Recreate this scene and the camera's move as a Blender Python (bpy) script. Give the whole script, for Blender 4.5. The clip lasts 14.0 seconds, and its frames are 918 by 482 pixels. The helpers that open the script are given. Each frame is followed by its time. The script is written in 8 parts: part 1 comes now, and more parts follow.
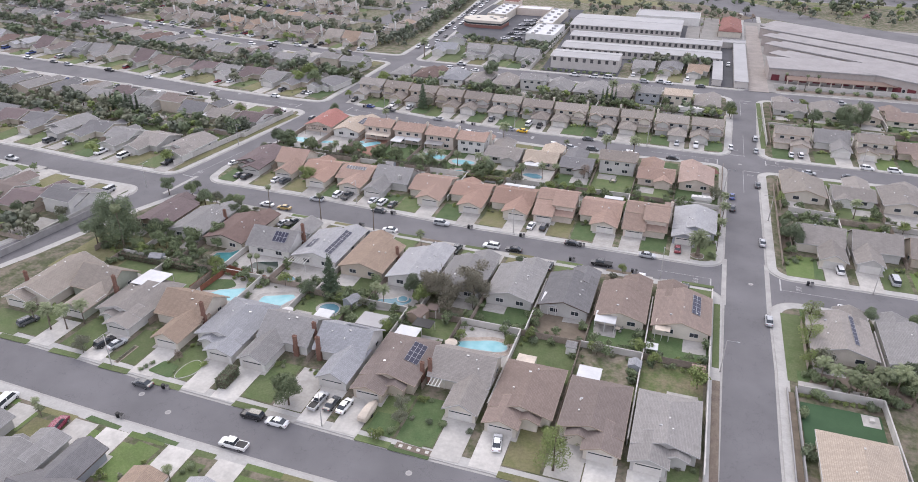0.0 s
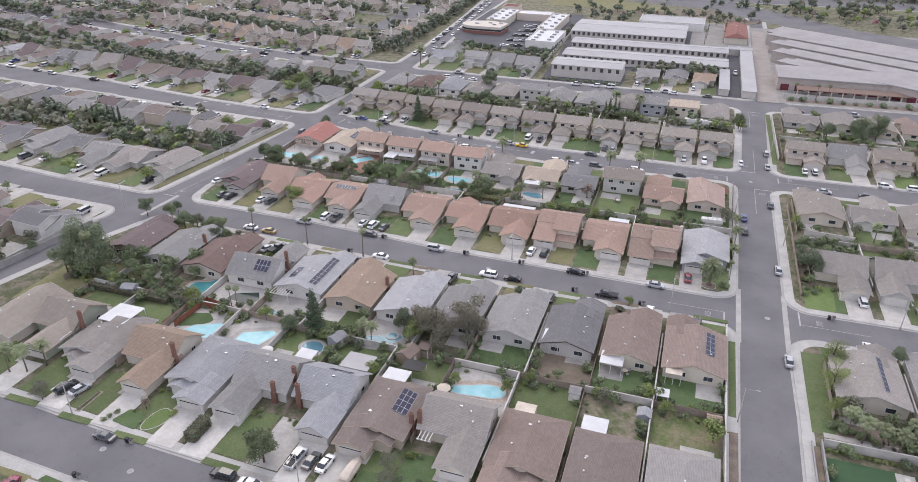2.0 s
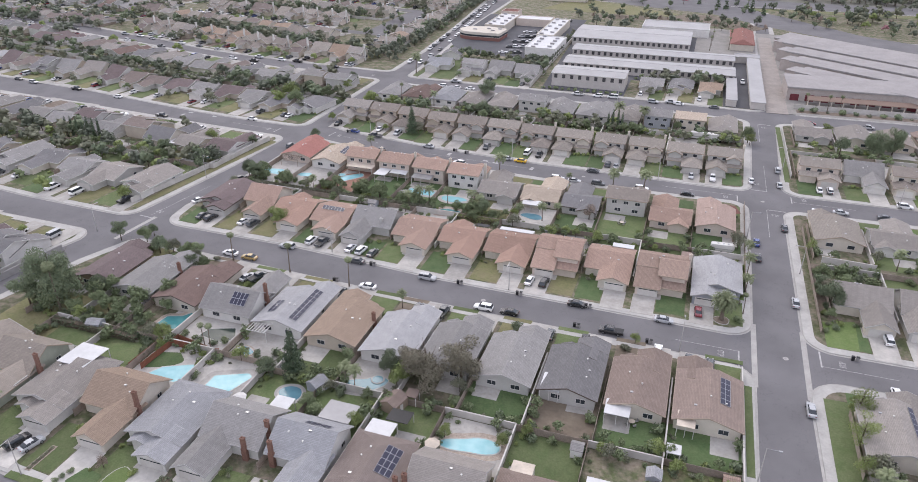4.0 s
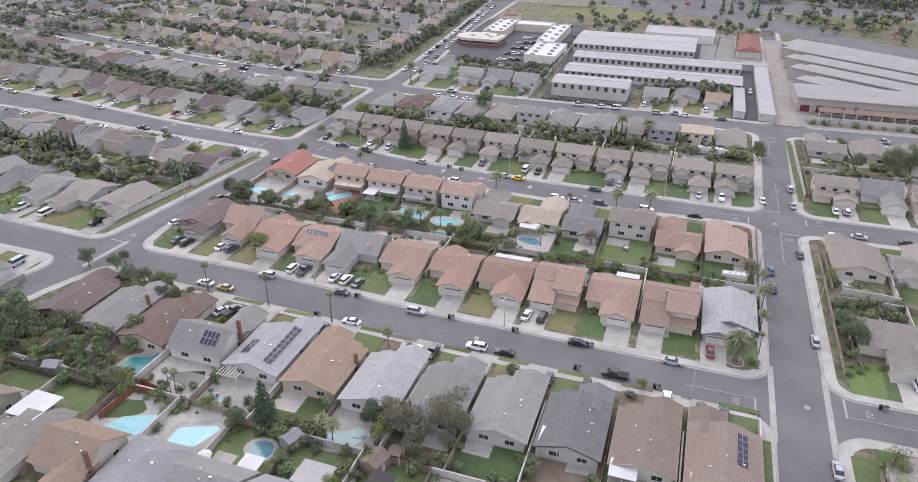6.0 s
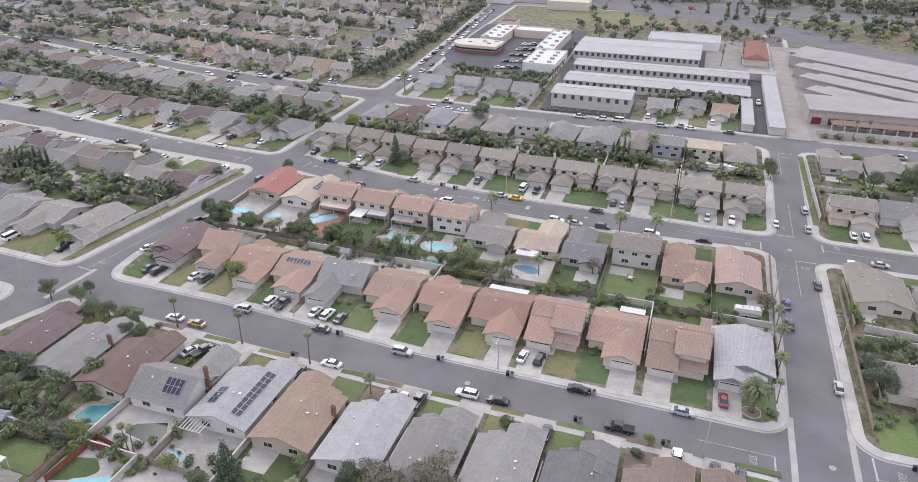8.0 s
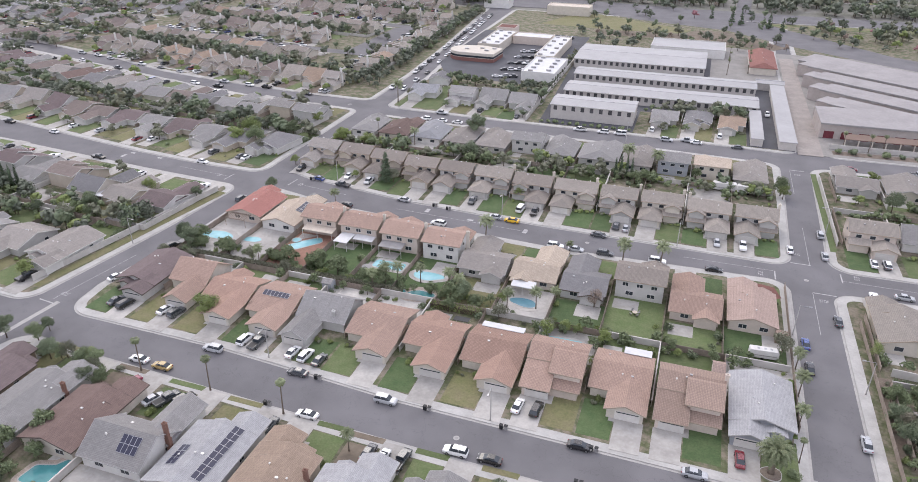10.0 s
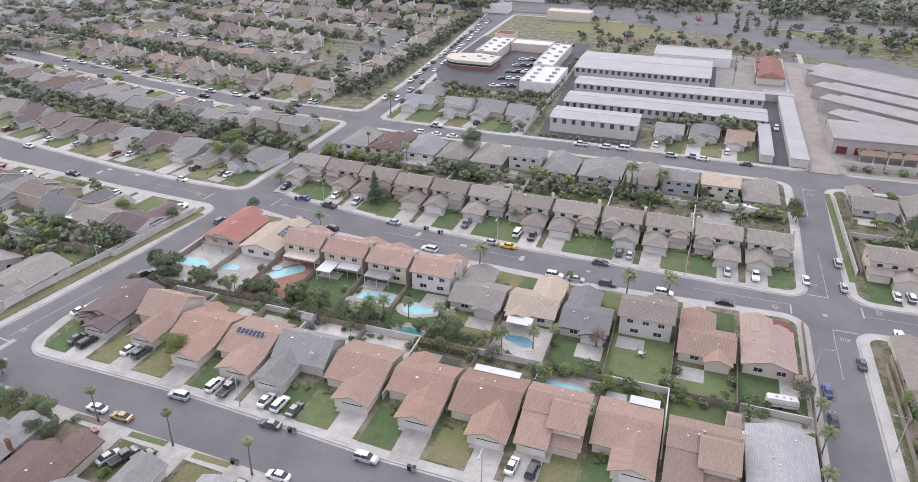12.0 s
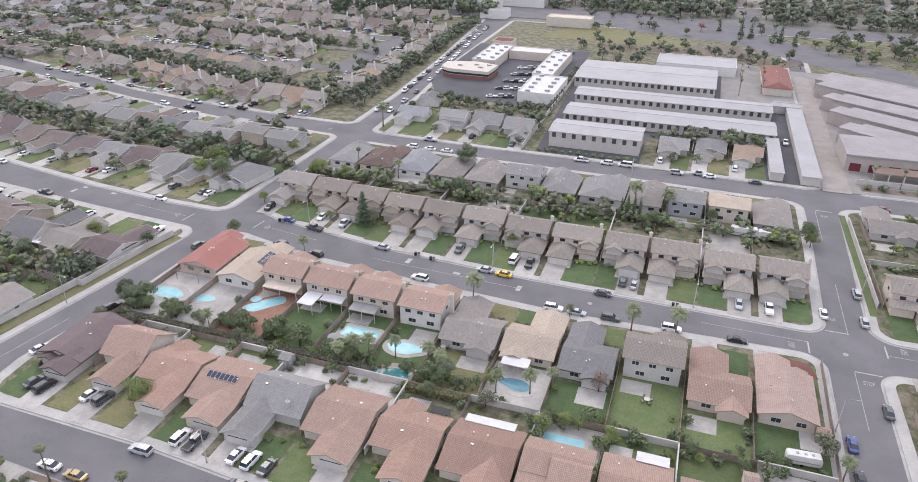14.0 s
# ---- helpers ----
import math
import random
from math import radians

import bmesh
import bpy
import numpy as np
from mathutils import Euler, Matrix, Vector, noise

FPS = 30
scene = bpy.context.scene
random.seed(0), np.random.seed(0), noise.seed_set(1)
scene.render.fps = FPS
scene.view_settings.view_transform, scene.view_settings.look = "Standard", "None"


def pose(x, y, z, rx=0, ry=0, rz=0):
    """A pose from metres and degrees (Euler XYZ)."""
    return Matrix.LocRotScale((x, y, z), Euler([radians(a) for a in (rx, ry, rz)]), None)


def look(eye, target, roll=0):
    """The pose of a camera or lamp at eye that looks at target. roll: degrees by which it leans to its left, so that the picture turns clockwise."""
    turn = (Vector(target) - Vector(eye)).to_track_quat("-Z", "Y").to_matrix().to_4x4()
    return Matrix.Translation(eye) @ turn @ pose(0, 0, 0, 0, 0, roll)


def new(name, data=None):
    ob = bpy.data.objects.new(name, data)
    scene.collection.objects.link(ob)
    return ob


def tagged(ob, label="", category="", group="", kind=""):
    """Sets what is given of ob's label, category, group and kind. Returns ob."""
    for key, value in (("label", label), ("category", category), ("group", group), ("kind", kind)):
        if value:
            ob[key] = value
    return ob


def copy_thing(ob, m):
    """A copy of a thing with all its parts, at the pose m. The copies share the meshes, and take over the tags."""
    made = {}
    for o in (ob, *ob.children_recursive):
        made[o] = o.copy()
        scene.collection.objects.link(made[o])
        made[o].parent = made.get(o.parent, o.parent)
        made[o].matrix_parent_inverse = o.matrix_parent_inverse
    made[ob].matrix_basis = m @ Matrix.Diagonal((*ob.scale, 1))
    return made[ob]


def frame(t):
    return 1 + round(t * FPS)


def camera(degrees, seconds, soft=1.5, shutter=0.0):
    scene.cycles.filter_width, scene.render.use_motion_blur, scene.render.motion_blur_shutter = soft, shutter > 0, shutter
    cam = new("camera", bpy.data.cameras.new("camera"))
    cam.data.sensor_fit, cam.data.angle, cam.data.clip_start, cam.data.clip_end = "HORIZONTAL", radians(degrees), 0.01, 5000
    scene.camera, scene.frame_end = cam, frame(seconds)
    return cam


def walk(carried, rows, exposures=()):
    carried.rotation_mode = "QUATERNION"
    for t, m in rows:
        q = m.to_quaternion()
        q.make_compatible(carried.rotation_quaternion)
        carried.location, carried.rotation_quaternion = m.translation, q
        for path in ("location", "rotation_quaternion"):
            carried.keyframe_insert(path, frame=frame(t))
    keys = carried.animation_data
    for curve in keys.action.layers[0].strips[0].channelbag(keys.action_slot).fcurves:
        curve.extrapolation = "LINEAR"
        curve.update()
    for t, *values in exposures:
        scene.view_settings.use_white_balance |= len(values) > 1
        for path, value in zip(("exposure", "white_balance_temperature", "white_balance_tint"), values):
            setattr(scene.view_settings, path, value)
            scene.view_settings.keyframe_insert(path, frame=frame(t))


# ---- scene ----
cam = camera(66.0, 14.0, soft=0.9)


def aim(x, y, z, yaw, tilt, roll):
    return pose(x, y, z) @ pose(0, 0, 0, 0, 0, yaw) @ pose(0, 0, 0, 90 - tilt) @ pose(0, 0, 0, 0, 0, roll)


PATH = [
    (0, -21.55, 7.95, 96.23, 18.506, 28.093, 0.25),
    (1, -23.30, 15.19, 96.37, 18.516, 28.057, 0.23),
    (2, -24.94, 22.55, 96.49, 18.533, 28.025, 0.22),
    (3, -26.51, 30.04, 96.58, 18.555, 27.996, 0.22),
    (4, -28.01, 37.66, 96.64, 18.581, 27.968, 0.22),
    (5, -29.48, 45.39, 96.68, 18.609, 27.941, 0.22),
    (6, -30.94, 53.23, 96.70, 18.636, 27.914, 0.23),
    (7, -32.39, 61.14, 96.72, 18.662, 27.886, 0.25),
    (8, -33.86, 69.10, 96.74, 18.684, 27.855, 0.28),
    (9, -35.34, 77.06, 96.76, 18.701, 27.821, 0.31),
    (10, -36.85, 84.99, 96.80, 18.710, 27.782, 0.34),
    (11, -38.37, 92.83, 96.86, 18.711, 27.738, 0.39),
    (12, -39.91, 100.52, 96.95, 18.701, 27.687, 0.43),
    (13, -41.46, 107.99, 97.08, 18.678, 27.629, 0.49),
    (14, -43.01, 115.17, 97.24, 18.641, 27.562, 0.55),
]
walk(cam, [(t, aim(*p)) for t, *p in PATH], [(0.0, 0.26), (1.5, 0.19), (3.0, 0.16), (5.5, 0.22), (8.0, 0.26), (10.5, 0.30), (14.0, 0.32)])

# ---------------------------------------------------------------- light
world = bpy.data.worlds.new("sky")
scene.world = world
world.use_nodes = True
wn = world.node_tree
bg = wn.nodes["Background"]
sky = wn.nodes.new("ShaderNodeTexSky")
sky.sky_type, sky.sun_disc = "NISHITA", False
sky.sun_elevation, sky.sun_rotation = radians(46), radians(-34)
sky.dust_density, sky.ozone_density, sky.air_density = 4.0, 1.0, 1.0
whiten = wn.nodes.new("ShaderNodeMix")
whiten.data_type = "RGBA"
whiten.inputs[0].default_value = 0.72
wn.links.new(sky.outputs[0], whiten.inputs[6])
whiten.inputs[7].default_value = (8.4, 8.35, 9.75, 1)
wn.links.new(whiten.outputs[2], bg.inputs[0])
bg.inputs[1].default_value = 0.158
sun_data = bpy.data.lights.new("sun", "SUN")
sun_data.energy, sun_data.angle, sun_data.color = 0.58, radians(26), (1.0, 0.96, 0.91)
sun = new("sun", sun_data)
sun.matrix_world = look((-55, 82, 103), (0, 0, 0))


# ---------------------------------------------------------------- materials
def nodes_of(name, rough=0.8, metal=0.0):
    m = bpy.data.materials.new(name)
    m.use_nodes = True
    n = m.node_tree.nodes
    p = n["Principled BSDF"]
    p.inputs["Roughness"].default_value = rough
    p.inputs["Metallic"].default_value = metal
    p.inputs["Specular IOR Level"].default_value = 0.3
    return m, n, m.node_tree.links, p


def surface(name, col, col2=None, rough=0.85, coarse=0.35, fine=6.0, vary=0.12, bump=0.0, rand=0.0, metal=0.0, spec=0.3, low=0.35, high=0.65):
    """A plain surface: two colours in large patches, fine grain, a small change from thing to thing."""
    m, n, l, p = nodes_of(name, rough, metal)
    p.inputs["Specular IOR Level"].default_value = spec
    col2 = col2 or tuple(c * 0.72 for c in col)
    geo = n.new("ShaderNodeNewGeometry")
    big = n.new("ShaderNodeTexNoise")
    big.inputs["Scale"].default_value, big.inputs["Detail"].default_value, big.inputs["Roughness"].default_value = coarse, 5.0, 0.65
    l.new(geo.outputs["Position"], big.inputs["Vector"])
    ramp = n.new("ShaderNodeValToRGB")
    ramp.color_ramp.elements[0].position, ramp.color_ramp.elements[1].position = low, high
    ramp.color_ramp.elements[0].color, ramp.color_ramp.elements[1].color = (*col, 1), (*col2, 1)
    l.new(big.outputs[0], ramp.inputs[0])
    small = n.new("ShaderNodeTexNoise")
    small.inputs["Scale"].default_value, small.inputs["Detail"].default_value = fine, 3.0
    l.new(geo.outputs["Position"], small.inputs["Vector"])
    span = n.new("ShaderNodeMapRange")
    span.inputs[3].default_value, span.inputs[4].default_value = 1 - vary * 1.6, 1 + vary * 1.6
    l.new(small.outputs[0], span.inputs[0])
    hsv = n.new("ShaderNodeHueSaturation")
    l.new(ramp.outputs[0], hsv.inputs["Color"])
    if rand:
        info = n.new("ShaderNodeObjectInfo")
        r = n.new("ShaderNodeMapRange")
        r.inputs[3].default_value, r.inputs[4].default_value = 1 - rand, 1 + rand
        l.new(info.outputs["Random"], r.inputs[0])
        mul = n.new("ShaderNodeMath")
        mul.operation = "MULTIPLY"
        l.new(span.outputs[0], mul.inputs[0])
        l.new(r.outputs[0], mul.inputs[1])
        l.new(mul.outputs[0], hsv.inputs["Value"])
    else:
        l.new(span.outputs[0], hsv.inputs["Value"])
    l.new(hsv.outputs[0], p.inputs["Base Color"])
    if bump:
        b = n.new("ShaderNodeBump")
        b.inputs["Strength"].default_value, b.inputs["Distance"].default_value = 0.6, bump
        l.new(small.outputs[0], b.inputs["Height"])
        l.new(b.outputs[0], p.inputs["Normal"])
    return m


def roofing(name, col, tile=False):
    """Shingles or tiles laid in courses along the roof's own length and slope, weathered in streaks."""
    m, n, l, p = nodes_of(name, 0.9)
    p.inputs["Specular IOR Level"].default_value = 0.2
    uv = n.new("ShaderNodeUVMap")
    brick = n.new("ShaderNodeTexBrick")
    brick.offset = 0.0 if tile else 0.5
    brick.inputs["Scale"].default_value = 1.0
    brick.inputs["Brick Width"].default_value, brick.inputs["Row Height"].default_value = (0.30, 0.36) if tile else (0.9, 0.28)
    brick.inputs["Mortar Size"].default_value = 0.045 if tile else 0.03
    brick.inputs["Mortar Smooth"].default_value = 0.4
    a, b = (0.91, 1.09) if tile else (0.92, 1.08)
    brick.inputs["Color1"].default_value = (*[min(1, c * b) for c in col], 1)
    brick.inputs["Color2"].default_value = (*[c * a for c in col], 1)
    brick.inputs["Mortar"].default_value = (*[c * (0.72 if tile else 0.74) for c in col], 1)
    l.new(uv.outputs[0], brick.inputs["Vector"])
    geo = n.new("ShaderNodeNewGeometry")
    big = n.new("ShaderNodeTexNoise")
    big.inputs["Scale"].default_value, big.inputs["Detail"].default_value = 0.35, 6.0
    l.new(geo.outputs["Position"], big.inputs["Vector"])
    streak = n.new("ShaderNodeTexNoise")
    stretch = n.new("ShaderNodeMapping")
    stretch.inputs["Scale"].default_value = (1.6, 0.22, 1.0)
    l.new(uv.outputs[0], stretch.inputs[0])
    l.new(stretch.outputs[0], streak.inputs["Vector"])
    streak.inputs["Scale"].default_value, streak.inputs["Detail"].default_value = 1.0, 4.0
    add = n.new("ShaderNodeMath")
    add.operation = "ADD"
    l.new(big.outputs[0], add.inputs[0])
    l.new(streak.outputs[0], add.inputs[1])
    span = n.new("ShaderNodeMapRange")
    span.inputs[1].default_value, span.inputs[2].default_value = 0.65, 1.35
    span.inputs[3].default_value, span.inputs[4].default_value = 0.91, 1.09
    l.new(add.outputs[0], span.inputs[0])
    info = n.new("ShaderNodeObjectInfo")
    r = n.new("ShaderNodeMapRange")
    r.inputs[3].default_value, r.inputs[4].default_value = 0.88, 1.12
    l.new(info.outputs["Random"], r.inputs[0])
    mul = n.new("ShaderNodeMath")
    mul.operation = "MULTIPLY"
    l.new(span.outputs[0], mul.inputs[0])
    l.new(r.outputs[0], mul.inputs[1])
    hsv = n.new("ShaderNodeHueSaturation")
    l.new(brick.outputs[0], hsv.inputs["Color"])
    l.new(mul.outputs[0], hsv.inputs["Value"])
    l.new(hsv.outputs[0], p.inputs["Base Color"])
    bump = n.new("ShaderNodeBump")
    bump.inputs["Strength"].default_value, bump.inputs["Distance"].default_value = 0.5, 0.04 if tile else 0.015
    bump.invert = True
    l.new(brick.outputs["Fac"], bump.inputs["Height"])
    l.new(bump.outputs[0], p.inputs["Normal"])
    return m


def asphalt(name, col):
    """Worn asphalt: aggregate, long tyre and oil streaks, sealed cracks."""
    m, n, l, p = nodes_of(name, 0.9)
    geo = n.new("ShaderNodeNewGeometry")
    big = n.new("ShaderNodeTexNoise")
    big.inputs["Scale"].default_value, big.inputs["Detail"].default_value = 0.09, 6.0
    l.new(geo.outputs["Position"], big.inputs["Vector"])
    fine = n.new("ShaderNodeTexNoise")
    fine.inputs["Scale"].default_value, fine.inputs["Detail"].default_value = 9.0, 2.0
    l.new(geo.outputs["Position"], fine.inputs["Vector"])
    crack = n.new("ShaderNodeTexVoronoi")
    crack.feature = "DISTANCE_TO_EDGE"
    crack.inputs["Scale"].default_value = 0.12
    warp = n.new("ShaderNodeTexNoise")
    warp.inputs["Scale"].default_value = 0.5
    l.new(geo.outputs["Position"], warp.inputs["Vector"])
    mixv = n.new("ShaderNodeMix")
    mixv.data_type = "VECTOR"
    mixv.inputs[0].default_value = 0.75
    scl = n.new("ShaderNodeVectorMath")
    scl.operation = "SCALE"
    scl.inputs[3].default_value = 9.0
    l.new(warp.outputs[1], scl.inputs[0])
    addv = n.new("ShaderNodeVectorMath")
    l.new(geo.outputs["Position"], addv.inputs[0])
    l.new(scl.outputs[0], addv.inputs[1])
    l.new(addv.outputs[0], crack.inputs["Vector"])
    line = n.new("ShaderNodeMapRange")
    line.inputs[1].default_value, line.inputs[2].default_value = 0.0, 0.012
    line.inputs[3].default_value, line.inputs[4].default_value = 0.80, 1.0
    l.new(crack.outputs["Distance"], line.inputs[0])
    s1 = n.new("ShaderNodeMapRange")
    s1.inputs[1].default_value, s1.inputs[2].default_value = 0.3, 0.7
    s1.inputs[3].default_value, s1.inputs[4].default_value = 0.86, 1.14
    l.new(big.outputs[0], s1.inputs[0])
    s2 = n.new("ShaderNodeMapRange")
    s2.inputs[3].default_value, s2.inputs[4].default_value = 0.85, 1.15
    l.new(fine.outputs[0], s2.inputs[0])
    m1 = n.new("ShaderNodeMath")
    m1.operation = "MULTIPLY"
    l.new(s1.outputs[0], m1.inputs[0])
    l.new(s2.outputs[0], m1.inputs[1])
    m2 = n.new("ShaderNodeMath")
    m2.operation = "MULTIPLY"
    l.new(m1.outputs[0], m2.inputs[0])
    l.new(line.outputs[0], m2.inputs[1])
    hsv = n.new("ShaderNodeHueSaturation")
    hsv.inputs["Color"].default_value = (*col, 1)
    l.new(m2.outputs[0], hsv.inputs["Value"])
    l.new(hsv.outputs[0], p.inputs["Base Color"])
    return m


M = {}
M["asphalt"] = asphalt("asphalt", (0.156, 0.151, 0.155))
M["asphalt_dark"] = asphalt("asphalt_sealed", (0.095, 0.095, 0.103))
M["concrete"] = surface("concrete", (0.44, 0.428, 0.405), (0.35, 0.34, 0.32), coarse=0.22, fine=2.5, vary=0.10)
M["drive"] = surface("driveway_concrete", (0.43, 0.41, 0.38), (0.33, 0.315, 0.29), coarse=0.3, fine=1.6, vary=0.10, rand=0.14)
# Drive concrete with front-street glare painted in; also serves truly pale courts.
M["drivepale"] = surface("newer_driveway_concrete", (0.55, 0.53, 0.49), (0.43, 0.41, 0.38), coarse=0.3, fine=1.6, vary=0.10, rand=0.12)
M["bright"] = surface("watered_lawn", (0.105, 0.155, 0.048), (0.135, 0.175, 0.066), coarse=0.3, fine=3.0, vary=0.2, rand=0.1)
M["gutter"] = surface("gutter_concrete", (0.40, 0.385, 0.36), (0.31, 0.30, 0.285), coarse=0.3, fine=3, vary=0.1)
M["earth"] = surface("bare_earth", (0.20, 0.165, 0.125), (0.13, 0.105, 0.08), coarse=0.25, fine=2.0, vary=0.22)
M["mulch"] = surface("dark_mulch", (0.14, 0.11, 0.09), (0.20, 0.165, 0.13), coarse=0.6, fine=4.0, vary=0.3)
M["redmulch"] = surface("red_mulch", (0.185, 0.085, 0.07), (0.145, 0.07, 0.06), coarse=0.6, fine=4.0, vary=0.25)
M["lawn"] = surface("mown_lawn", (0.094, 0.130, 0.050), (0.128, 0.150, 0.070), coarse=0.3, fine=3.0, vary=0.24, rand=0.18)
M["lush"] = surface("lush_lawn", (0.064, 0.104, 0.040), (0.090, 0.124, 0.054), coarse=0.35, fine=3.0, vary=0.22, rand=0.15)
M["dry"] = surface("dry_lawn", (0.145, 0.150, 0.065), (0.19, 0.17, 0.095), coarse=0.22, fine=2.5, vary=0.24, rand=0.12)
M["weeds"] = surface("weedy_ground", (0.105, 0.135, 0.050), (0.21, 0.18, 0.115), coarse=0.16, fine=2.2, vary=0.3, low=0.42, high=0.6)
M["turf"] = surface("artificial_turf", (0.042, 0.085, 0.040), (0.052, 0.10, 0.048), coarse=0.2, fine=5, vary=0.08)
M["yard"] = surface("planted_yard", (0.085, 0.098, 0.046), (0.20, 0.17, 0.13), coarse=0.28, fine=1.4, vary=0.3, rand=0.15, low=0.42, high=0.6)
M["field"] = surface("far_ground", (0.135, 0.138, 0.105), (0.215, 0.205, 0.185), coarse=0.03, fine=0.5, vary=0.25)
for key, c in dict(grey=(0.255, 0.246, 0.238), pale=(0.335, 0.333, 0.336), blue=(0.285, 0.287, 0.296), char=(0.182, 0.177, 0.178), brown=(0.240, 0.188, 0.162),
                   umber=(0.165, 0.118, 0.104), taupe=(0.268, 0.245, 0.224), tan=(0.305, 0.232, 0.178), plum=(0.160, 0.126, 0.124),
                   bark_brown=(0.195, 0.161, 0.145), fawn=(0.285, 0.250, 0.215), stone_grey=(0.262, 0.248, 0.235)).items():
    M[key] = roofing("shingle_" + key, c)
for key, c in dict(terra=(0.345, 0.232, 0.184), clay=(0.358, 0.254, 0.206), rust=(0.325, 0.240, 0.196), salmon=(0.39, 0.295, 0.252), red=(0.42, 0.200, 0.170), brickred=(0.27, 0.135, 0.115),
                   sand=(0.312, 0.280, 0.246), mocha=(0.262, 0.230, 0.202), buff=(0.46, 0.385, 0.310)).items():
    M[key] = roofing("tile_" + key, c, True)
for key, c in dict(white=(0.64, 0.625, 0.595), cream=(0.60, 0.55, 0.475), beige=(0.52, 0.455, 0.375), greyw=(0.48, 0.468, 0.445), sage=(0.36, 0.38, 0.31), peach=(0.60, 0.52, 0.455),
                   brownw=(0.30, 0.235, 0.18), slate=(0.33, 0.345, 0.37)).items():
    M["w_" + key] = surface("stucco_" + key, c, tuple(v * 0.88 for v in c), coarse=0.5, fine=5, vary=0.06, rand=0.06)
M["w_hall"] = surface("hall_stucco", (0.42, 0.375, 0.345), (0.36, 0.32, 0.295), coarse=0.3, fine=3, vary=0.06)
M["w_store"] = surface("storage_stucco", (0.53, 0.50, 0.465), (0.46, 0.43, 0.40), coarse=0.3, fine=3, vary=0.06)
M["trim"] = surface("white_trim", (0.64, 0.63, 0.60), (0.54, 0.52, 0.50), rough=0.6, fine=8, vary=0.05)
M["trim_tan"] = surface("tan_trim", (0.42, 0.34, 0.27), rough=0.6, fine=8, vary=0.05)
M["trim_grey"] = surface("grey_trim", (0.44, 0.43, 0.42), (0.36, 0.35, 0.34), rough=0.6, fine=8, vary=0.05)
M["trim_dark"] = surface("dark_trim", (0.11, 0.085, 0.07), rough=0.6, fine=8, vary=0.08)
M["gdoor"] = surface("garage_door_paint", (0.60, 0.58, 0.545), (0.53, 0.505, 0.47), rough=0.55, fine=3, vary=0.04, rand=0.1)
M["gdoor_tan"] = surface("garage_door_tan", (0.48, 0.38, 0.29), rough=0.55, fine=3, vary=0.05)
M["block"] = surface("painted_block_wall", (0.53, 0.51, 0.48), (0.42, 0.40, 0.37), coarse=0.5, fine=2, vary=0.10, rand=0.12)
M["wood"] = surface("weathered_fence_wood", (0.34, 0.285, 0.24), (0.25, 0.205, 0.17), coarse=0.7, fine=5, vary=0.2, rand=0.2)
M["redwood"] = surface("red_stained_wood", (0.26, 0.105, 0.065), (0.18, 0.075, 0.05), coarse=0.7, fine=5, vary=0.2)
M["metalroof"] = surface("white_roof_panel", (0.60, 0.60, 0.60), (0.52, 0.52, 0.52), rough=0.5, fine=2, vary=0.04)
M["tanroof"] = surface("tan_patio_panel", (0.62, 0.54, 0.45), rough=0.6, fine=3, vary=0.06)
M["store_roof"] = surface("ribbed_metal_roof", (0.365, 0.358, 0.356), (0.315, 0.308, 0.305), rough=0.5, coarse=0.1, fine=1, vary=0.06)
M["hall_roof"] = surface("dull_membrane_roof", (0.33, 0.31, 0.302), (0.272, 0.256, 0.25), rough=0.7, coarse=0.12, fine=1, vary=0.08)
M["brickch"] = surface("chimney_brick", (0.215, 0.122, 0.092), (0.16, 0.088, 0.068), coarse=2, fine=9, vary=0.25)
M["brickpave"] = surface("red_paving", (0.30, 0.17, 0.125), (0.24, 0.135, 0.10), coarse=0.8, fine=6, vary=0.2)
M["stone"] = surface("garden_stone", (0.42, 0.36, 0.30), (0.30, 0.25, 0.21), coarse=1.2, fine=4, vary=0.25)
M["bark"] = surface("bark", (0.125, 0.095, 0.07), (0.08, 0.062, 0.048), coarse=2, fine=9, vary=0.3)
M["palmbark"] = surface("palm_trunk", (0.19, 0.155, 0.12), (0.13, 0.105, 0.085), coarse=2, fine=8, vary=0.25)
M["black"] = surface("black_plastic", (0.025, 0.025, 0.028), rough=0.5, fine=6, vary=0.1)
M["rubber"] = surface("tyre_rubber", (0.02, 0.02, 0.02), rough=0.9, fine=9, vary=0.1)
M["steel"] = surface("galvanised_steel", (0.45, 0.45, 0.46), rough=0.4, metal=0.8, fine=9, vary=0.06)
M["lane"] = surface("road_paint", (0.46, 0.45, 0.44), (0.30, 0.295, 0.29), coarse=0.8, fine=6, vary=0.15)
M["maroon"] = surface("maroon_roll_door", (0.16, 0.035, 0.045), rough=0.6, fine=4, vary=0.1)
M["darkdoor"] = surface("dark_roll_door", (0.085, 0.082, 0.085), rough=0.6, fine=4, vary=0.12, rand=0.3)
M["yardconc"] = surface("worn_yard_concrete", (0.285, 0.27, 0.25), (0.22, 0.21, 0.195), coarse=0.15, fine=2, vary=0.12)
M["pinkdrive"] = surface("pinkish_concrete", (0.335, 0.30, 0.27), (0.27, 0.24, 0.22), coarse=0.2, fine=2, vary=0.12)
M["bluetarp"] = surface("blue_tarpaulin", (0.09, 0.12, 0.40), rough=0.6, fine=4, vary=0.15)


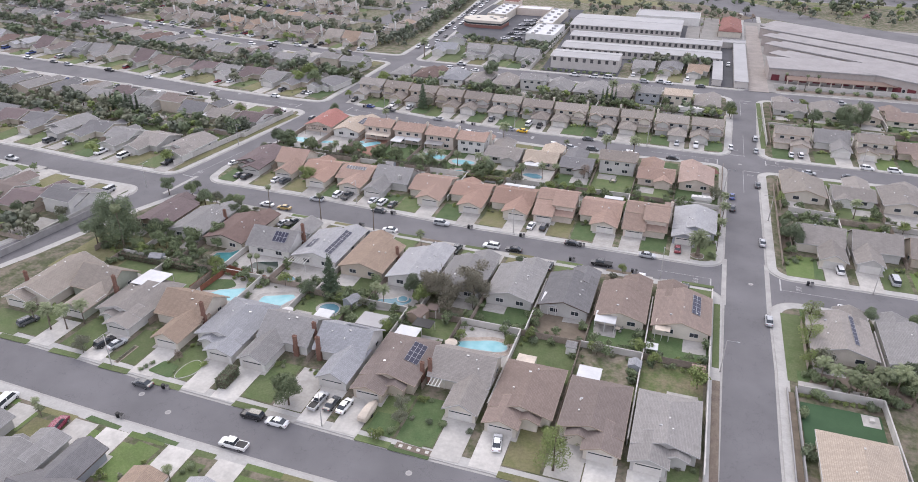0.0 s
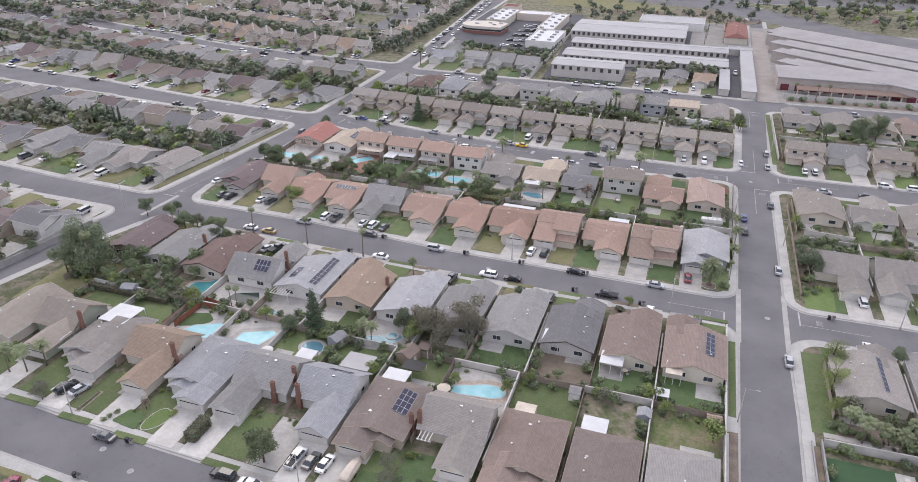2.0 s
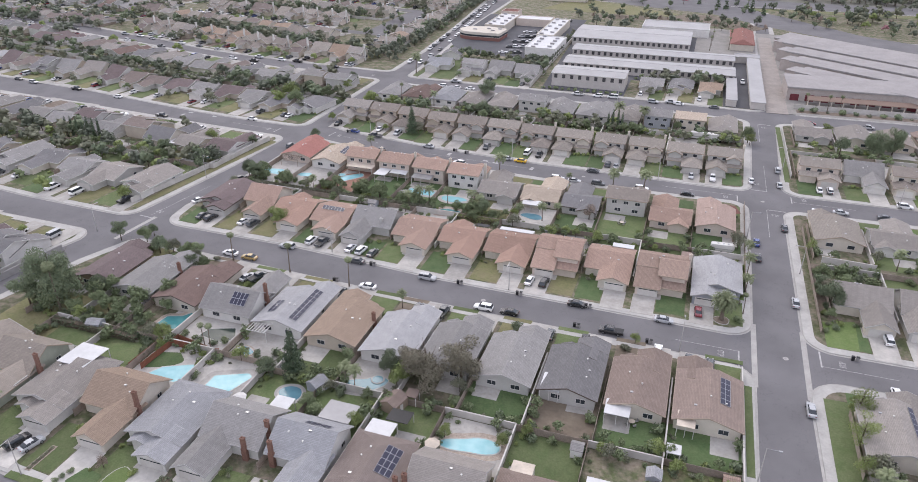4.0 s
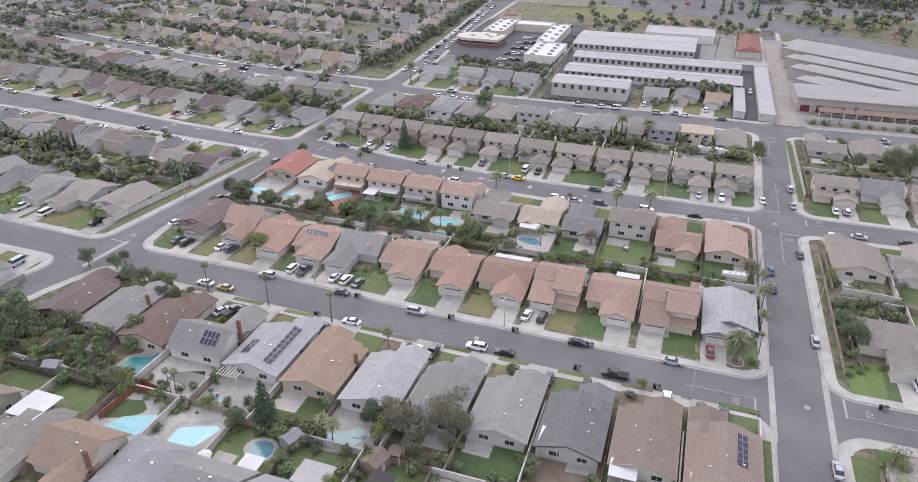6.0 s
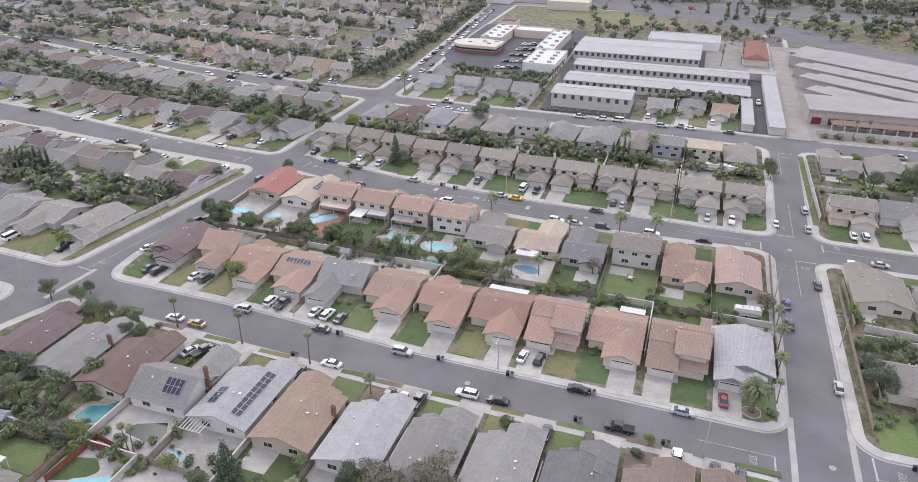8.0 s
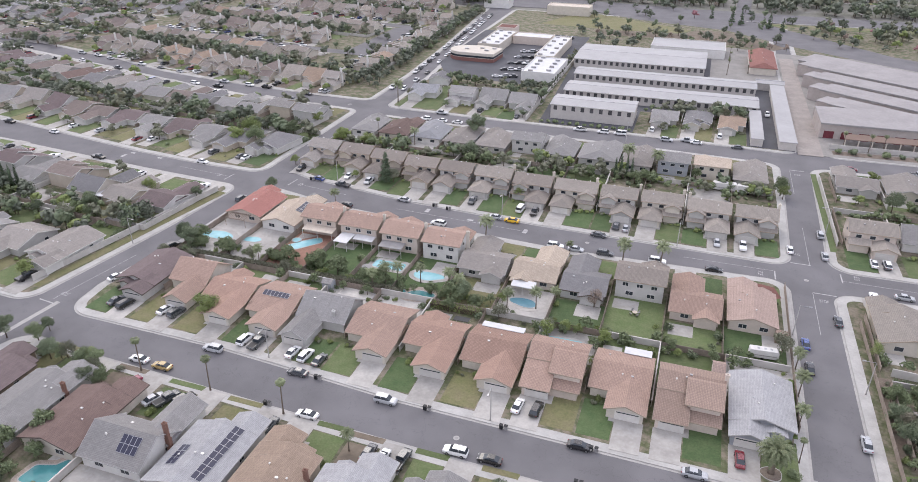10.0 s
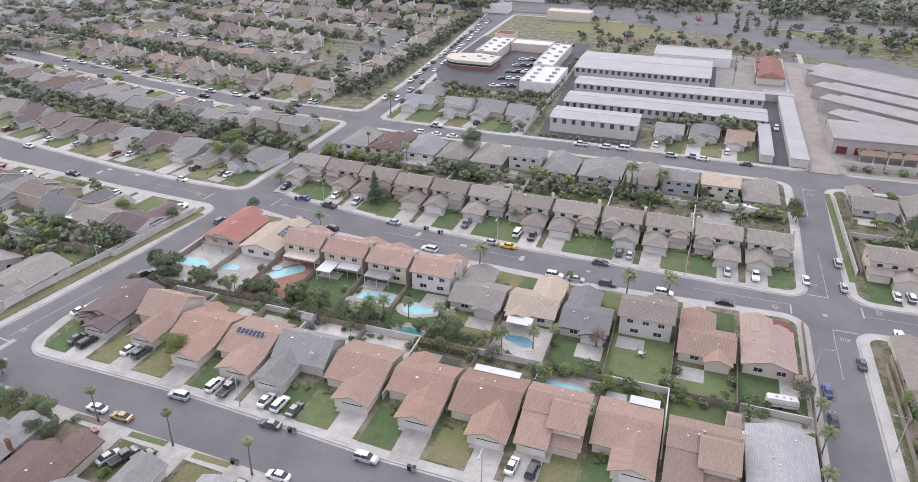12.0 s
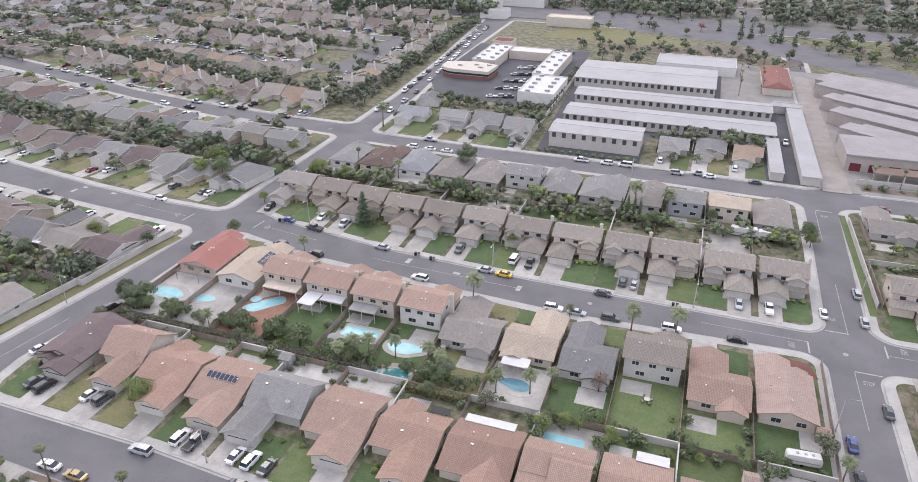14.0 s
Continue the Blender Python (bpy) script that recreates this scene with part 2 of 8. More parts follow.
def shiny(name, col, rough=0.15, metal=0.0, spec=0.5, coat=0.0):
    m, n, l, p = nodes_of(name, rough, metal)
    p.inputs["Base Color"].default_value = (*col, 1)
    p.inputs["Specular IOR Level"].default_value = spec
    p.inputs["Coat Weight"].default_value = coat
    geo = n.new("ShaderNodeNewGeometry")
    t = n.new("ShaderNodeTexNoise")
    t.inputs["Scale"].default_value = 3.0
    l.new(geo.outputs["Position"], t.inputs["Vector"])
    r = n.new("ShaderNodeMapRange")
    r.inputs[3].default_value, r.inputs[4].default_value = rough * 0.7, rough * 1.5
    l.new(t.outputs[0], r.inputs[0])
    l.new(r.outputs[0], p.inputs["Roughness"])
    return m


M["glass"] = shiny("window_glass", (0.035, 0.042, 0.05), 0.08, 0, 0.6)
M["solar"] = shiny("solar_cells", (0.030, 0.031, 0.056), 0.32, 0, 0.35)
M["solarframe"] = shiny("panel_frame", (0.42, 0.43, 0.45), 0.4, 0.6)
for key, c in dict(white=(0.78, 0.78, 0.77), silver=(0.42, 0.43, 0.44), black=(0.02, 0.02, 0.022), charc=(0.08, 0.085, 0.09), red=(0.19, 0.022, 0.03), blue=(0.04, 0.07, 0.22),
                   gold=(0.42, 0.30, 0.12), yellow=(0.75, 0.45, 0.03), maroon=(0.20, 0.02, 0.05)).items():
    M["car_" + key] = shiny("car_paint_" + key, c, 0.25, 0.0, 0.5, 0.6)


def water(name, col, deep):
    m, n, l, p = nodes_of(name, 0.06)
    geo = n.new("ShaderNodeNewGeometry")
    t = n.new("ShaderNodeTexNoise")
    t.inputs["Scale"].default_value, t.inputs["Detail"].default_value = 0.5, 3
    l.new(geo.outputs["Position"], t.inputs["Vector"])
    ramp = n.new("ShaderNodeValToRGB")
    ramp.color_ramp.elements[0].color, ramp.color_ramp.elements[1].color = (*col, 1), (*deep, 1)
    ramp.color_ramp.elements[0].position, ramp.color_ramp.elements[1].position = 0.35, 0.7
    l.new(t.outputs[0], ramp.inputs[0])
    l.new(ramp.outputs[0], p.inputs["Base Color"])
    w = n.new("ShaderNodeTexNoise")
    w.inputs["Scale"].default_value = 4.0
    l.new(geo.outputs["Position"], w.inputs["Vector"])
    b = n.new("ShaderNodeBump")
    b.inputs["Strength"].default_value, b.inputs["Distance"].default_value = 0.3, 0.03
    l.new(w.outputs[0], b.inputs["Height"])
    l.new(b.outputs[0], p.inputs["Normal"])
    return m


M["pool"] = water("pool_water", (0.27, 0.51, 0.545), (0.20, 0.44, 0.48))
M["pool_teal"] = water("teal_pool_water", (0.085, 0.27, 0.27), (0.06, 0.21, 0.22))
M["pool_blue"] = water("blue_pool_water", (0.13, 0.26, 0.31), (0.10, 0.21, 0.26))
M["pool_dark"] = water("covered_pool", (0.03, 0.045, 0.04), (0.045, 0.06, 0.05))


def leafy(name, col, col2):
    """Leaves: colour by clump, and a change from plant to plant."""
    m, n, l, p = nodes_of(name, 0.65)
    p.inputs["Specular IOR Level"].default_value = 0.25
    geo = n.new("ShaderNodeNewGeometry")
    t = n.new("ShaderNodeTexNoise")
    t.inputs["Scale"].default_value, t.inputs["Detail"].default_value = 0.9, 3
    l.new(geo.outputs["Position"], t.inputs["Vector"])
    add = n.new("ShaderNodeMath")
    add.operation = "MULTIPLY_ADD"
    l.new(geo.outputs["Random Per Island"], add.inputs[0])
    add.inputs[1].default_value = 0.7
    sub = n.new("ShaderNodeMath")
    sub.operation = "SUBTRACT"
    l.new(t.outputs[0], sub.inputs[0])
    sub.inputs[1].default_value = 0.3
    l.new(sub.outputs[0], add.inputs[2])
    ramp = n.new("ShaderNodeValToRGB")
    ramp.color_ramp.elements[0].color, ramp.color_ramp.elements[1].color = (*col, 1), (*col2, 1)
    ramp.color_ramp.elements[0].position, ramp.color_ramp.elements[1].position = 0.1, 0.95
    l.new(add.outputs[0], ramp.inputs[0])
    hsv = n.new("ShaderNodeHueSaturation")
    info = n.new("ShaderNodeObjectInfo")
    r = n.new("ShaderNodeMapRange")
    r.inputs[3].default_value, r.inputs[4].default_value = 0.72, 1.28
    l.new(info.outputs["Random"], r.inputs[0])
    l.new(ramp.outputs[0], hsv.inputs["Color"])
    l.new(r.outputs[0], hsv.inputs["Value"])
    l.new(hsv.outputs[0], p.inputs["Base Color"])
    return m


M["leaf"] = leafy("leaf_green", (0.120, 0.155, 0.082), (0.214, 0.252, 0.136))
M["leaf_dark"] = leafy("leaf_dark_green", (0.108, 0.140, 0.086), (0.184, 0.216, 0.130))
M["leaf_light"] = leafy("leaf_yellow_green", (0.156, 0.205, 0.070), (0.250, 0.288, 0.112))
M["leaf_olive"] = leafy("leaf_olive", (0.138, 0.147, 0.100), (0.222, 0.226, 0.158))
M["leaf_bronze"] = leafy("leaf_bronze", (0.160, 0.150, 0.112), (0.255, 0.232, 0.172))
# Far trees: leaf green darkened and greyed to stand for shade and haze.
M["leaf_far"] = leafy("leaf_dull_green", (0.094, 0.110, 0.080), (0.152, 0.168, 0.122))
M["leaf_pine"] = leafy("needle_green", (0.062, 0.094, 0.058), (0.120, 0.156, 0.091))
M["frond"] = leafy("palm_frond", (0.126, 0.156, 0.078), (0.228, 0.252, 0.144))
M["frond_dry"] = leafy("dry_frond", (0.170, 0.133, 0.085), (0.233, 0.191, 0.127))
M["bare"] = leafy("twig", (0.212, 0.164, 0.133), (0.286, 0.228, 0.185))
M["blossom"] = leafy("blossom", (0.276, 0.122, 0.138), (0.360, 0.201, 0.212))


# ---------------------------------------------------------------- mesh helpers
rng = random.Random(7)


def mesh_of(name, verts, faces, mat, uvs=None, smooth=False):
    me = bpy.data.meshes.new(name)
    me.from_pydata([tuple(v) for v in verts], [], faces)
    for m in (mat if isinstance(mat, (list, tuple)) else [mat]):
        me.materials.append(m)
    if uvs:
        layer = me.uv_layers.new(name="UVMap")
        layer.data.foreach_set("uv", [c for u in uvs for c in u])
    if smooth:
        me.polygons.foreach_set("use_smooth", [True] * len(me.polygons))
    me.update()
    return me


def thing(name, x, y, z=0.0, turn=0.0, label="", category="", group="", kind=""):
    ob = new(name)
    ob.matrix_world = pose(x, y, z, 0, 0, turn)
    return tagged(ob, label, category, group, kind)


def part(name, data, parent, label="", m=None):
    ob = new(name, data)
    ob.parent = parent
    if m is not None:
        ob.matrix_basis = m
    return tagged(ob, label)


BOXF = [(0, 3, 2, 1), (4, 5, 6, 7), (0, 1, 5, 4), (1, 2, 6, 5), (2, 3, 7, 6), (3, 0, 4, 7)]
CACHE = {}


def boxv(x0, x1, y0, y1, z0, z1):
    return [(x0, y0, z0), (x1, y0, z0), (x1, y1, z0), (x0, y1, z0), (x0, y0, z1), (x1, y0, z1), (x1, y1, z1), (x0, y1, z1)]


class Bag:
    """Gathers solids that make up one part."""

    def __init__(self):
        self.v, self.f, self.s = [], [], []

    def add(self, verts, faces, slot=0):
        k = len(self.v)
        self.v += verts
        self.f += [tuple(i + k for i in f) for f in faces]
        self.s += [slot] * len(faces)
        return self

    def box(self, x0, x1, y0, y1, z0, z1, slot=0):
        return self.add(boxv(x0, x1, y0, y1, z0, z1), BOXF, slot)

    def tube(self, pts, radii, n=6, slot=0):
        ring, faces = [], []
        for i, (p, r) in enumerate(zip(pts, radii)):
            for k in range(n):
                a = 2 * math.pi * k / n
                ring.append((p[0] + r * math.cos(a), p[1] + r * math.sin(a), p[2]))
        for i in range(len(pts) - 1):
            for k in range(n):
                a, b = i * n + k, i * n + (k + 1) % n
                faces.append((a, b, b + n, a + n))
        faces.append(tuple(range(n - 1, -1, -1)))
        faces.append(tuple((len(pts) - 1) * n + k for k in range(n)))
        return self.add(ring, faces, slot)

    def mesh(self, name, mat, smooth=False):
        me = mesh_of(name, self.v, self.f, mat, smooth=smooth)
        if any(self.s):
            me.polygons.foreach_set("material_index", self.s)
        return me


def cube(name, dims, mat):
    """A box on its base centre, kept for reuse."""
    key = (name, tuple(round(d, 2) for d in dims), mat.name)
    if key not in CACHE:
        w, d, h = dims
        CACHE[key] = mesh_of(name, boxv(-w / 2, w / 2, -d / 2, d / 2, 0, h), BOXF, mat)
    return CACHE[key]


def round_poly(points, r):
    """Corners of a ring of points, each cut to an arc of radius r (or its own radius)."""
    out, n = [], len(points)
    for i in range(n):
        p = Vector(points[i][:2])
        rad = points[i][2] if len(points[i]) > 2 else r
        a, b = Vector(points[i - 1][:2]) - p, Vector(points[(i + 1) % n][:2]) - p
        half = a.angle(b) / 2
        if rad <= 0 or half > 1.5:
            out.append(tuple(p))
            continue
        cut = min(rad / math.tan(half), a.length * 0.45, b.length * 0.45)
        rr = cut * math.tan(half)
        c = p + (a.normalized() + b.normalized()).normalized() * (rr / math.sin(half))
        s, e = p + a.normalized() * cut - c, p + b.normalized() * cut - c
        turn = s.angle_signed(e)
        steps = 8
        for k in range(steps + 1):
            ang = -turn * k / steps
            out.append((c.x + s.x * math.cos(ang) - s.y * math.sin(ang), c.y + s.x * math.sin(ang) + s.y * math.cos(ang)))
    return out


def grow(poly, d):
    """The ring moved outwards by d (counter-clockwise rings)."""
    out, n = [], len(poly)
    for i in range(n):
        p0, p, p1 = Vector(poly[i - 1]), Vector(poly[i]), Vector(poly[(i + 1) % n])
        e0, e1 = (p - p0), (p1 - p)
        if e0.length < 1e-6 or e1.length < 1e-6:
            out.append(tuple(p))
            continue
        n0, n1 = Vector((e0.y, -e0.x)).normalized(), Vector((e1.y, -e1.x)).normalized()
        b = (n0 + n1).normalized()
        out.append(tuple(p + b * (d / max(0.5, b.dot(n0)))))
    return out


def slab(name, poly, z0, z1, mat, label="", category="", kind="structure"):
    n = len(poly)
    v = [(x, y, z0) for x, y in poly] + [(x, y, z1) for x, y in poly]
    f = [tuple(range(n, 2 * n))] + [(i, (i + 1) % n, n + (i + 1) % n, n + i) for i in range(n)]
    return tagged(new(name, mesh_of(name, v, f, mat)), label, category, "", kind)


def patch(name, x0, x1, y0, y1, mat, z=0.19, label="", category="lawn"):
    """A level piece of ground in a lot."""
    return slab(name, [(x0, y0), (x1, y0), (x1, y1), (x0, y1)], 0.1, z, mat, label, category)


def blob(cx, cy, rx, ry, wob=0.15, turn=0.0, n=28, seed=0):
    r = random.Random(seed)
    p1, p2 = r.uniform(0, 6), r.uniform(0, 6)
    out = []
    for k in range(n):
        a = 2 * math.pi * k / n
        s = 1 + wob * math.sin(2 * a + p1) + wob * 0.6 * math.sin(3 * a + p2)
        x, y = rx * s * math.cos(a), ry * s * math.sin(a)
        out.append((cx + x * math.cos(turn) - y * math.sin(turn), cy + x * math.sin(turn) + y * math.cos(turn)))
    return out


# ---------------------------------------------------------------- houses
FINE = True  # whether frame and pane are parts of their own


def gable(bag_w, roof, bag_t, u0, u1, v0, v1, eave, axis, pitch, hip=0.0, over=0.55, thick=0.16):
    """One wing: walls up to the roof, two roof slopes with thickness, boards along the edges. hip: how far each ridge end draws in; a negative one draws in the back end alone."""
    # work with the ridge along a, the span along b
    if axis == "u":
        a0, a1, b0, b1 = u0, u1, v0, v1
        P = lambda a, b, z: (a, b, z)
    else:
        a0, a1, b0, b1 = v0, v1, u0, u1
        P = lambda a, b, z: (b, a, z)
    mid, half = (b0 + b1) / 2, (b1 - b0) / 2
    top = eave + half * pitch
    flip = axis == "v"
    h0 = h1 = 0.0
    if hip > 0:
        h0 = h1 = min(hip, (a1 - a0) / 2 - 0.05)
    elif hip < 0:
        h1 = min(-hip, (a1 - a0) - 0.1)
    base = 0.0
    v = [P(a0, b0, base), P(a1, b0, base), P(a1, b1, base), P(a0, b1, base), P(a0, b0, eave), P(a1, b0, eave), P(a1, b1, eave), P(a0, b1, eave)]
    f = [(0, 1, 5, 4), (2, 3, 7, 6), (1, 2, 6, 5), (3, 0, 4, 7)]
    if not h0:
        v.append(P(a0, mid, top))
        f.append((7, 4, len(v) - 1))
    if not h1:
        v.append(P(a1, mid, top))
        f.append((5, 6, len(v) - 1))
    if flip:
        f = [tuple(reversed(q)) for q in f]
    bag_w.add(v, f)
    drop = over * pitch
    ze = eave - drop + 0.02
    zt = top + 0.02
    ea0, ea1 = (a0 - over), (a1 + over)
    ra0 = a0 + h0 if h0 else ea0
    ra1 = a1 - h1 if h1 else ea1
    slope = math.hypot(half + over, zt - ze)
    quads = [([(ea0, b0 - over, ze), (ea1, b0 - over, ze), (ra1, mid, zt), (ra0, mid, zt)], [(ea0, 0), (ea1, 0), (ra1, slope), (ra0, slope)]),
             ([(ea1, b1 + over, ze), (ea0, b1 + over, ze), (ra0, mid, zt), (ra1, mid, zt)], [(ea1, 0), (ea0, 0), (ra0, slope), (ra1, slope)])]
    if h0:
        s = math.hypot(h0 + over, zt - ze)
        quads.append(([(ea0, b1 + over, ze), (ea0, b0 - over, ze), (ra0, mid, zt)], [(b1 + over, 0), (b0 - over, 0), (mid, s)]))
    if h1:
        s = math.hypot(h1 + over, zt - ze)
        quads.append(([(ea1, b0 - over, ze), (ea1, b1 + over, ze), (ra1, mid, zt)], [(b0 - over, 0), (b1 + over, 0), (mid, s)]))
    rv, rf, ru = roof
    for pts, uv in quads:
        k, n = len(rv), len(pts)
        rv += [P(p[0], p[1], p[2] + thick) for p in pts] + [P(*p) for p in pts]
        tops = list(range(k, k + n))
        face = tops if not flip else tops[::-1]
        rf.append(tuple(face))
        ru += uv if not flip else uv[::-1]
        under = list(range(k + n, k + 2 * n))
        rf.append(tuple(under[::-1] if not flip else under))
        ru += [(0, 0)] * n
        for i in range(n):
            j = (i + 1) % n
            q = (k + i, k + n + i, k + n + j, k + j)
            rf.append(q if not flip else q[::-1])
            ru += [(0, 0)] * 4
    # edge boards: eaves and open gables
    t = 0.05
    for b in (b0 - over - t, b1 + over):
        lo, hi = P(ea0, b, ze - 0.06), P(ea1, b + t, ze + thick)
        bag_t.box(min(lo[0], hi[0]), max(lo[0], hi[0]), min(lo[1], hi[1]), max(lo[1], hi[1]), lo[2], hi[2])
    for a, open_end, s in ((ea0, not h0, -1), (ea1, not h1, 1)):
        if open_end:
            for b in (b0 - over, b1 + over):
                pts = [P(a, b, ze - 0.08), P(a, mid, zt - 0.08), P(a, mid, zt + thick + 0.02), P(a, b, ze + thick + 0.02)]
                pts += [P(a + s * t, b, ze - 0.08), P(a + s * t, mid, zt - 0.08), P(a + s * t, mid, zt + thick + 0.02), P(a + s * t, b, ze + thick + 0.02)]
                bag_t.add(pts, [(0, 1, 2, 3), (7, 6, 5, 4), (0, 4, 5, 1), (3, 2, 6, 7), (1, 5, 6, 2), (0, 3, 7, 4)])
    return top


def window(parent, u, v, z, w=1.5, h=1.1, side="f", trim="trim"):
    """A framed pane on a wall that faces f(ront), b(ack), l(eft) or r(ight)."""
    turn = dict(f=0, r=90, b=180, l=270)[side]
    key = ("window", w, h, trim)
    if key not in CACHE:
        b = Bag()
        t = 0.08
        b.box(-w / 2 - t, w / 2 + t, -0.05, 0.03, 0, t).box(-w / 2 - t, w / 2 + t, -0.05, 0.03, h - t, h).box(-w / 2 - t, -w / 2, -0.05, 0.03, t, h - t).box(w / 2, w / 2 + t, -0.05, 0.03, t, h - t)
        b.box(-0.03, 0.03, -0.04, 0.03, t, h - t)
        CACHE[key] = (b.mesh("window_frame", M[trim]), mesh_of("pane", boxv(-w / 2, w / 2, -0.02, 0.02, 0.05, h - 0.05), BOXF, M["glass"]))
    f, g = CACHE[key]
    if not FINE:
        if key + ("one",) not in CACHE:
            b = Bag().box(-w / 2 - 0.08, w / 2 + 0.08, -0.04, 0.03, 0, h).box(-w / 2, w / 2, -0.05, -0.01, 0.08, h - 0.08, 1)
            CACHE[key + ("one",)] = b.mesh("window", [M[trim], M["glass"]])
        return part("window", CACHE[key + ("one",)], parent, "", pose(u, v, z, 0, 0, turn))
    ob = part("window", f, parent, "", pose(u, v, z, 0, 0, turn))
    part("pane", g, ob)
    return ob


def garage_door(parent, u, v, w=4.9, h=2.15, mat="gdoor", lights=True):
    key = ("gd", w, mat, lights)
    if key not in CACHE:
        b = Bag()
        for k in range(4):
            b.box(-w / 2, w / 2, -0.06, 0.02, k * h / 4, (k + 1) * h / 4 - 0.03)
        b.box(-w / 2, w / 2, -0.03, 0.02, 0, h)
        CACHE[key] = b.mesh("garage_door", M[mat])
        p = Bag().box(-w * 0.45, w * 0.45, -0.075, -0.05, h * 0.80, h * 0.91)
        CACHE[key + ("p",)] = p.mesh("door_lights", M["glass"])
    ob = part("garage_door", CACHE[key], parent, "", pose(u, v, 0.02))
    if lights:
        part("pane", CACHE[key + ("p",)], ob)
    return ob


def chimney(parent, u, v, h, mat="brickch", w=1.1, d=0.7):
    key = ("chim", round(h, 1), mat, w)
    if key not in CACHE:
        b = Bag()
        b.box(-w / 2, w / 2, -d / 2, d / 2, 0, h * 0.55).box(-w * 0.36, w * 0.36, -d * 0.42, d * 0.42, h * 0.55, h).box(-w * 0.43, w * 0.43, -d * 0.5, d * 0.5, h, h + 0.15)
        b.box(-w * 0.15, w * 0.15, -d * 0.15, d * 0.15, h + 0.15, h + 0.45)
        CACHE[key] = b.mesh("chimney", M[mat])
    return part("chimney", CACHE[key], parent, "", pose(u, v, 0))


def on_roof(u, v, wing, up=0.2):
    """The height and slope of a wing's roof at (u, v): z, turn about u, turn about v."""
    u0, u1, v0, v1, eave, axis, pitch = wing[:7]
    if axis == "u":
        mid, half = (v0 + v1) / 2, (v1 - v0) / 2
        z = eave + (half - abs(v - mid)) * pitch
        return z + up, math.degrees(math.atan(pitch)) * (1 if v < mid else -1), 0.0
    mid, half = (u0 + u1) / 2, (u1 - u0) / 2
    z = eave + (half - abs(u - mid)) * pitch
    return z + up, 0.0, math.degrees(math.atan(pitch)) * (-1 if u < mid else 1)


def solar(parent, wing, u, v, nu, nv, pw=1.0, ph=1.65):
    """Panels in a block on one slope: nu across, nv along."""
    key = ("solar", pw, ph)
    if key not in CACHE:
        b = Bag()
        b.box(-pw / 2 + 0.02, pw / 2 - 0.02, -ph / 2 + 0.02, ph / 2 - 0.02, 0, 0.05)
        CACHE[key] = b.mesh("solar_panel", M["solar"])
        f = Bag()
        t = 0.035
        f.box(-pw / 2, pw / 2, -ph / 2, -ph / 2 + t, 0, 0.06).box(-pw / 2, pw / 2, ph / 2 - t, ph / 2, 0, 0.06).box(-pw / 2, -pw / 2 + t, -ph / 2, ph / 2, 0, 0.06).box(pw / 2 - t, pw / 2, -ph / 2, ph / 2, 0, 0.06)
        CACHE[key + ("f",)] = f.mesh("frame", M["solarframe"])
    z, rx, ry = on_roof(u, v, wing, 0.26)
    base = pose(u, v, z) @ pose(0, 0, 0, rx, ry, 0)
    for i in range(nu):
        for j in range(nv):
            ob = part("solar_panel", CACHE[key], parent, "", base @ pose((i - (nu - 1) / 2) * (pw + 0.02), (j - (nv - 1) / 2) * (ph + 0.02), 0))
            part("panel_frame", CACHE[key + ("f",)], ob)


def vents(parent, wing, spots):
    key = "vent"
    if key not in CACHE:
        b = Bag().tube([(0, 0, -0.3), (0, 0, 0.35)], [0.08, 0.08], 6).box(-0.16, 0.16, -0.16, 0.16, 0.33, 0.42)
        CACHE[key] = b.mesh("roof_vent", M["trim"])
        b = Bag().box(-0.28, 0.28, -0.22, 0.22, -0.25, 0.16)
        CACHE["vent2"] = b.mesh("roof_vent", M["steel"])
    for k, (u, v) in enumerate(spots):
        z, rx, ry = on_roof(u, v, wing, 0.12)
        part("roof_vent", CACHE["vent" if k % 3 else "vent2"], parent, "", pose(u, v, z))


def patio_cover(parent, u0, u1, v0, v1, z, mat="metalroof", posts=True, fall=0.25):
    b = Bag()
    b.add([(u0, v0, z), (u1, v0, z), (u1, v1, z - fall), (u0, v1, z - fall), (u0, v0, z + 0.12), (u1, v0, z + 0.12), (u1, v1, z + 0.12 - fall), (u0, v1, z + 0.12 - fall)], BOXF)
    cover = part("patio_cover", b.mesh("patio_cover", M[mat]), parent, "flat patio roof panel")
    if posts:
        for u in (u0 + 0.15, (u0 + u1) / 2, u1 - 0.15):
            part("post", cube("post", (0.12, 0.12, z - fall), M["trim"]), cover, "", pose(u, v1 - 0.15, 0))
    return cover


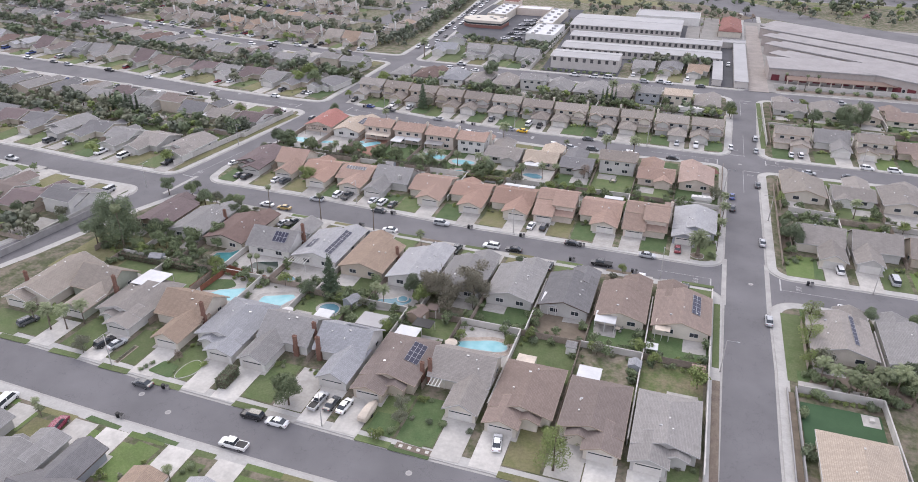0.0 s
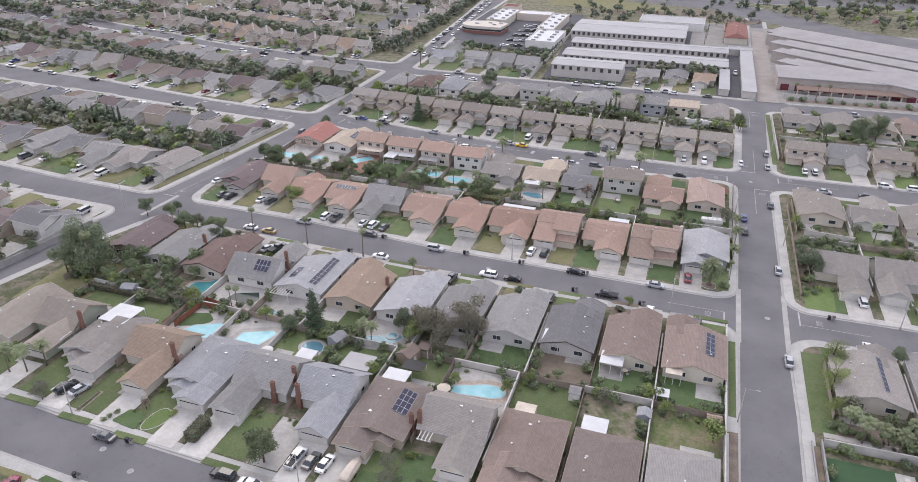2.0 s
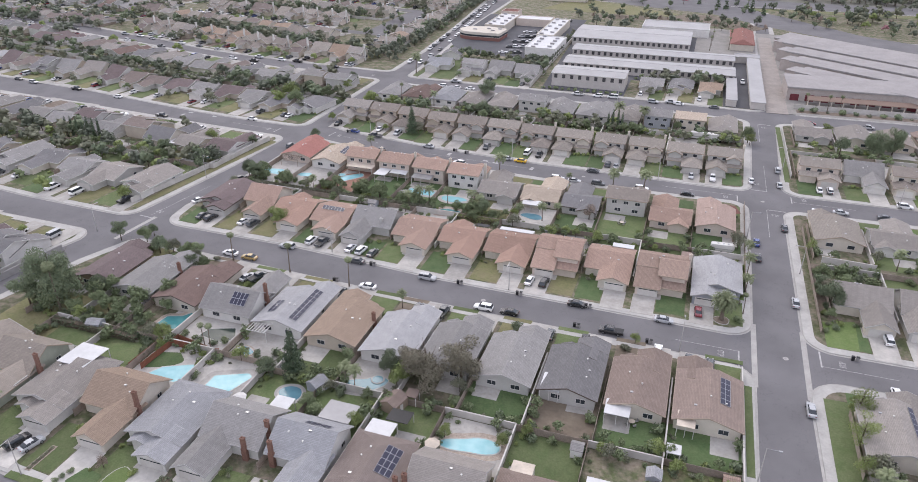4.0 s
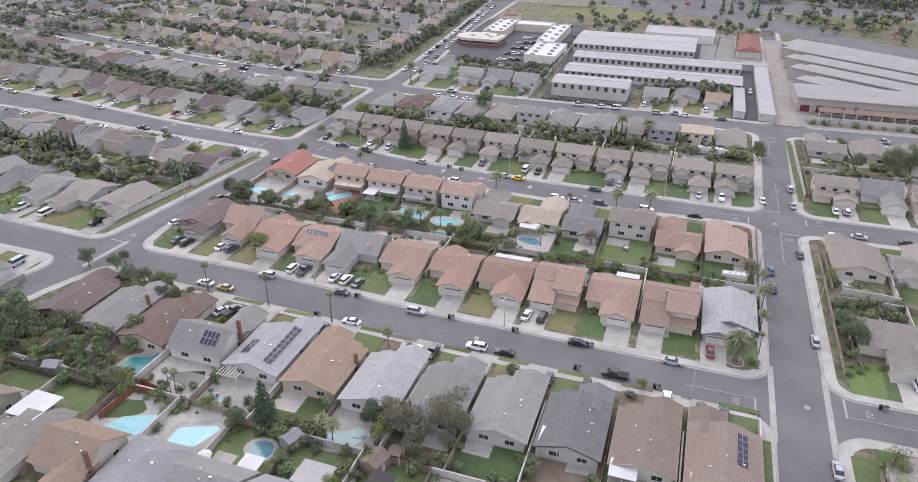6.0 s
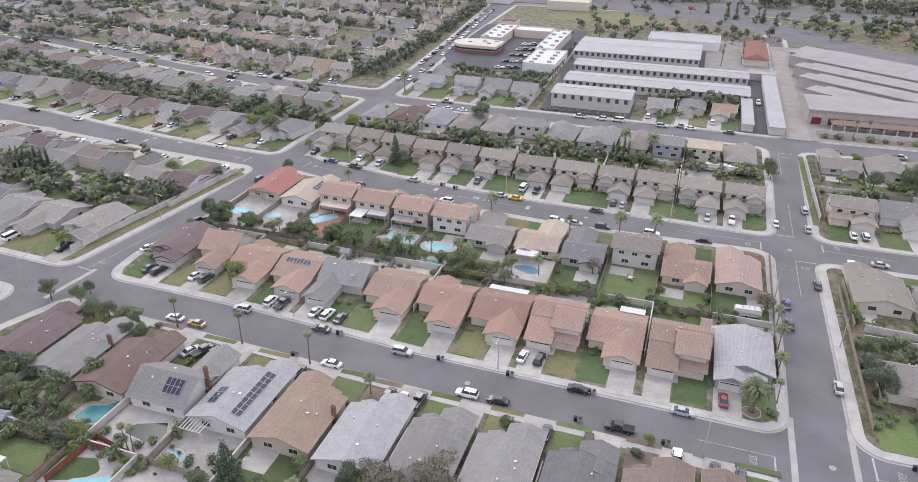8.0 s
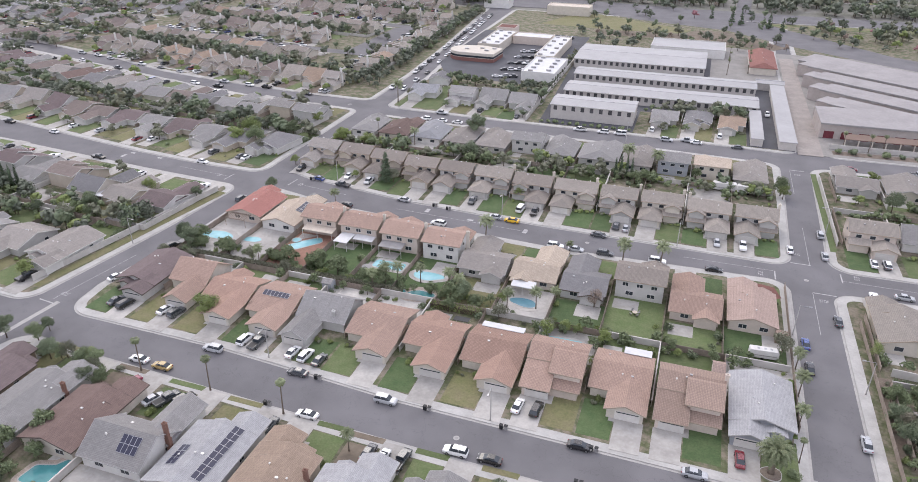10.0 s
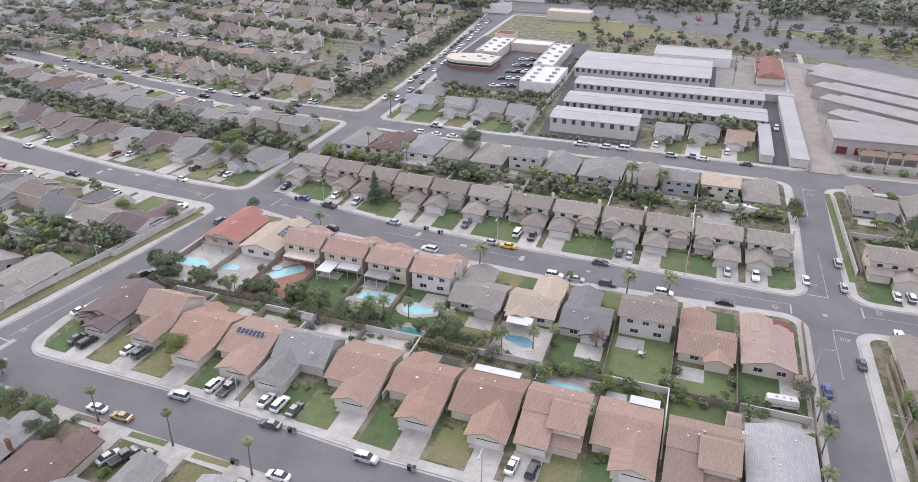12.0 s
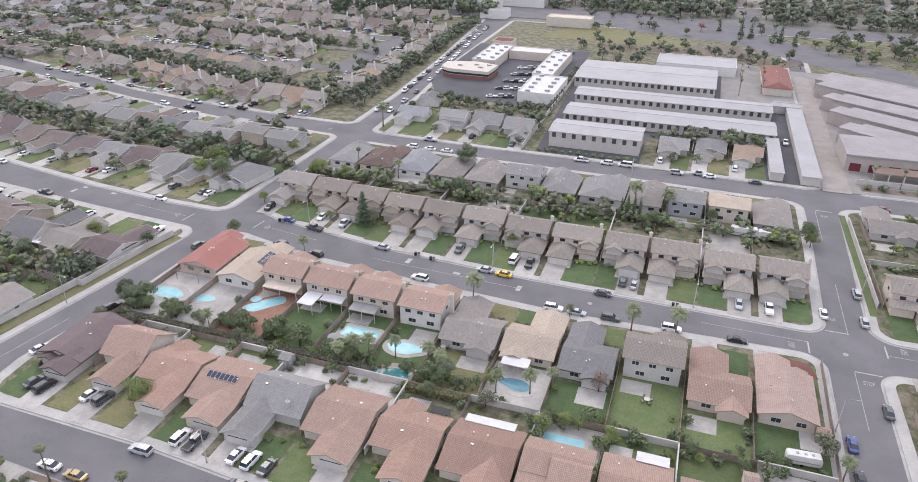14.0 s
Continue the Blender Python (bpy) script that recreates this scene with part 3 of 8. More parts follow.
def pergola(parent, u0, u1, v0, v1, z, mat="trim"):
    n = max(4, int((u1 - u0) / 0.7))
    frame_ob = part("pergola", Bag().box(u0, u1, v0, v0 + 0.1, z - 0.2, z).mesh("pergola", M[mat]), parent)
    part("beam", Bag().box(u0, u1, v1 - 0.1, v1, z - 0.2, z).mesh("beam", M[mat]), frame_ob)
    for k in range(n):
        c = u0 + (k + 0.5) * (u1 - u0) / n
        part("slat", cube("slat", (0.14, v1 - v0 + 0.5, 0.14), M[mat]), frame_ob, "", pose(c, (v0 + v1) / 2, z))
    for u in (u0 + 0.1, u1 - 0.1):
        part("post", cube("post", (0.12, 0.12, z - 0.2), M[mat]), frame_ob, "", pose(u, v1 - 0.1 if v1 > v0 else v0, 0))


def house_model(wings, roof, wall, trim="trim", label="", garage=None, gmat="gdoor", detail=1, extras=None, front_windows=(), roofs=None):
    """A house in its own axes: u across, v back from the street, the origin on the garage's front line."""
    ob = thing("house", 0, 0, 0.15, 0, label, "house", "houses of the neighbourhood")
    for k, wing in enumerate(wings):
        bw, rf, bt = Bag(), ([], [], []), Bag()
        gable(bw, rf, bt, *wing)
        part("wall", bw.mesh("wall", M[wall]), ob)
        r = part("roof", mesh_of("roof", rf[0], rf[1], M[roofs[k] if roofs else roof], rf[2]), ob)
        part("edge_board", bt.mesh("edge_board", M[trim]), r)
    if garage:
        garage_door(ob, *garage[:2], w=garage[2] if len(garage) > 2 else 4.9, mat=gmat, lights=detail > 0 and FINE)
    if detail:
        w0 = wings[0]
        u0, u1, v0, v1, eave = w0[:5]
        for fu in (0.25, 0.7):
            window(ob, u0 + (u1 - u0) * fu, v1 + 0.01, 0.95, 1.8, 1.2, "b")
        window(ob, u0 - 0.01, v0 + (v1 - v0) * 0.3, 1.0, 1.2, 1.0, "l")
        window(ob, u1 + 0.01, v0 + (v1 - v0) * 0.7, 1.0, 1.2, 1.0, "r")
        if eave > 4:
            for fu in (0.2, 0.5, 0.8):
                window(ob, u0 + (u1 - u0) * fu, v1 + 0.01, 3.5, 1.4, 1.1, "b")
                window(ob, u0 + (u1 - u0) * fu, v0 - 0.01, 3.5, 1.4, 1.1, "f")
            window(ob, u0 - 0.01, v0 + (v1 - v0) * 0.5, 3.5, 1.1, 1.0, "l")
            window(ob, u1 + 0.01, v0 + (v1 - v0) * 0.5, 3.5, 1.1, 1.0, "r")
        vents(ob, w0, [(u0 + (u1 - u0) * rng.uniform(0.2, 0.8), v0 + (v1 - v0) * rng.uniform(0.2, 0.8)) for _ in range(3)])
    for u, v, z, w, h in front_windows:
        window(ob, u, v - 0.01, z, w, h, "f")
    if extras:
        extras(ob)
    return ob


# ---------------------------------------------------------------- plants
LEAVES = 1.0


def crown(name, blobs, n, size, mat, seed, flat=0.5):
    """Leaves in clumps through the shells of some lobes: many small blades, with gaps between the lobes."""
    r = np.random.RandomState(seed)
    if LEAVES < 0.2:
        flat = 0.22
    n, size = max(30, int(n * LEAVES)), size * LEAVES ** (-0.45 if LEAVES > 0.2 else -0.38)
    vol = np.array([b[3] * b[4] * b[5] for b in blobs]) ** 0.7
    pick = r.choice(len(blobs), n, p=vol / vol.sum())
    B = np.array(blobs)[pick]
    d = r.normal(size=(n, 3))
    d /= np.linalg.norm(d, axis=1)[:, None]
    rad = r.uniform(0.25, 1.0, n) ** 0.45
    rad *= 1 + 0.16 * np.sin(d[:, 0] * 7 + seed) * np.cos(d[:, 1] * 6 + d[:, 2] * 5)
    c = B[:, :3] + d * B[:, 3:] * rad[:, None]
    nrm = d + r.normal(size=(n, 3)) * flat
    nrm /= np.linalg.norm(nrm, axis=1)[:, None]
    t = np.cross(nrm, r.normal(size=(n, 3)))
    t /= np.linalg.norm(t, axis=1)[:, None] + 1e-9
    b = np.cross(nrm, t)
    s = size * r.uniform(0.6, 1.4, n)[:, None]
    v = np.empty((n, 4, 3))
    v[:, 0], v[:, 1], v[:, 2], v[:, 3] = c - t * s * 0.9, c - b * s * 0.55, c + t * s * 0.9 + nrm * s * 0.25, c + b * s * 0.55
    v, f = v.reshape(-1, 3).tolist(), np.arange(4 * n).reshape(-1, 4).tolist()
    if LEAVES < 0.2:
        for x, y, z, rx, ry, rz in sorted(blobs, key=lambda q: -q[3])[:7]:
            k0 = len(v)
            v.append([x, y, z + rz * 0.85])
            for tilt, turn in ((0.5, 0.0), (-0.45, 0.55)):
                for k in range(5):
                    g = 0.86 * r.uniform(0.72, 1.12)
                    a = turn + k * 1.2566
                    v.append([x + rx * g * math.cos(a) * 0.9, y + ry * g * math.sin(a) * 0.9, z + rz * g * tilt])
            f += [(k0, k0 + 1 + k, k0 + 1 + (k + 1) % 5) for k in range(5)]
            f += [q for k in range(5) for q in ((k0 + 1 + k, k0 + 6 + k, k0 + 1 + (k + 1) % 5), (k0 + 6 + k, k0 + 6 + (k + 1) % 5, k0 + 1 + (k + 1) % 5))]
    me = bpy.data.meshes.new(name)
    me.from_pydata(v, [], f)
    me.materials.append(mat)
    me.update()
    return me


def limbs(h, spread, n, r0, seed, lean=0.0, z_split=0.35):
    r = random.Random(seed)
    b = Bag()
    top = (lean, 0, h * 0.8)
    b.tube([(0, 0, -0.2), (lean * 0.2, 0, h * 0.2), (lean * 0.6, 0, h * 0.5), top], [r0 * 1.25, r0, r0 * 0.7, r0 * 0.25], 7 if LEAVES == 1.0 else 4)
    if LEAVES < 0.2:
        n = 0
    for k in range(n):
        a = 2 * math.pi * k / n + r.uniform(-0.4, 0.4)
        z0 = h * r.uniform(z_split, z_split + 0.25)
        e = spread * r.uniform(0.6, 0.95)
        z1 = z0 + h * r.uniform(0.2, 0.38)
        b.tube([(lean * 0.5, 0, z0), (lean * 0.5 + e * 0.5 * math.cos(a), e * 0.5 * math.sin(a), (z0 + z1) / 2 + 0.1), (lean * 0.5 + e * math.cos(a), e * math.sin(a), z1)], [r0 * 0.45, r0 * 0.3, r0 * 0.1], 5 if LEAVES == 1.0 else 3)
    return b


def lobes(h, spread, n, seed, z0=0.45, flat=0.75):
    r = random.Random(seed)
    out = [(0, 0, h * (z0 + 0.28), spread * 0.62, spread * 0.62, h * 0.26)]
    for k in range(n):
        a = 2 * math.pi * k / n + r.uniform(-0.5, 0.5)
        e = spread * r.uniform(0.35, 0.72)
        s = spread * r.uniform(0.30, 0.50)
        out.append((e * math.cos(a), e * math.sin(a), h * r.uniform(z0 + 0.02, 0.84), s, s, s * flat))
    return out


def tree_model(h, spread, mat, n=2600, size=0.24, seed=1, lobe=9, z0=0.45, flat=0.75, name="tree", label="leafy green garden tree", category="tree", trunk_r=None):
    ob = thing(name, 0, 0, 0.15, 0, label, category, "garden trees")
    part("trunk", limbs(h, spread, 5, trunk_r or h * 0.022, seed).mesh("trunk", M["bark"], True), ob)
    part("crown", crown("crown", lobes(h, spread, lobe, seed, z0, flat), n, size, M[mat], seed), ob)
    return ob


def conifer_model(h, spread, mat="leaf_pine", n=3000, size=0.2, seed=3, label="tall dark conifer in a back garden"):
    ob = thing("tree", 0, 0, 0.15, 0, label, "tree", "garden trees")
    part("trunk", Bag().tube([(0, 0, -0.2), (0, 0, h * 0.5), (0, 0, h * 0.97)], [h * 0.02, h * 0.012, 0.03], 7).mesh("trunk", M["bark"], True), ob)
    r = random.Random(seed)
    bl = []
    for k in range(34):
        z = h * (0.08 + 0.88 * k / 34)
        e = spread * (1 - z / h) ** 0.8 + 0.15
        a = k * 2.4
        bl.append((e * 0.55 * math.cos(a), e * 0.55 * math.sin(a), z, e * 0.62, e * 0.62, h * 0.045))
    part("crown", crown("crown", bl, n, size, M[mat], seed), ob)
    return ob


def cypress_model(h, spread, seed=5):
    ob = thing("cypress", 0, 0, 0.15, 0, "narrow dark green Italian cypress", "tree", "garden trees")
    part("trunk", Bag().tube([(0, 0, -0.2), (0, 0, h * 0.9)], [0.12, 0.03], 6).mesh("trunk", M["bark"], True), ob)
    bl = [(0, 0, h * (0.06 + 0.9 * k / 12), spread * (1 - (k / 12.5) ** 2.2) ** 0.5, spread * (1 - (k / 12.5) ** 2.2) ** 0.5, h * 0.07) for k in range(13)]
    part("crown", crown("crown", bl, 1300, 0.17, M["leaf_pine"], seed), ob)
    return ob


def fronds(n, length, width, droop, up, mat_name, name, seed, fan=False):
    """Arching palm leaves: a strip of leaflets each side of a bent rib."""
    r = random.Random(seed)
    n = max(9, int(n * LEAVES ** 0.3))
    v, f = [], []
    for k in range(n):
        a = 2.399 * k + r.uniform(-0.15, 0.15)
        lift = up[0] + (up[1] - up[0]) * (k / n) + r.uniform(-0.12, 0.12)
        L = length * r.uniform(0.85, 1.12)
        steps = 6 if LEAVES == 1.0 else 3
        pts = []
        for i in range(steps + 1):
            s = i / steps
            ang = lift - droop * s * s
            pts.append((s, ang))
        x = z = 0.0
        spine = [(0.0, 0.0)]
        for i in range(1, steps + 1):
            ang = pts[i][1]
            x += L / steps * math.cos(ang)
            z += L / steps * math.sin(ang)
            spine.append((x, z))
        ca, sa = math.cos(a), math.sin(a)
        for i in range(steps):
            s = (i + 0.5) / steps
            if fan:
                w0 = w1 = 0.0
                wid = width * (0.25 + 0.9 * s) if s > 0.35 else 0.05
            else:
                wid = width * math.sin(math.pi * min(1, 0.12 + s * 0.88)) ** 0.6
            (x0, z0), (x1, z1) = spine[i], spine[i + 1]
            for side in (-1, 1):
                for half in range(2):
                    xa = x0 + (x1 - x0) * half * 0.5
                    za = z0 + (z1 - z0) * half * 0.5
                    xb, zb = xa + (x1 - x0) * 0.36, za + (z1 - z0) * 0.36
                    tip = 0.28 * wid
                    k0 = len(v)
                    for px, py, pz in ((xa, 0, za), (xb, 0, zb), (xb + tip, side * wid, zb - wid * 0.38), (xa + tip, side * wid, za - wid * 0.38)):
                        v.append((px * ca - py * sa, px * sa + py * ca, pz))
                    f.append((k0, k0 + 1, k0 + 2, k0 + 3))
    me = bpy.data.meshes.new(name)
    me.from_pydata(v, [], f)
    me.materials.append(M[mat_name])
    me.update()
    return me


def palm_model(h, n, length, width, r0, droop=1.9, up=(-0.7, 1.3), seed=4, skirt=True, label="tall slim fan palm with a dry skirt of leaves", fan=True, name="palm_tree", lean=0.3):
    ob = thing(name, 0, 0, 0.15, 0, label, "palm tree", "palms of the neighbourhood")
    pts = [(lean * (k / 6) ** 2, 0, h * k / 6) for k in range(7)]
    pts[0] = (0, 0, -0.2)
    part("trunk", Bag().tube(pts, [r0 * 1.5] + [r0 * (1.05 - 0.4 * k / 6) for k in range(1, 7)], 8).mesh("trunk", M["palmbark"], True), ob)
    part("crown", fronds(n, length, width, droop, up, "frond", "crown", seed, fan), ob, "", pose(lean, 0, h))
    if skirt:
        part("dry_skirt", fronds(n // 2, length * 0.6, width * 0.8, 0.8, (-1.5, -0.9), "frond_dry", "dry_skirt", seed + 1, fan), ob, "", pose(lean, 0, h - 0.1))
    return ob


def shrub_model(w, h, mat, n=420, size=0.16, seed=2, label="rounded green garden shrub", name="shrub"):
    r = random.Random(seed)
    bl = [(r.uniform(-0.3, 0.3) * w, r.uniform(-0.3, 0.3) * w, h * r.uniform(0.35, 0.6), w * 0.36, w * 0.36, h * 0.42) for _ in range(5)]
    return tagged(new(name, crown(name, bl, n, size, M[mat], seed)), label, "shrub", "garden shrubs")


def hedge(x0, x1, y0, y1, h, mat="leaf_dark", dens=26, size=0.15, label="clipped dark green hedge"):
    """A clipped hedge: a solid of leaves on stems."""
    w, d = x1 - x0, y1 - y0
    ob = thing("hedge", (x0 + x1) / 2, (y0 + y1) / 2, 0.15, 0, label, "hedge")
    r = np.random.RandomState(int(abs(x0 * 7 + y0 * 3)) % 9999)
    n = max(150, int((w * d + 2 * (w + d) * h) * dens))
    faces = r.choice(3, n, p=np.array([w * d, 2 * w * h, 2 * d * h]) / (w * d + 2 * w * h + 2 * d * h))
    c = np.stack([r.uniform(-w / 2, w / 2, n), r.uniform(-d / 2, d / 2, n), r.uniform(0.05, h, n)], 1)
    c[faces == 0, 2] = h
    c[faces == 1, 1] = np.where(r.rand((faces == 1).sum()) < 0.5, -d / 2, d / 2)
    c[faces == 2, 0] = np.where(r.rand((faces == 2).sum()) < 0.5, -w / 2, w / 2)
    c += r.normal(size=(n, 3)) * 0.07
    t = r.normal(size=(n, 3))
    t /= np.linalg.norm(t, axis=1)[:, None]
    b = np.cross(t, r.normal(size=(n, 3)))
    b /= np.linalg.norm(b, axis=1)[:, None]
    s = size * r.uniform(0.6, 1.4, n)[:, None]
    v = np.stack([c - t * s, c - b * s * 0.7, c + t * s, c + b * s * 0.7], 1)
    me = bpy.data.meshes.new("foliage")
    me.from_pydata(v.reshape(-1, 3).tolist(), [], np.arange(4 * n).reshape(-1, 4).tolist())
    me.materials.append(M[mat])
    part("foliage", me, ob)
    core = Bag().box(-w / 2 + 0.12, w / 2 - 0.12, -d / 2 + 0.12, d / 2 - 0.12, 0, h - 0.12)
    part("woody_core", core.mesh("woody_core", M["bark"]), ob)
    return ob


# ---------------------------------------------------------------- vehicles
def loft(sections):
    """A closed body through cross sections (x, half width low, half width top, z low, z top)."""
    b = Bag()
    v, f = [], []
    for x, w0, w1, z0, z1 in sections:
        zm = z0 + (z1 - z0) * 0.55
        v += [(x, -w0 * 0.94, z0), (x, -w0, zm), (x, -w1, z1), (x, w1, z1), (x, w0, zm), (x, w0 * 0.94, z0)]
    n = 6
    for i in range(len(sections) - 1):
        for k in range(n):
            a, c = i * n + k, i * n + (k + 1) % n
            f.append((a, c, c + n, a + n))
    f.append(tuple(range(n)))
    f.append(tuple((len(sections) - 1) * n + k for k in range(n - 1, -1, -1)))
    return b.add(v, f)


CARS = {}


def car_model(kind, colour, fine=True):
    key = (kind, colour, fine)
    if key in CARS:
        return CARS[key]
    words = dict(white="white", silver="silver grey", black="black", charc="dark grey", red="red", blue="dark blue", gold="gold", yellow="yellow", maroon="maroon")[colour]
    names = dict(sedan="sedan", suv="sport utility vehicle", pickup="pickup truck", van="van")
    ob = thing(dict(sedan="car", suv="suv", pickup="pickup_truck", van="van")[kind], 0, 0, 0, 0, f"{words} {names[kind]} parked with its wheels on the ground", "car", "parked vehicles")
    paint = M["car_" + colour]
    if kind == "sedan":
        L, body = 4.7, [(-2.35, .80, .72, .42, .70), (-2.2, .88, .80, .28, .92), (-1.2, .90, .82, .22, .98), (0.9, .90, .82, .22, .96), (1.9, .88, .78, .24, .84), (2.3, .78, .66, .34, .64)]
        cabin, roof = [(-1.75, .74, .70, .94, .97), (-1.05, .74, .58, .94, 1.42), (0.0, .74, .60, .94, 1.46), (0.45, .74, .57, .93, 1.40), (1.2, .72, .66, .92, .95)], (-1.0, 0.42, .57, 1.43, 1.47)
    elif kind == "suv":
        L, body = 4.8, [(-2.4, .86, .80, .42, .95), (-2.3, .93, .86, .32, 1.08), (-1.2, .94, .86, .28, 1.10), (0.9, .94, .86, .28, 1.08), (2.0, .92, .82, .30, .98), (2.4, .82, .72, .40, .78)]
        cabin, roof = [(-2.3, .80, .74, 1.06, 1.10), (-2.0, .80, .64, 1.06, 1.68), (0.0, .80, .66, 1.06, 1.74), (0.5, .80, .63, 1.05, 1.68), (1.15, .78, .72, 1.04, 1.08)], (-1.98, 0.48, .63, 1.70, 1.75)
    elif kind == "van":
        L, body = 5.2, [(-2.6, .92, .88, .42, 1.1), (-2.5, .97, .93, .32, 1.2), (1.2, .97, .92, .30, 1.2), (2.1, .95, .86, .32, 1.05), (2.6, .86, .76, .42, .85)]
        cabin, roof = [(-2.5, .92, .86, 1.15, 1.2), (-2.4, .92, .82, 1.15, 2.0), (0.8, .90, .80, 1.15, 2.02), (1.2, .88, .76, 1.15, 1.9), (1.9, .84, .78, 1.1, 1.15)], (-2.38, 1.1, .80, 1.98, 2.04)
    else:
        L, body = 5.7, [(-2.85, .93, .90, .50, 1.08), (-2.8, .97, .94, .45, 1.12), (-0.6, .97, .94, .40, 1.12), (1.2, .97, .92, .38, 1.12), (2.4, .96, .88, .40, 1.08), (2.85, .88, .80, .48, .88)]
        cabin, roof = [(-0.65, .86, .82, 1.08, 1.12), (-0.55, .86, .70, 1.08, 1.80), (0.8, .86, .70, 1.08, 1.84), (1.15, .86, .66, 1.08, 1.76), (1.75, .82, .76, 1.08, 1.12)], (-0.52, 1.12, .69, 1.80, 1.86)
    part("body", loft(body).mesh("body", paint, False), ob)
    part("cabin_glass", loft(cabin).mesh("cabin_glass", M["glass"], False), ob, "dark tinted glass")
    x0, x1, w, z0, z1 = roof
    part("roof", Bag().box(x0, x1, -w, w, z0 - 0.02, z1).mesh("roof", paint), ob)
    hw = body[2][1] - 0.08
    if not fine:
        for x in (-L * 0.295, L * 0.30):
            part("axle", Bag().box(x - 0.3, x + 0.3, -hw - 0.1, hw + 0.1, 0, 0.6).mesh("axle", M["rubber"]), ob)
        CARS[key] = ob
        return ob
    pil = Bag()
    for s in (-1, 1):
        pil.box((x0 + x1) / 2 - 0.05, (x0 + x1) / 2 + 0.05, s * (w + 0.09) - 0.06, s * (w + 0.09) + 0.06, body[2][4] - 0.05, z1 - 0.03)
    part("pillar", pil.mesh("pillar", paint), ob)
    if kind == "pickup":
        part("truck_bed", Bag().box(-2.72, -0.75, -.80, .80, 1.10, 1.135).mesh("truck_bed", M["black"]), ob, "dark open load bed")
    wk = "wheel"
    if wk not in CACHE:
        b = Bag()
        n = 14
        for y0, y1, r in ((-0.11, 0.11, 0.34),):
            ring = [(r * math.cos(2 * math.pi * k / n), y, r * math.sin(2 * math.pi * k / n)) for y in (y0, y1) for k in range(n)]
            b.add(ring, [(k, (k + 1) % n, n + (k + 1) % n, n + k) for k in range(n)] + [tuple(range(n)), tuple(range(2 * n - 1, n - 1, -1))])
        CACHE[wk] = b.mesh("tyre", M["rubber"])
        b = Bag()
        ring = [(0.2 * math.cos(2 * math.pi * k / n), y, 0.2 * math.sin(2 * math.pi * k / n)) for y in (-0.125, 0.125) for k in range(n)]
        b.add(ring, [(k, (k + 1) % n, n + (k + 1) % n, n + k) for k in range(n)] + [tuple(range(n)), tuple(range(2 * n - 1, n - 1, -1))])
        CACHE["rim"] = b.mesh("rim", M["steel"])
    for x in (-L * 0.295, L * 0.30):
        for s in (-1, 1):
            wh = part("wheel", CACHE[wk], ob, "", pose(x, s * hw, 0.34))
            part("rim", CACHE["rim"], wh)
    for s in (-1, 1):
        part("headlight", cube("headlight", (0.10, 0.34, 0.13), M["trim"]), ob, "", pose(L / 2 - 0.09, s * 0.55, 0.62))
        part("tail_light", cube("tail_light", (0.10, 0.30, 0.14), M["car_red"]), ob, "", pose(-L / 2 + 0.05, s * 0.6, 0.72))
    CARS[key] = ob
    return ob


USED = set()


def park(kind, colour, x, y, turn, z=0.02, fine=False, store=None):
    """A vehicle at (x, y) whose nose points turn degrees from +x."""
    ob = car_model(kind, colour, fine)
    m = pose(x, y, z, 0, 0, turn)
    if store is not None and y > 300:
        store.append((ob, m))
        return ob
    if (kind, colour, fine) not in USED:
        USED.add((kind, colour, fine))
        USED.add(ob.name)
        ob.matrix_world = m
        return ob
    return copy_thing(ob, m)


def place(model, x, y, scale=1.0, turn=None, z=0.15, used=USED):
    """The model itself the first time, then copies of it."""
    t = rng.uniform(0, 360) if turn is None else turn
    if model.name not in used:
        used.add(model.name)
        model.matrix_world = pose(x, y, z, 0, 0, t) @ Matrix.Diagonal((scale, scale, scale, 1))
        return model
    ob = copy_thing(model, pose(x, y, z, 0, 0, t))
    ob.scale = (scale, scale, scale)
    return ob


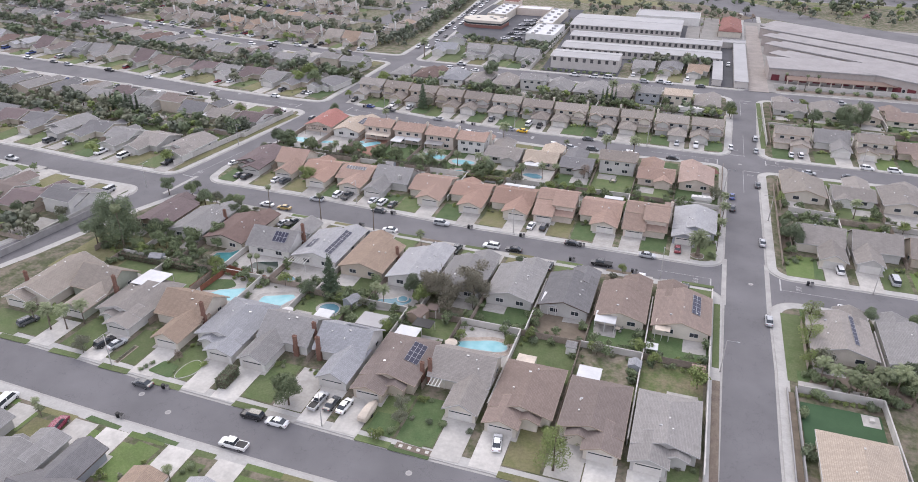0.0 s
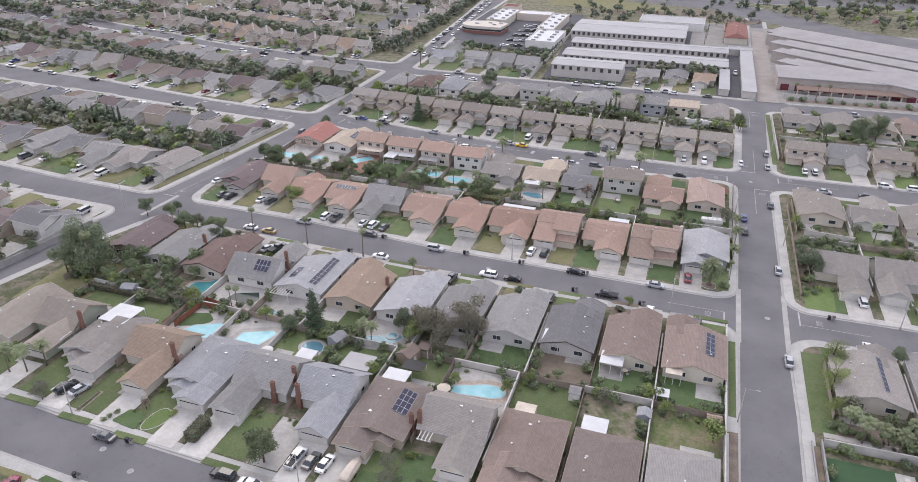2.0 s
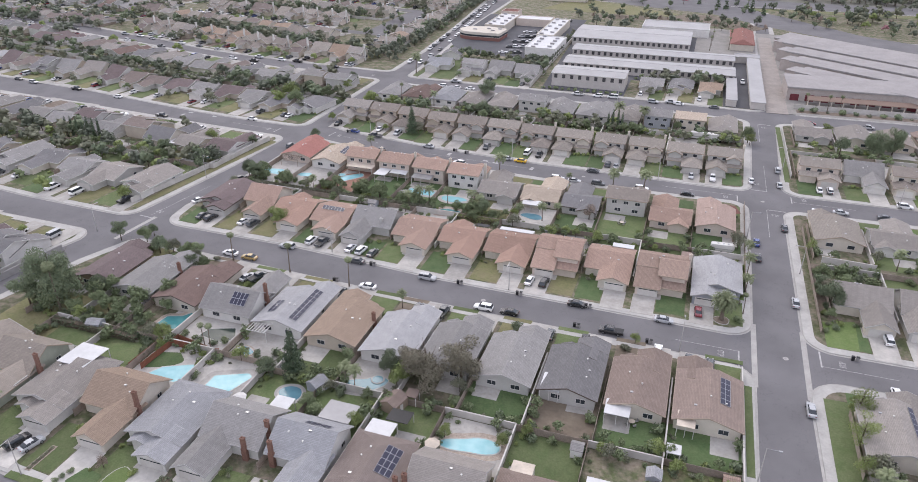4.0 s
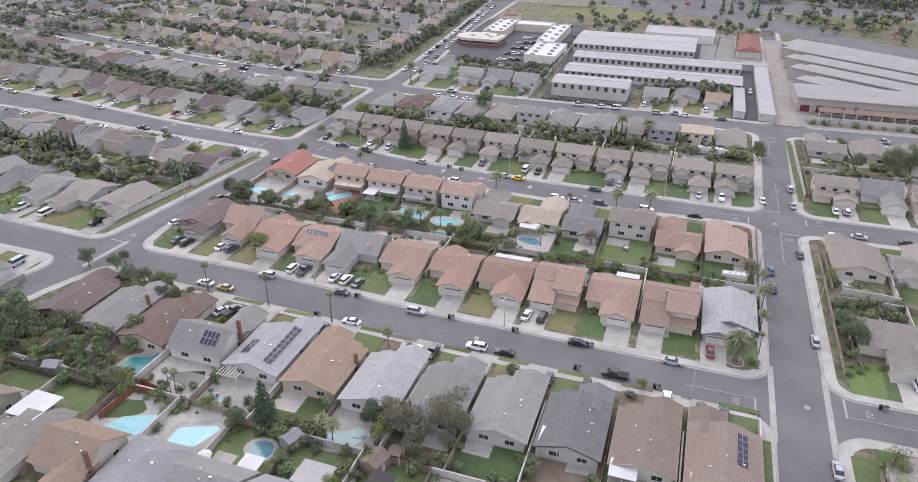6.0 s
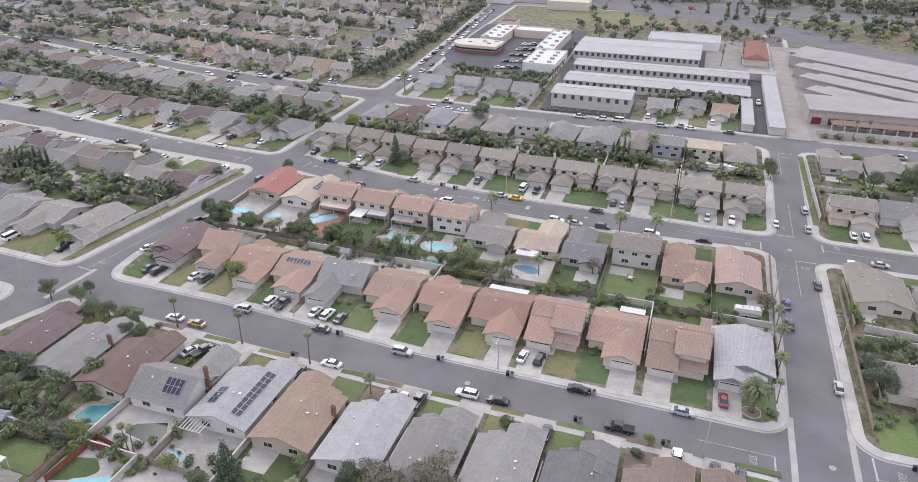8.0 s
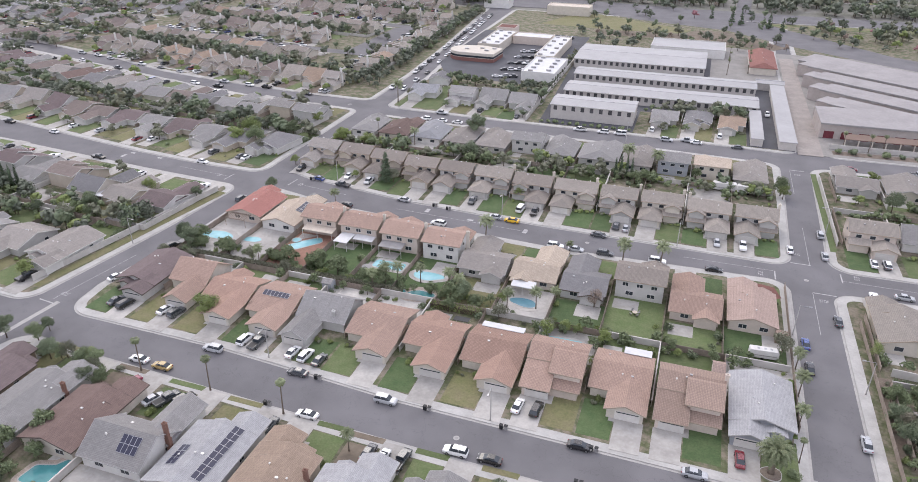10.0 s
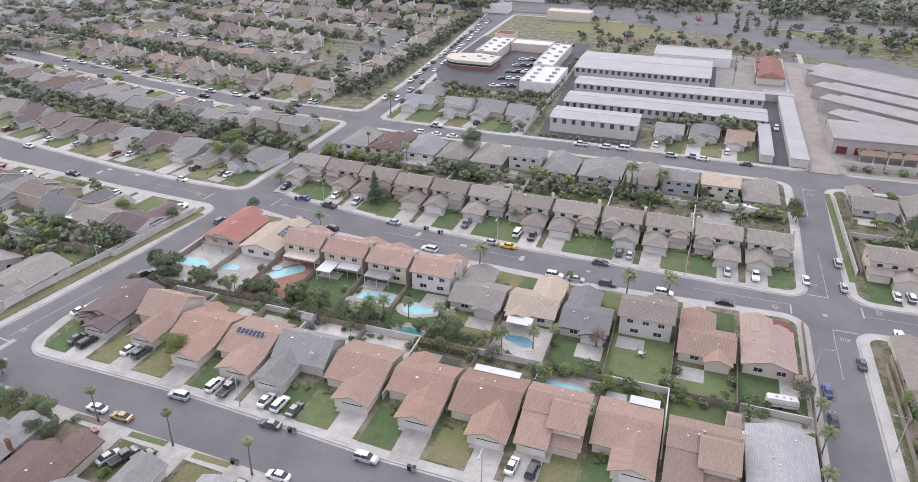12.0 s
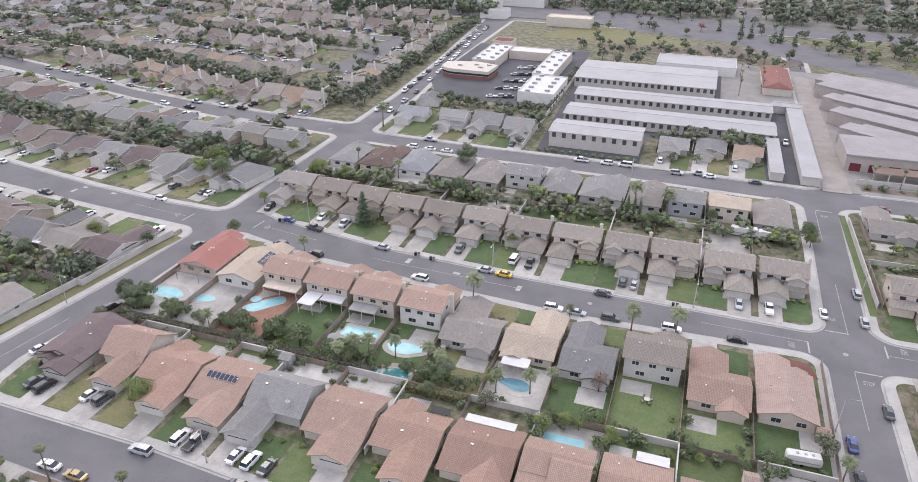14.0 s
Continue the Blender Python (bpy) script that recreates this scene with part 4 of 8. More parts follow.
def merge(name, items, label, category):
    """Many far things as one object: the meshes of each model, set down at each pose."""
    co, loops, starts, mids, uvs, mats, base = [], [], [], [], [], [], 0
    kept = {}
    for model, m in items:
        if model.name not in kept:
            pieces = []
            for o in model.children_recursive or [model]:
                me = o.data
                w = Matrix() if o is model else (o.parent.matrix_basis if o.parent is not model else Matrix()) @ o.matrix_basis
                c = np.empty(len(me.vertices) * 3)
                me.vertices.foreach_get("co", c)
                li = np.empty(len(me.loops), dtype=np.int32)
                me.loops.foreach_get("vertex_index", li)
                tot = np.empty(len(me.polygons), dtype=np.int32)
                me.polygons.foreach_get("loop_total", tot)
                mi = np.empty(len(me.polygons), dtype=np.int32)
                me.polygons.foreach_get("material_index", mi)
                for mt in me.materials:
                    if mt not in mats:
                        mats.append(mt)
                slot = np.array([mats.index(mt) for mt in me.materials])
                uv = np.zeros(len(me.loops) * 2)
                if me.uv_layers:
                    me.uv_layers[0].data.foreach_get("uv", uv)
                pieces.append((c.reshape(-1, 3) @ np.array(w.to_3x3()).T + np.array(w.translation), li, tot, slot[mi], uv))
            kept[model.name] = pieces
        r, t = np.array(m.to_3x3()).T, np.array(m.translation)
        for c, li, tot, mi, uv in kept[model.name]:
            co.append(c @ r + t), loops.append(li + base), starts.append(tot), mids.append(mi), uvs.append(uv)
            base += len(c)
    me = bpy.data.meshes.new(name)
    co, loops, tot, mids, uvs = (np.concatenate(a) for a in (co, loops, starts, mids, uvs))
    me.vertices.add(len(co))
    me.vertices.foreach_set("co", co.ravel())
    me.loops.add(len(loops))
    me.loops.foreach_set("vertex_index", loops.astype(np.int32))
    me.polygons.add(len(tot))
    me.polygons.foreach_set("loop_start", np.concatenate([[0], np.cumsum(tot)[:-1]]).astype(np.int32))
    for mt in mats:
        me.materials.append(mt)
    me.polygons.foreach_set("material_index", mids.astype(np.int32))
    me.uv_layers.new(name="UVMap").data.foreach_set("uv", uvs)
    me.update(calc_edges=True)
    me.validate()
    me.shade_flat()
    return tagged(new(name, me), label, category, "", "stuff")


def drop_unused(models):
    spare = {ob.name for ob in models if ob.name not in USED}
    gone = []
    for o in bpy.data.objects:
        top = o
        while top.parent:
            top = top.parent
        if top.name in spare:
            gone.append(o)
    bpy.data.batch_remove(gone)


# ---------------------------------------------------------------- ground, roads and blocks
tagged(new("ground", mesh_of("ground", [(-4000, -900, -0.12), (4000, -900, -0.12), (4000, 4500, -0.12), (-4000, 4500, -0.12)], [(0, 1, 2, 3)], M["field"])),
       "wide dry grass and soil reaching the horizon", "ground", "", "structure")
tagged(new("road", mesh_of("road", [(-520, -60, 0), (170, -60, 0), (170, 640, 0), (-520, 640, 0)], [(0, 1, 2, 3)], M["asphalt"])),
       "worn grey asphalt of the residential streets", "road", "", "structure")

BLOCKS = {
    "front": [(-7.1, 97.0), (-6.5, 150), (-6.3, 174.6), (-40, 175.9), (-85, 176.8), (-155, 179.8), (-176, 181.5), (-181.5, 166), (-189, 134), (-199, 102.5), (-162, 100.6), (-140, 99.8), (-113, 98.2), (-85, 97.4), (-60, 96.8)],
    "middle": [(-6.6, 186.9), (-6.3, 205), (-5.9, 235), (-5.8, 266), (-33, 265), (-66, 263.7), (-106, 266), (-142, 269), (-171, 276), (-172, 238), (-176.5, 205), (-175, 192, 9), (-130, 191.6), (-105, 189.8), (-85, 188.2)],
    "north": [(-4.6, 275.4), (-3.6, 320), (-3.6, 356.5), (-50, 358.5), (-145, 360), (-169, 362), (-168, 330), (-170.5, 290), (-160, 286.2), (-120, 279.8), (-78, 277)],
    "south": [(-7.2, -40), (-7.2, 85.5), (-82, 86), (-120, 86.8), (-150, 88), (-202, 90), (-225, -40)],
    "east_low": [(4.5, -40), (4.7, 120), (5.1, 145), (4.8, 174.6, 7), (160, 176), (160, -40)],
    "east_mid": [(5.1, 186.2, 6), (5.2, 263.2, 5), (160, 268), (160, 188.5)],
    "east_high": [(5.6, 276.2, 6), (6.4, 306), (7.6, 356, 6), (60, 357), (160, 360), (160, 279)],
    "west_low": [(-189.5, 180.6), (-230, 181.2), (-262, 184.5), (-500, 196), (-500, 60), (-213, 60), (-201, 134), (-195, 160)],
    "west_mid": [(-188, 192.3), (-182.5, 235), (-180, 272.3), (-222, 275), (-282, 280.5), (-500, 296), (-500, 208), (-260, 196.5), (-230, 193.8)],
    "west_high": [(-179.5, 285), (-179.8, 364.5), (-203, 366.5), (-240, 368), (-280, 375), (-322, 385), (-500, 425), (-500, 318), (-302, 298.5), (-234, 288), (-205, 285.5)],
    "north_west": [(-180.5, 378.5), (-181, 430), (-186, 500), (-200, 640), (-520, 640), (-520, 445), (-356, 406), (-307, 391), (-268, 384.5), (-232, 381)],
    "north_mid": [(-170, 372.5), (-120, 371), (-60, 371.5), (4, 369.5), (5, 640), (-180, 640), (-178, 500), (-171.5, 430)],
    "north_east": [(14, 369.8), (160, 377), (160, 640), (14, 640)],
}
for key, ring in BLOCKS.items():
    ring = round_poly(ring, 5.5)
    area = sum(ring[i - 1][0] * ring[i][1] - ring[i][0] * ring[i - 1][1] for i in range(len(ring)))
    ring = ring if area > 0 else ring[::-1]
    slab("gutter", grow(ring, 0.55), -0.1, 0.012, M["gutter"], "pale concrete gutter along the kerb", "gutter")
    slab("pavement", ring, -0.1, 0.15, M["concrete"], "raised concrete pavement with a kerb round the block", "pavement")
    slab("yard_ground", grow(ring, -2.3), 0.1, 0.17, M["yard"], "planted and bare garden ground inside the block", "ground")

for ring in ([(-6.7, 168.5), (-5.5, 168.5), (-5.3, 193), (-6.5, 193)], [(4.0, 167.5), (5.2, 167.5), (5.5, 193), (4.3, 193)],
                 [(-182.2, 178.8), (-180.9, 178.5), (-179.4, 194.5), (-180.8, 194.7)]):
    slab("cross_gutter", ring, -0.1, 0.010, M["gutter"], "pale concrete drainage strip across a street mouth", "gutter")

# ---------------------------------------------------------------- houses row by row
def style(kind, w, g):
    """Wings and garage door of a house w wide; g: the garage's side in its own axes."""
    a = w / 2
    ga, gb = (a - 6.2, a - 0.04) if g > 0 else (-a + 0.04, -a + 6.2)
    gc = (ga + gb) / 2
    ea, eb = (ga - 3.4, ga + 0.3) if g > 0 else (gb - 0.3, gb + 3.4)
    if kind == "deep":
        return [(-a, a, 4.5, 19.5, 2.7, "v", 0.29, -4.0), (ga, gb, 0, 7, 2.6, "v", 0.36), (ea, eb, 2.8, 8, 2.5, "v", 0.40)], (gc, 0)
    if kind == "vdeep":
        return [(-a, a, 4.5, 19.5, 2.7, "v", 0.29), (ga, gb, 0, 7, 2.6, "v", 0.36), (ea, eb, 3.0, 8, 2.5, "v", 0.38)], (gc, 0)
    if kind == "ell":
        ba, bb = (-a + 0.5, -a + 5.6) if g > 0 else (a - 5.6, a - 0.5)
        return [(-a, a, 7.0, 17.6, 2.6, "u", 0.32), (ga - 0.8 * (g > 0), gb + 0.8 * (g < 0), 0, 12.2, 2.5, "v", 0.34), (ba, bb, 12.4, 19.4, 2.5, "v", 0.36)], (gc, 0)
    if kind == "split":
        m = 0.3 * g
        lo, hi = ((m, a - 0.04), (-a + 0.04, m)) if g > 0 else ((-a + 0.04, m), (m, a - 0.04))
        return [(-a, a, 6.8, 14.4, 5.1, "u", 0.34), (*lo, 0, 12.4, 2.6, "u", 0.34), (*hi, 3.6, 14.0, 4.8, "u", 0.34), (hi[0] + 0.06, hi[1] - 0.06, 1.6, 9.0, 2.4, "u", 0.34)], (gc, 0)
    if kind == "chalet":
        return [(-a, a, 8, 18.5, 3.0, "u", 0.62), (ga, gb + 0.02 * g, 0, 11, 2.6, "v", 0.52)], (gc, 0)
    if kind == "ranch":
        return [(-a, a, 5.6, 18.6, 2.55, "u", 0.30), (ga - 1.0 * (g > 0), gb + 1.0 * (g < 0), 0, 12.0, 2.5, "v", 0.36)], (gc, 0)
    if kind == "two":
        return [(-a, a, 5.5, 14.5, 5.4, "u", 0.36), (ga, gb, 0, 7, 2.7, "v", 0.36), (-a + 0.04 if g > 0 else a - 5.2, -a + 5.2 if g > 0 else a - 0.04, 3, 7, 2.7, "u", 0.4)], (gc, 0)
    if kind == "stack":
        b = a - 1.3
        return [(-b, b, 5.5, 14.0, 4.9, "u", 0.50), (ga, gb, 0, 7.2, 2.6, "v", 0.46), (-b + 0.04 if g > 0 else b - 4.6, -b + 4.6 if g > 0 else b - 0.04, 3.2, 7, 3.2, "v", 0.5)], (gc, 0)
    if kind == "tower":
        b = a - 1.0
        return [(-b, b, 4.5, 14.5, 4.8, "v", 0.50), (ga - 0.4 * g, gb - 0.4 * g, 0, 7.2, 2.6, "u", 0.5), (-b + 0.04 if g > 0 else b - 4.2, -b + 4.2 if g > 0 else b - 0.04, 2.4, 7, 3.0, "v", 0.55)], (gc - 0.4 * g, 0)
    if kind == "twin":
        ta, tb = (-a + 0.3, -a + 4.6) if g > 0 else (a - 4.6, a - 0.3)
        return [(-a, a, 7.5, 16, 5.2, "u", 0.40), (ga, gb, 0, 8, 2.5, "v", 0.48, 2.2 if w > 11.6 else 0), (ta, tb, 5.8, 11, 4.7, "v", 0.46), (ta - 0.2, tb + 0.2, 4.9, 9, 2.5, "u", 0.42)], (gc, 0)
    return [(-a, a, 2, 15, 2.7, "u", 0.36, 4.0), (ga, gb, 0, 5, 2.6, "v", 0.36)], (gc, 0)


def lot_house(x0, x1, y, kind, g, roof, wall, face, gap=1.1, **more):
    """A house on a lot from x0 to x1 whose garage front stands at y; face: 's' or 'n', the side of its street."""
    w = abs(x1 - x0) - 2 * gap
    wings, gar = style(kind, w, g if face == "s" else -g)
    kw = dict(label="", trim="trim_tan" if roof in ("terra", "clay", "rust", "salmon", "red", "mocha", "tan", "brown", "buff", "sand", "bark_brown", "fawn") else "trim_dark" if roof in ("umber", "plum", "char") else "trim_grey")
    kw.update(more)
    ob = house_model(wings, roof, wall, garage=gar, **kw)
    ob.matrix_world = pose((x0 + x1) / 2, y, 0.15, 0, 0, 0 if face == "s" else 180)
    return ob


ROOFWORD = dict(grey="grey shingle", pale="pale grey shingle", blue="blue-grey shingle", char="charcoal shingle", brown="brown shingle", umber="dark brown shingle", taupe="taupe shingle",
                tan="tan shingle", bark_brown="bark-brown shingle", fawn="fawn shingle", stone_grey="stone-grey shingle", plum="dark plum-brown shingle", terra="terracotta tile", clay="clay tile", rust="rust-brown tile", salmon="salmon tile", red="red tile", sand="sand-coloured tile",
                mocha="mocha tile", buff="buff tile")
WALLWORD = dict(white="white", cream="cream", beige="beige", greyw="grey", sage="sage green", peach="peach", brownw="brown", slate="slate grey")


def name_house(kind, roof, wall):
    return f"{'two-storey' if kind in ('two', 'twin', 'stack', 'tower', 'split') else 'single-storey'} {WALLWORD[wall]} stucco house with a {ROOFWORD[roof]} roof"


def row(face, y, lots, detail=1):
    """lots: (x east, x west, kind, garage side, roof, wall, shift)."""
    out = []
    for x1, x0, kind, g, roof, wall, dy in lots:
        out.append(lot_house(x0, x1, y + dy, kind, g, roof, "w_" + wall, face, label=name_house(kind, roof, wall), detail=detail))
    return out


R1 = row("s", 105.8, [
    (-9.6, -23, "deep", -1, "stone_grey", "greyw", 0), (-23, -36.6, "deep", 1, "bark_brown", "cream", 0), (-36.6, -50.5, "deep", -1, "brown", "cream", 1.0), (-50.5, -65, "chalet", 1, "taupe", "cream", 2.3),
    (-65, -78.5, "deep", -1, "bark_brown", "beige", 1.8), (-78.5, -92, "chalet", 1, "blue", "white", 2.8), (-92, -106, "chalet", -1, "grey", "white", 2.8)])
R1 += row("s", 106.5, [
    (-106, -120, "deep", 1, "blue", "white", 2.2), (-120, -134, "chalet", 1, "tan", "cream", 2.5), (-134, -148.5, "deep", 1, "taupe", "white", 3.2), (-149, -162, "chalet", 1, "fawn", "sage", 5.5)])
R2 = row("n", 169.5, [
    (-8.5, -22.9, "vdeep", -1, "brown", "cream", 0), (-22.9, -36, "vdeep", 1, "brown", "cream", 0), (-36, -49.6, "vdeep", 1, "char", "greyw", 0), (-49.6, -63, "vdeep", 1, "grey", "greyw", 0),
    (-63, -76, "deep", 1, "grey", "greyw", 0), (-76, -89.5, "vdeep", 1, "pale", "white", 0), (-89.5, -103.5, "vdeep", -1, "tan", "beige", 1), (-103.5, -118, "vdeep", 1, "pale", "white", 2),
    (-118, -133, "chalet", 1, "grey", "white", 2), (-133, -147, "vdeep", 1, "umber", "cream", 3), (-147, -160, "vdeep", 1, "grey", "greyw", 4), (-160, -173, "vdeep", -1, "plum", "brownw", 5)])
R3 = row("s", 197.3, [
    (-8, -21.5, "vdeep", -1, "pale", "slate", 0), (-21.5, -35.5, "split", -1, "rust", "peach", 0), (-35.5, -49, "ranch", 1, "clay", "cream", 0), (-49, -62.5, "split", -1, "clay", "peach", 1),
    (-62.5, -77, "ranch", 1, "terra", "cream", 0), (-77, -91, "ell", 1, "terra", "cream", 0), (-91, -105, "ranch", 1, "clay", "cream", 0.8), (-105, -119, "chalet", -1, "grey", "greyw", 0.5),
    (-119, -132, "ranch", 1, "clay", "cream", 1.5), (-132, -146, "ell", 1, "terra", "cream", 2), (-146, -158.5, "chalet", 1, "clay", "cream", 4.5), (-158.5, -172, "vdeep", 1, "plum", "greyw", 4)])
R4 = row("n", 258.5, [
    (-9.4, -22, "vdeep", -1, "salmon", "peach", -1.5), (-22, -35.5, "ell", -1, "clay", "peach", -3.5), (-35.5, -49.5, "two", 1, "mocha", "greyw", -0.5), (-49.5, -62.5, "ell", -1, "char", "greyw", -2.5),
    (-62.5, -76, "ell", 1, "buff", "cream", -0.5), (-76, -90.5, "ell", -1, "taupe", "greyw", -0.5), (-90.5, -103, "two", 1, "clay", "white", 2), (-103, -116, "two", -1, "clay", "peach", 3),
    (-116, -129.5, "two", 1, "clay", "peach", 4), (-129.5, -142.5, "two", -1, "clay", "peach", 5), (-142.5, -155.5, "vdeep", 1, "buff", "white", 8), (-155.5, -169, "vdeep", -1, "red", "peach", 10)])
FINE = False
R5 = row("s", 286.8, [
    (-7, -20.3, "twin", -1, "sand", "greyw", -1.4), (-20.3, -34.3, "twin", 1, "sand", "greyw", -1.4), (-34.3, -48.3, "twin", -1, "sand", "cream", 0), (-48.3, -61, "twin", 1, "sand", "greyw", 0),
    (-61, -76, "twin", -1, "sand", "cream", 0.5), (-76, -90, "twin", 1, "mocha", "greyw", 1), (-90, -104, "twin", -1, "sand", "greyw", 3), (-104, -117, "twin", -1, "mocha", "greyw", 3.5),
    (-117, -130, "twin", 1, "mocha", "beige", 4), (-130, -144, "twin", -1, "mocha", "beige", 6), (-144, -157.5, "twin", 1, "mocha", "beige", 8), (-157.5, -171, "twin", -1, "taupe", "beige", 9)])
R6 = row("n", 350, [
    (-8, -20.5, "deep", 1, "taupe", "greyw", -2), (-20.5, -34, "two", -1, "buff", "cream", -4), (-34, -47, "two", 1, "grey", "slate", -4), (-47, -59, "deep", 1, "taupe", "greyw", 0),
    (-59, -75, "deep", 1, "grey", "greyw", 1), (-75, -88, "deep", -1, "grey", "greyw", 1), (-88, -101.5, "two", 1, "grey", "greyw", 0), (-101.5, -115, "deep", -1, "taupe", "greyw", 1),
    (-115, -128, "deep", 1, "taupe", "greyw", 1), (-128, -142, "deep", -1, "blue", "white", 2), (-142, -156, "deep", 1, "umber", "cream", 2), (-156, -168, "deep", -1, "grey", "white", 2)])


# ---------------------------------------------------------------- plant models, made when first wanted
PLANTS = {}


def plant(key, far=0):
    """The model of a plant; far: with fewer and larger leaves."""
    global LEAVES
    name = key + ("_far%d" % far if far else "")
    if name not in PLANTS:
        LEAVES = (1.0, 0.25, 0.055)[far] if key[:5] != "speck" else (1.0, 1.0, 0.19)[far]
        k = key.rstrip("0123456789")
        s = int(key[len(k):] or 1)
        if k == "tree":
            PLANTS[name] = tree_model(7, 3.0, "leaf", 4400, 0.175, s, 12)
        elif k == "dark":
            PLANTS[name] = tree_model(8, 3.4, "leaf_dark", 5200, 0.18, s, 12, label="dense dark green evergreen tree")
        elif k == "lime":
            PLANTS[name] = tree_model(6, 2.8, "leaf_light", 2800, 0.16, s, 11, label="light yellow-green spring tree")
        elif k == "airy":
            PLANTS[name] = tree_model(8, 2.9, "leaf_light", 2600, 0.135, s, 12, 0.25, label="airy light green young tree with open branches")
        elif k == "olive":
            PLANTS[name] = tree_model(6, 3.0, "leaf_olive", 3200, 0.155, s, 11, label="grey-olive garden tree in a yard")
        elif k == "bronze":
            PLANTS[name] = tree_model(9.5, 3.5, "leaf_bronze", 6500, 0.165, s, 14, 0.18, label="tall bronze-green tree with feathery crown")
        elif k == "bare":
            PLANTS[name] = tree_model(6, 2.2, "bare", 1500, 0.13, s, 10, 0.3, label="almost leafless brown tree with twigs")
        elif k == "pink":
            PLANTS[name] = tree_model(6, 2.8, "blossom", 1500, 0.2, s, label="pink blossoming tree by a road")
        elif k == "giant":
            PLANTS[name] = tree_model(18, 6.2, "leaf_dark", 13000, 0.27, s, 24, 0.16, 1.1, label="very large dense dark green tree")
        elif k == "conifer":
            PLANTS[name] = conifer_model(12, 2.6, n=3600, seed=s)
        elif k == "cypress":
            PLANTS[name] = cypress_model(9, 0.8, s)
        elif k == "fan":
            PLANTS[name] = palm_model(9.5, 34, 1.35, 0.42, 0.19, seed=s, lean=0.25 * s)
        elif k == "date":
            PLANTS[name] = palm_model(5.0, 90, 3.6, 0.42, 0.5, 1.5, (-0.5, 1.35), s, False, "big date palm with a thick trunk and full crown", False, lean=0.0)
        elif k == "queen":
            PLANTS[name] = palm_model(6.0, 26, 2.5, 0.5, 0.17, 1.7, (-0.2, 1.3), s, False, "feathery green queen palm in a garden", False, lean=0.2)
        elif k == "shrub":
            PLANTS[name] = shrub_model(1.5, 1.1, ("leaf", "leaf_olive", "leaf_light")[s % 3], 430, 0.125, s)
        elif k == "bush":
            PLANTS[name] = shrub_model(2.6, 2.2, ("leaf_dark", "leaf")[s % 2], 950, 0.16, s, "large dark green garden bush", "bush")
        elif k == "leaf":
            PLANTS[name] = tree_model(4.2, 1.9, "leaf", 900, 0.2, s, 7, 0.35, label="small green fruit tree in a garden")
        elif k == "gold":
            PLANTS[name] = shrub_model(1.8, 1.6, "leaf_light", 420, 0.16, s, "bright yellow-green garden shrub")
        elif k == "speck":
            # leaf_far holds the shade and haze of distant crowns in its colour.
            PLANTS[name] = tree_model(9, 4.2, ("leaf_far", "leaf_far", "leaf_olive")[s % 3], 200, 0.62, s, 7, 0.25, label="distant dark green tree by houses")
        elif k == "far":
            # Mostly leaf_far again, with crown shade painted into the leaves.
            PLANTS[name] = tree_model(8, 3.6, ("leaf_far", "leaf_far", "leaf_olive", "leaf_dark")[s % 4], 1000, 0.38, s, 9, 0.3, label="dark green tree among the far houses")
        PLANTS[name].matrix_world = pose(0, -300, -60)
        LEAVES = 1.0
    return PLANTS[name]


FAR_PLANTS, FAR_HOUSES, FAR_CARS = [], [], []


def grow_at(key, x, y, scale=1.0, turn=None, z=0.15, far=False):
    if far:
        FAR_PLANTS.append((key, x, y, scale, rng.uniform(0, 360)))
        return None
    return place(plant(key), x, y, scale, turn, z)


# ---------------------------------------------------------------- fences and lots
def fence(x0, y0, x1, y1, kind="wood", h=1.75, near=True):
    """A garden wall or board fence from one point to the other, in panels between posts."""
    L = math.hypot(x1 - x0, y1 - y0)
    if L < 0.5:
        return None
    turn = math.degrees(math.atan2(y1 - y0, x1 - x0))
    mat = dict(wood="wood", block="block", red="redwood", grey="slatewall")[kind]
    word = dict(wood="weathered brown board fence between gardens", block="pale painted block wall between gardens", red="red-brown stained board fence", grey="grey block wall")[kind]
    ob = thing("garden_wall" if kind in ("block", "grey") else "fence", x0, y0, 0.15, turn, word, "wall" if kind in ("block", "grey") else "fence", "garden boundaries")
    m = M[mat]
    if kind in ("block", "grey"):
        part("wall_body", mesh_of("wall_body", boxv(0, L, -0.08, 0.08, -0.1, h - 0.1), BOXF, m), ob)
        part("coping", mesh_of("coping", boxv(-0.05, L + 0.05, -0.14, 0.14, h - 0.1, h), BOXF, m), ob)
        return ob
    n = max(1, round(L / 11.0)) if near else 1
    step = L / n
    for k in range(n):
        part("panel", cube("panel", (step - 0.1, 0.05, h - 0.1), m), ob, "", pose((k + 0.5) * step, 0, 0.02))
    for k in range(n + 1 if near else 1):
        part("post", cube("post", (0.14, 0.14, h + 0.08), m), ob, "", pose(k * step, 0, -0.05))
    return ob


M["slatewall"] = surface("grey_block", (0.33, 0.32, 0.31), (0.26, 0.25, 0.245), coarse=0.5, fine=2, vary=0.1)


def quad(name, lot, u0, u1, v0, v1, mat, z, label, category="lawn"):
    pts = [lot @ Vector((u, v, 0)) for u, v in ((u0, v0), (u1, v0), (u1, v1), (u0, v1))]
    return slab(name, [(p.x, p.y) for p in pts], 0.1, z, M[mat], label, category)


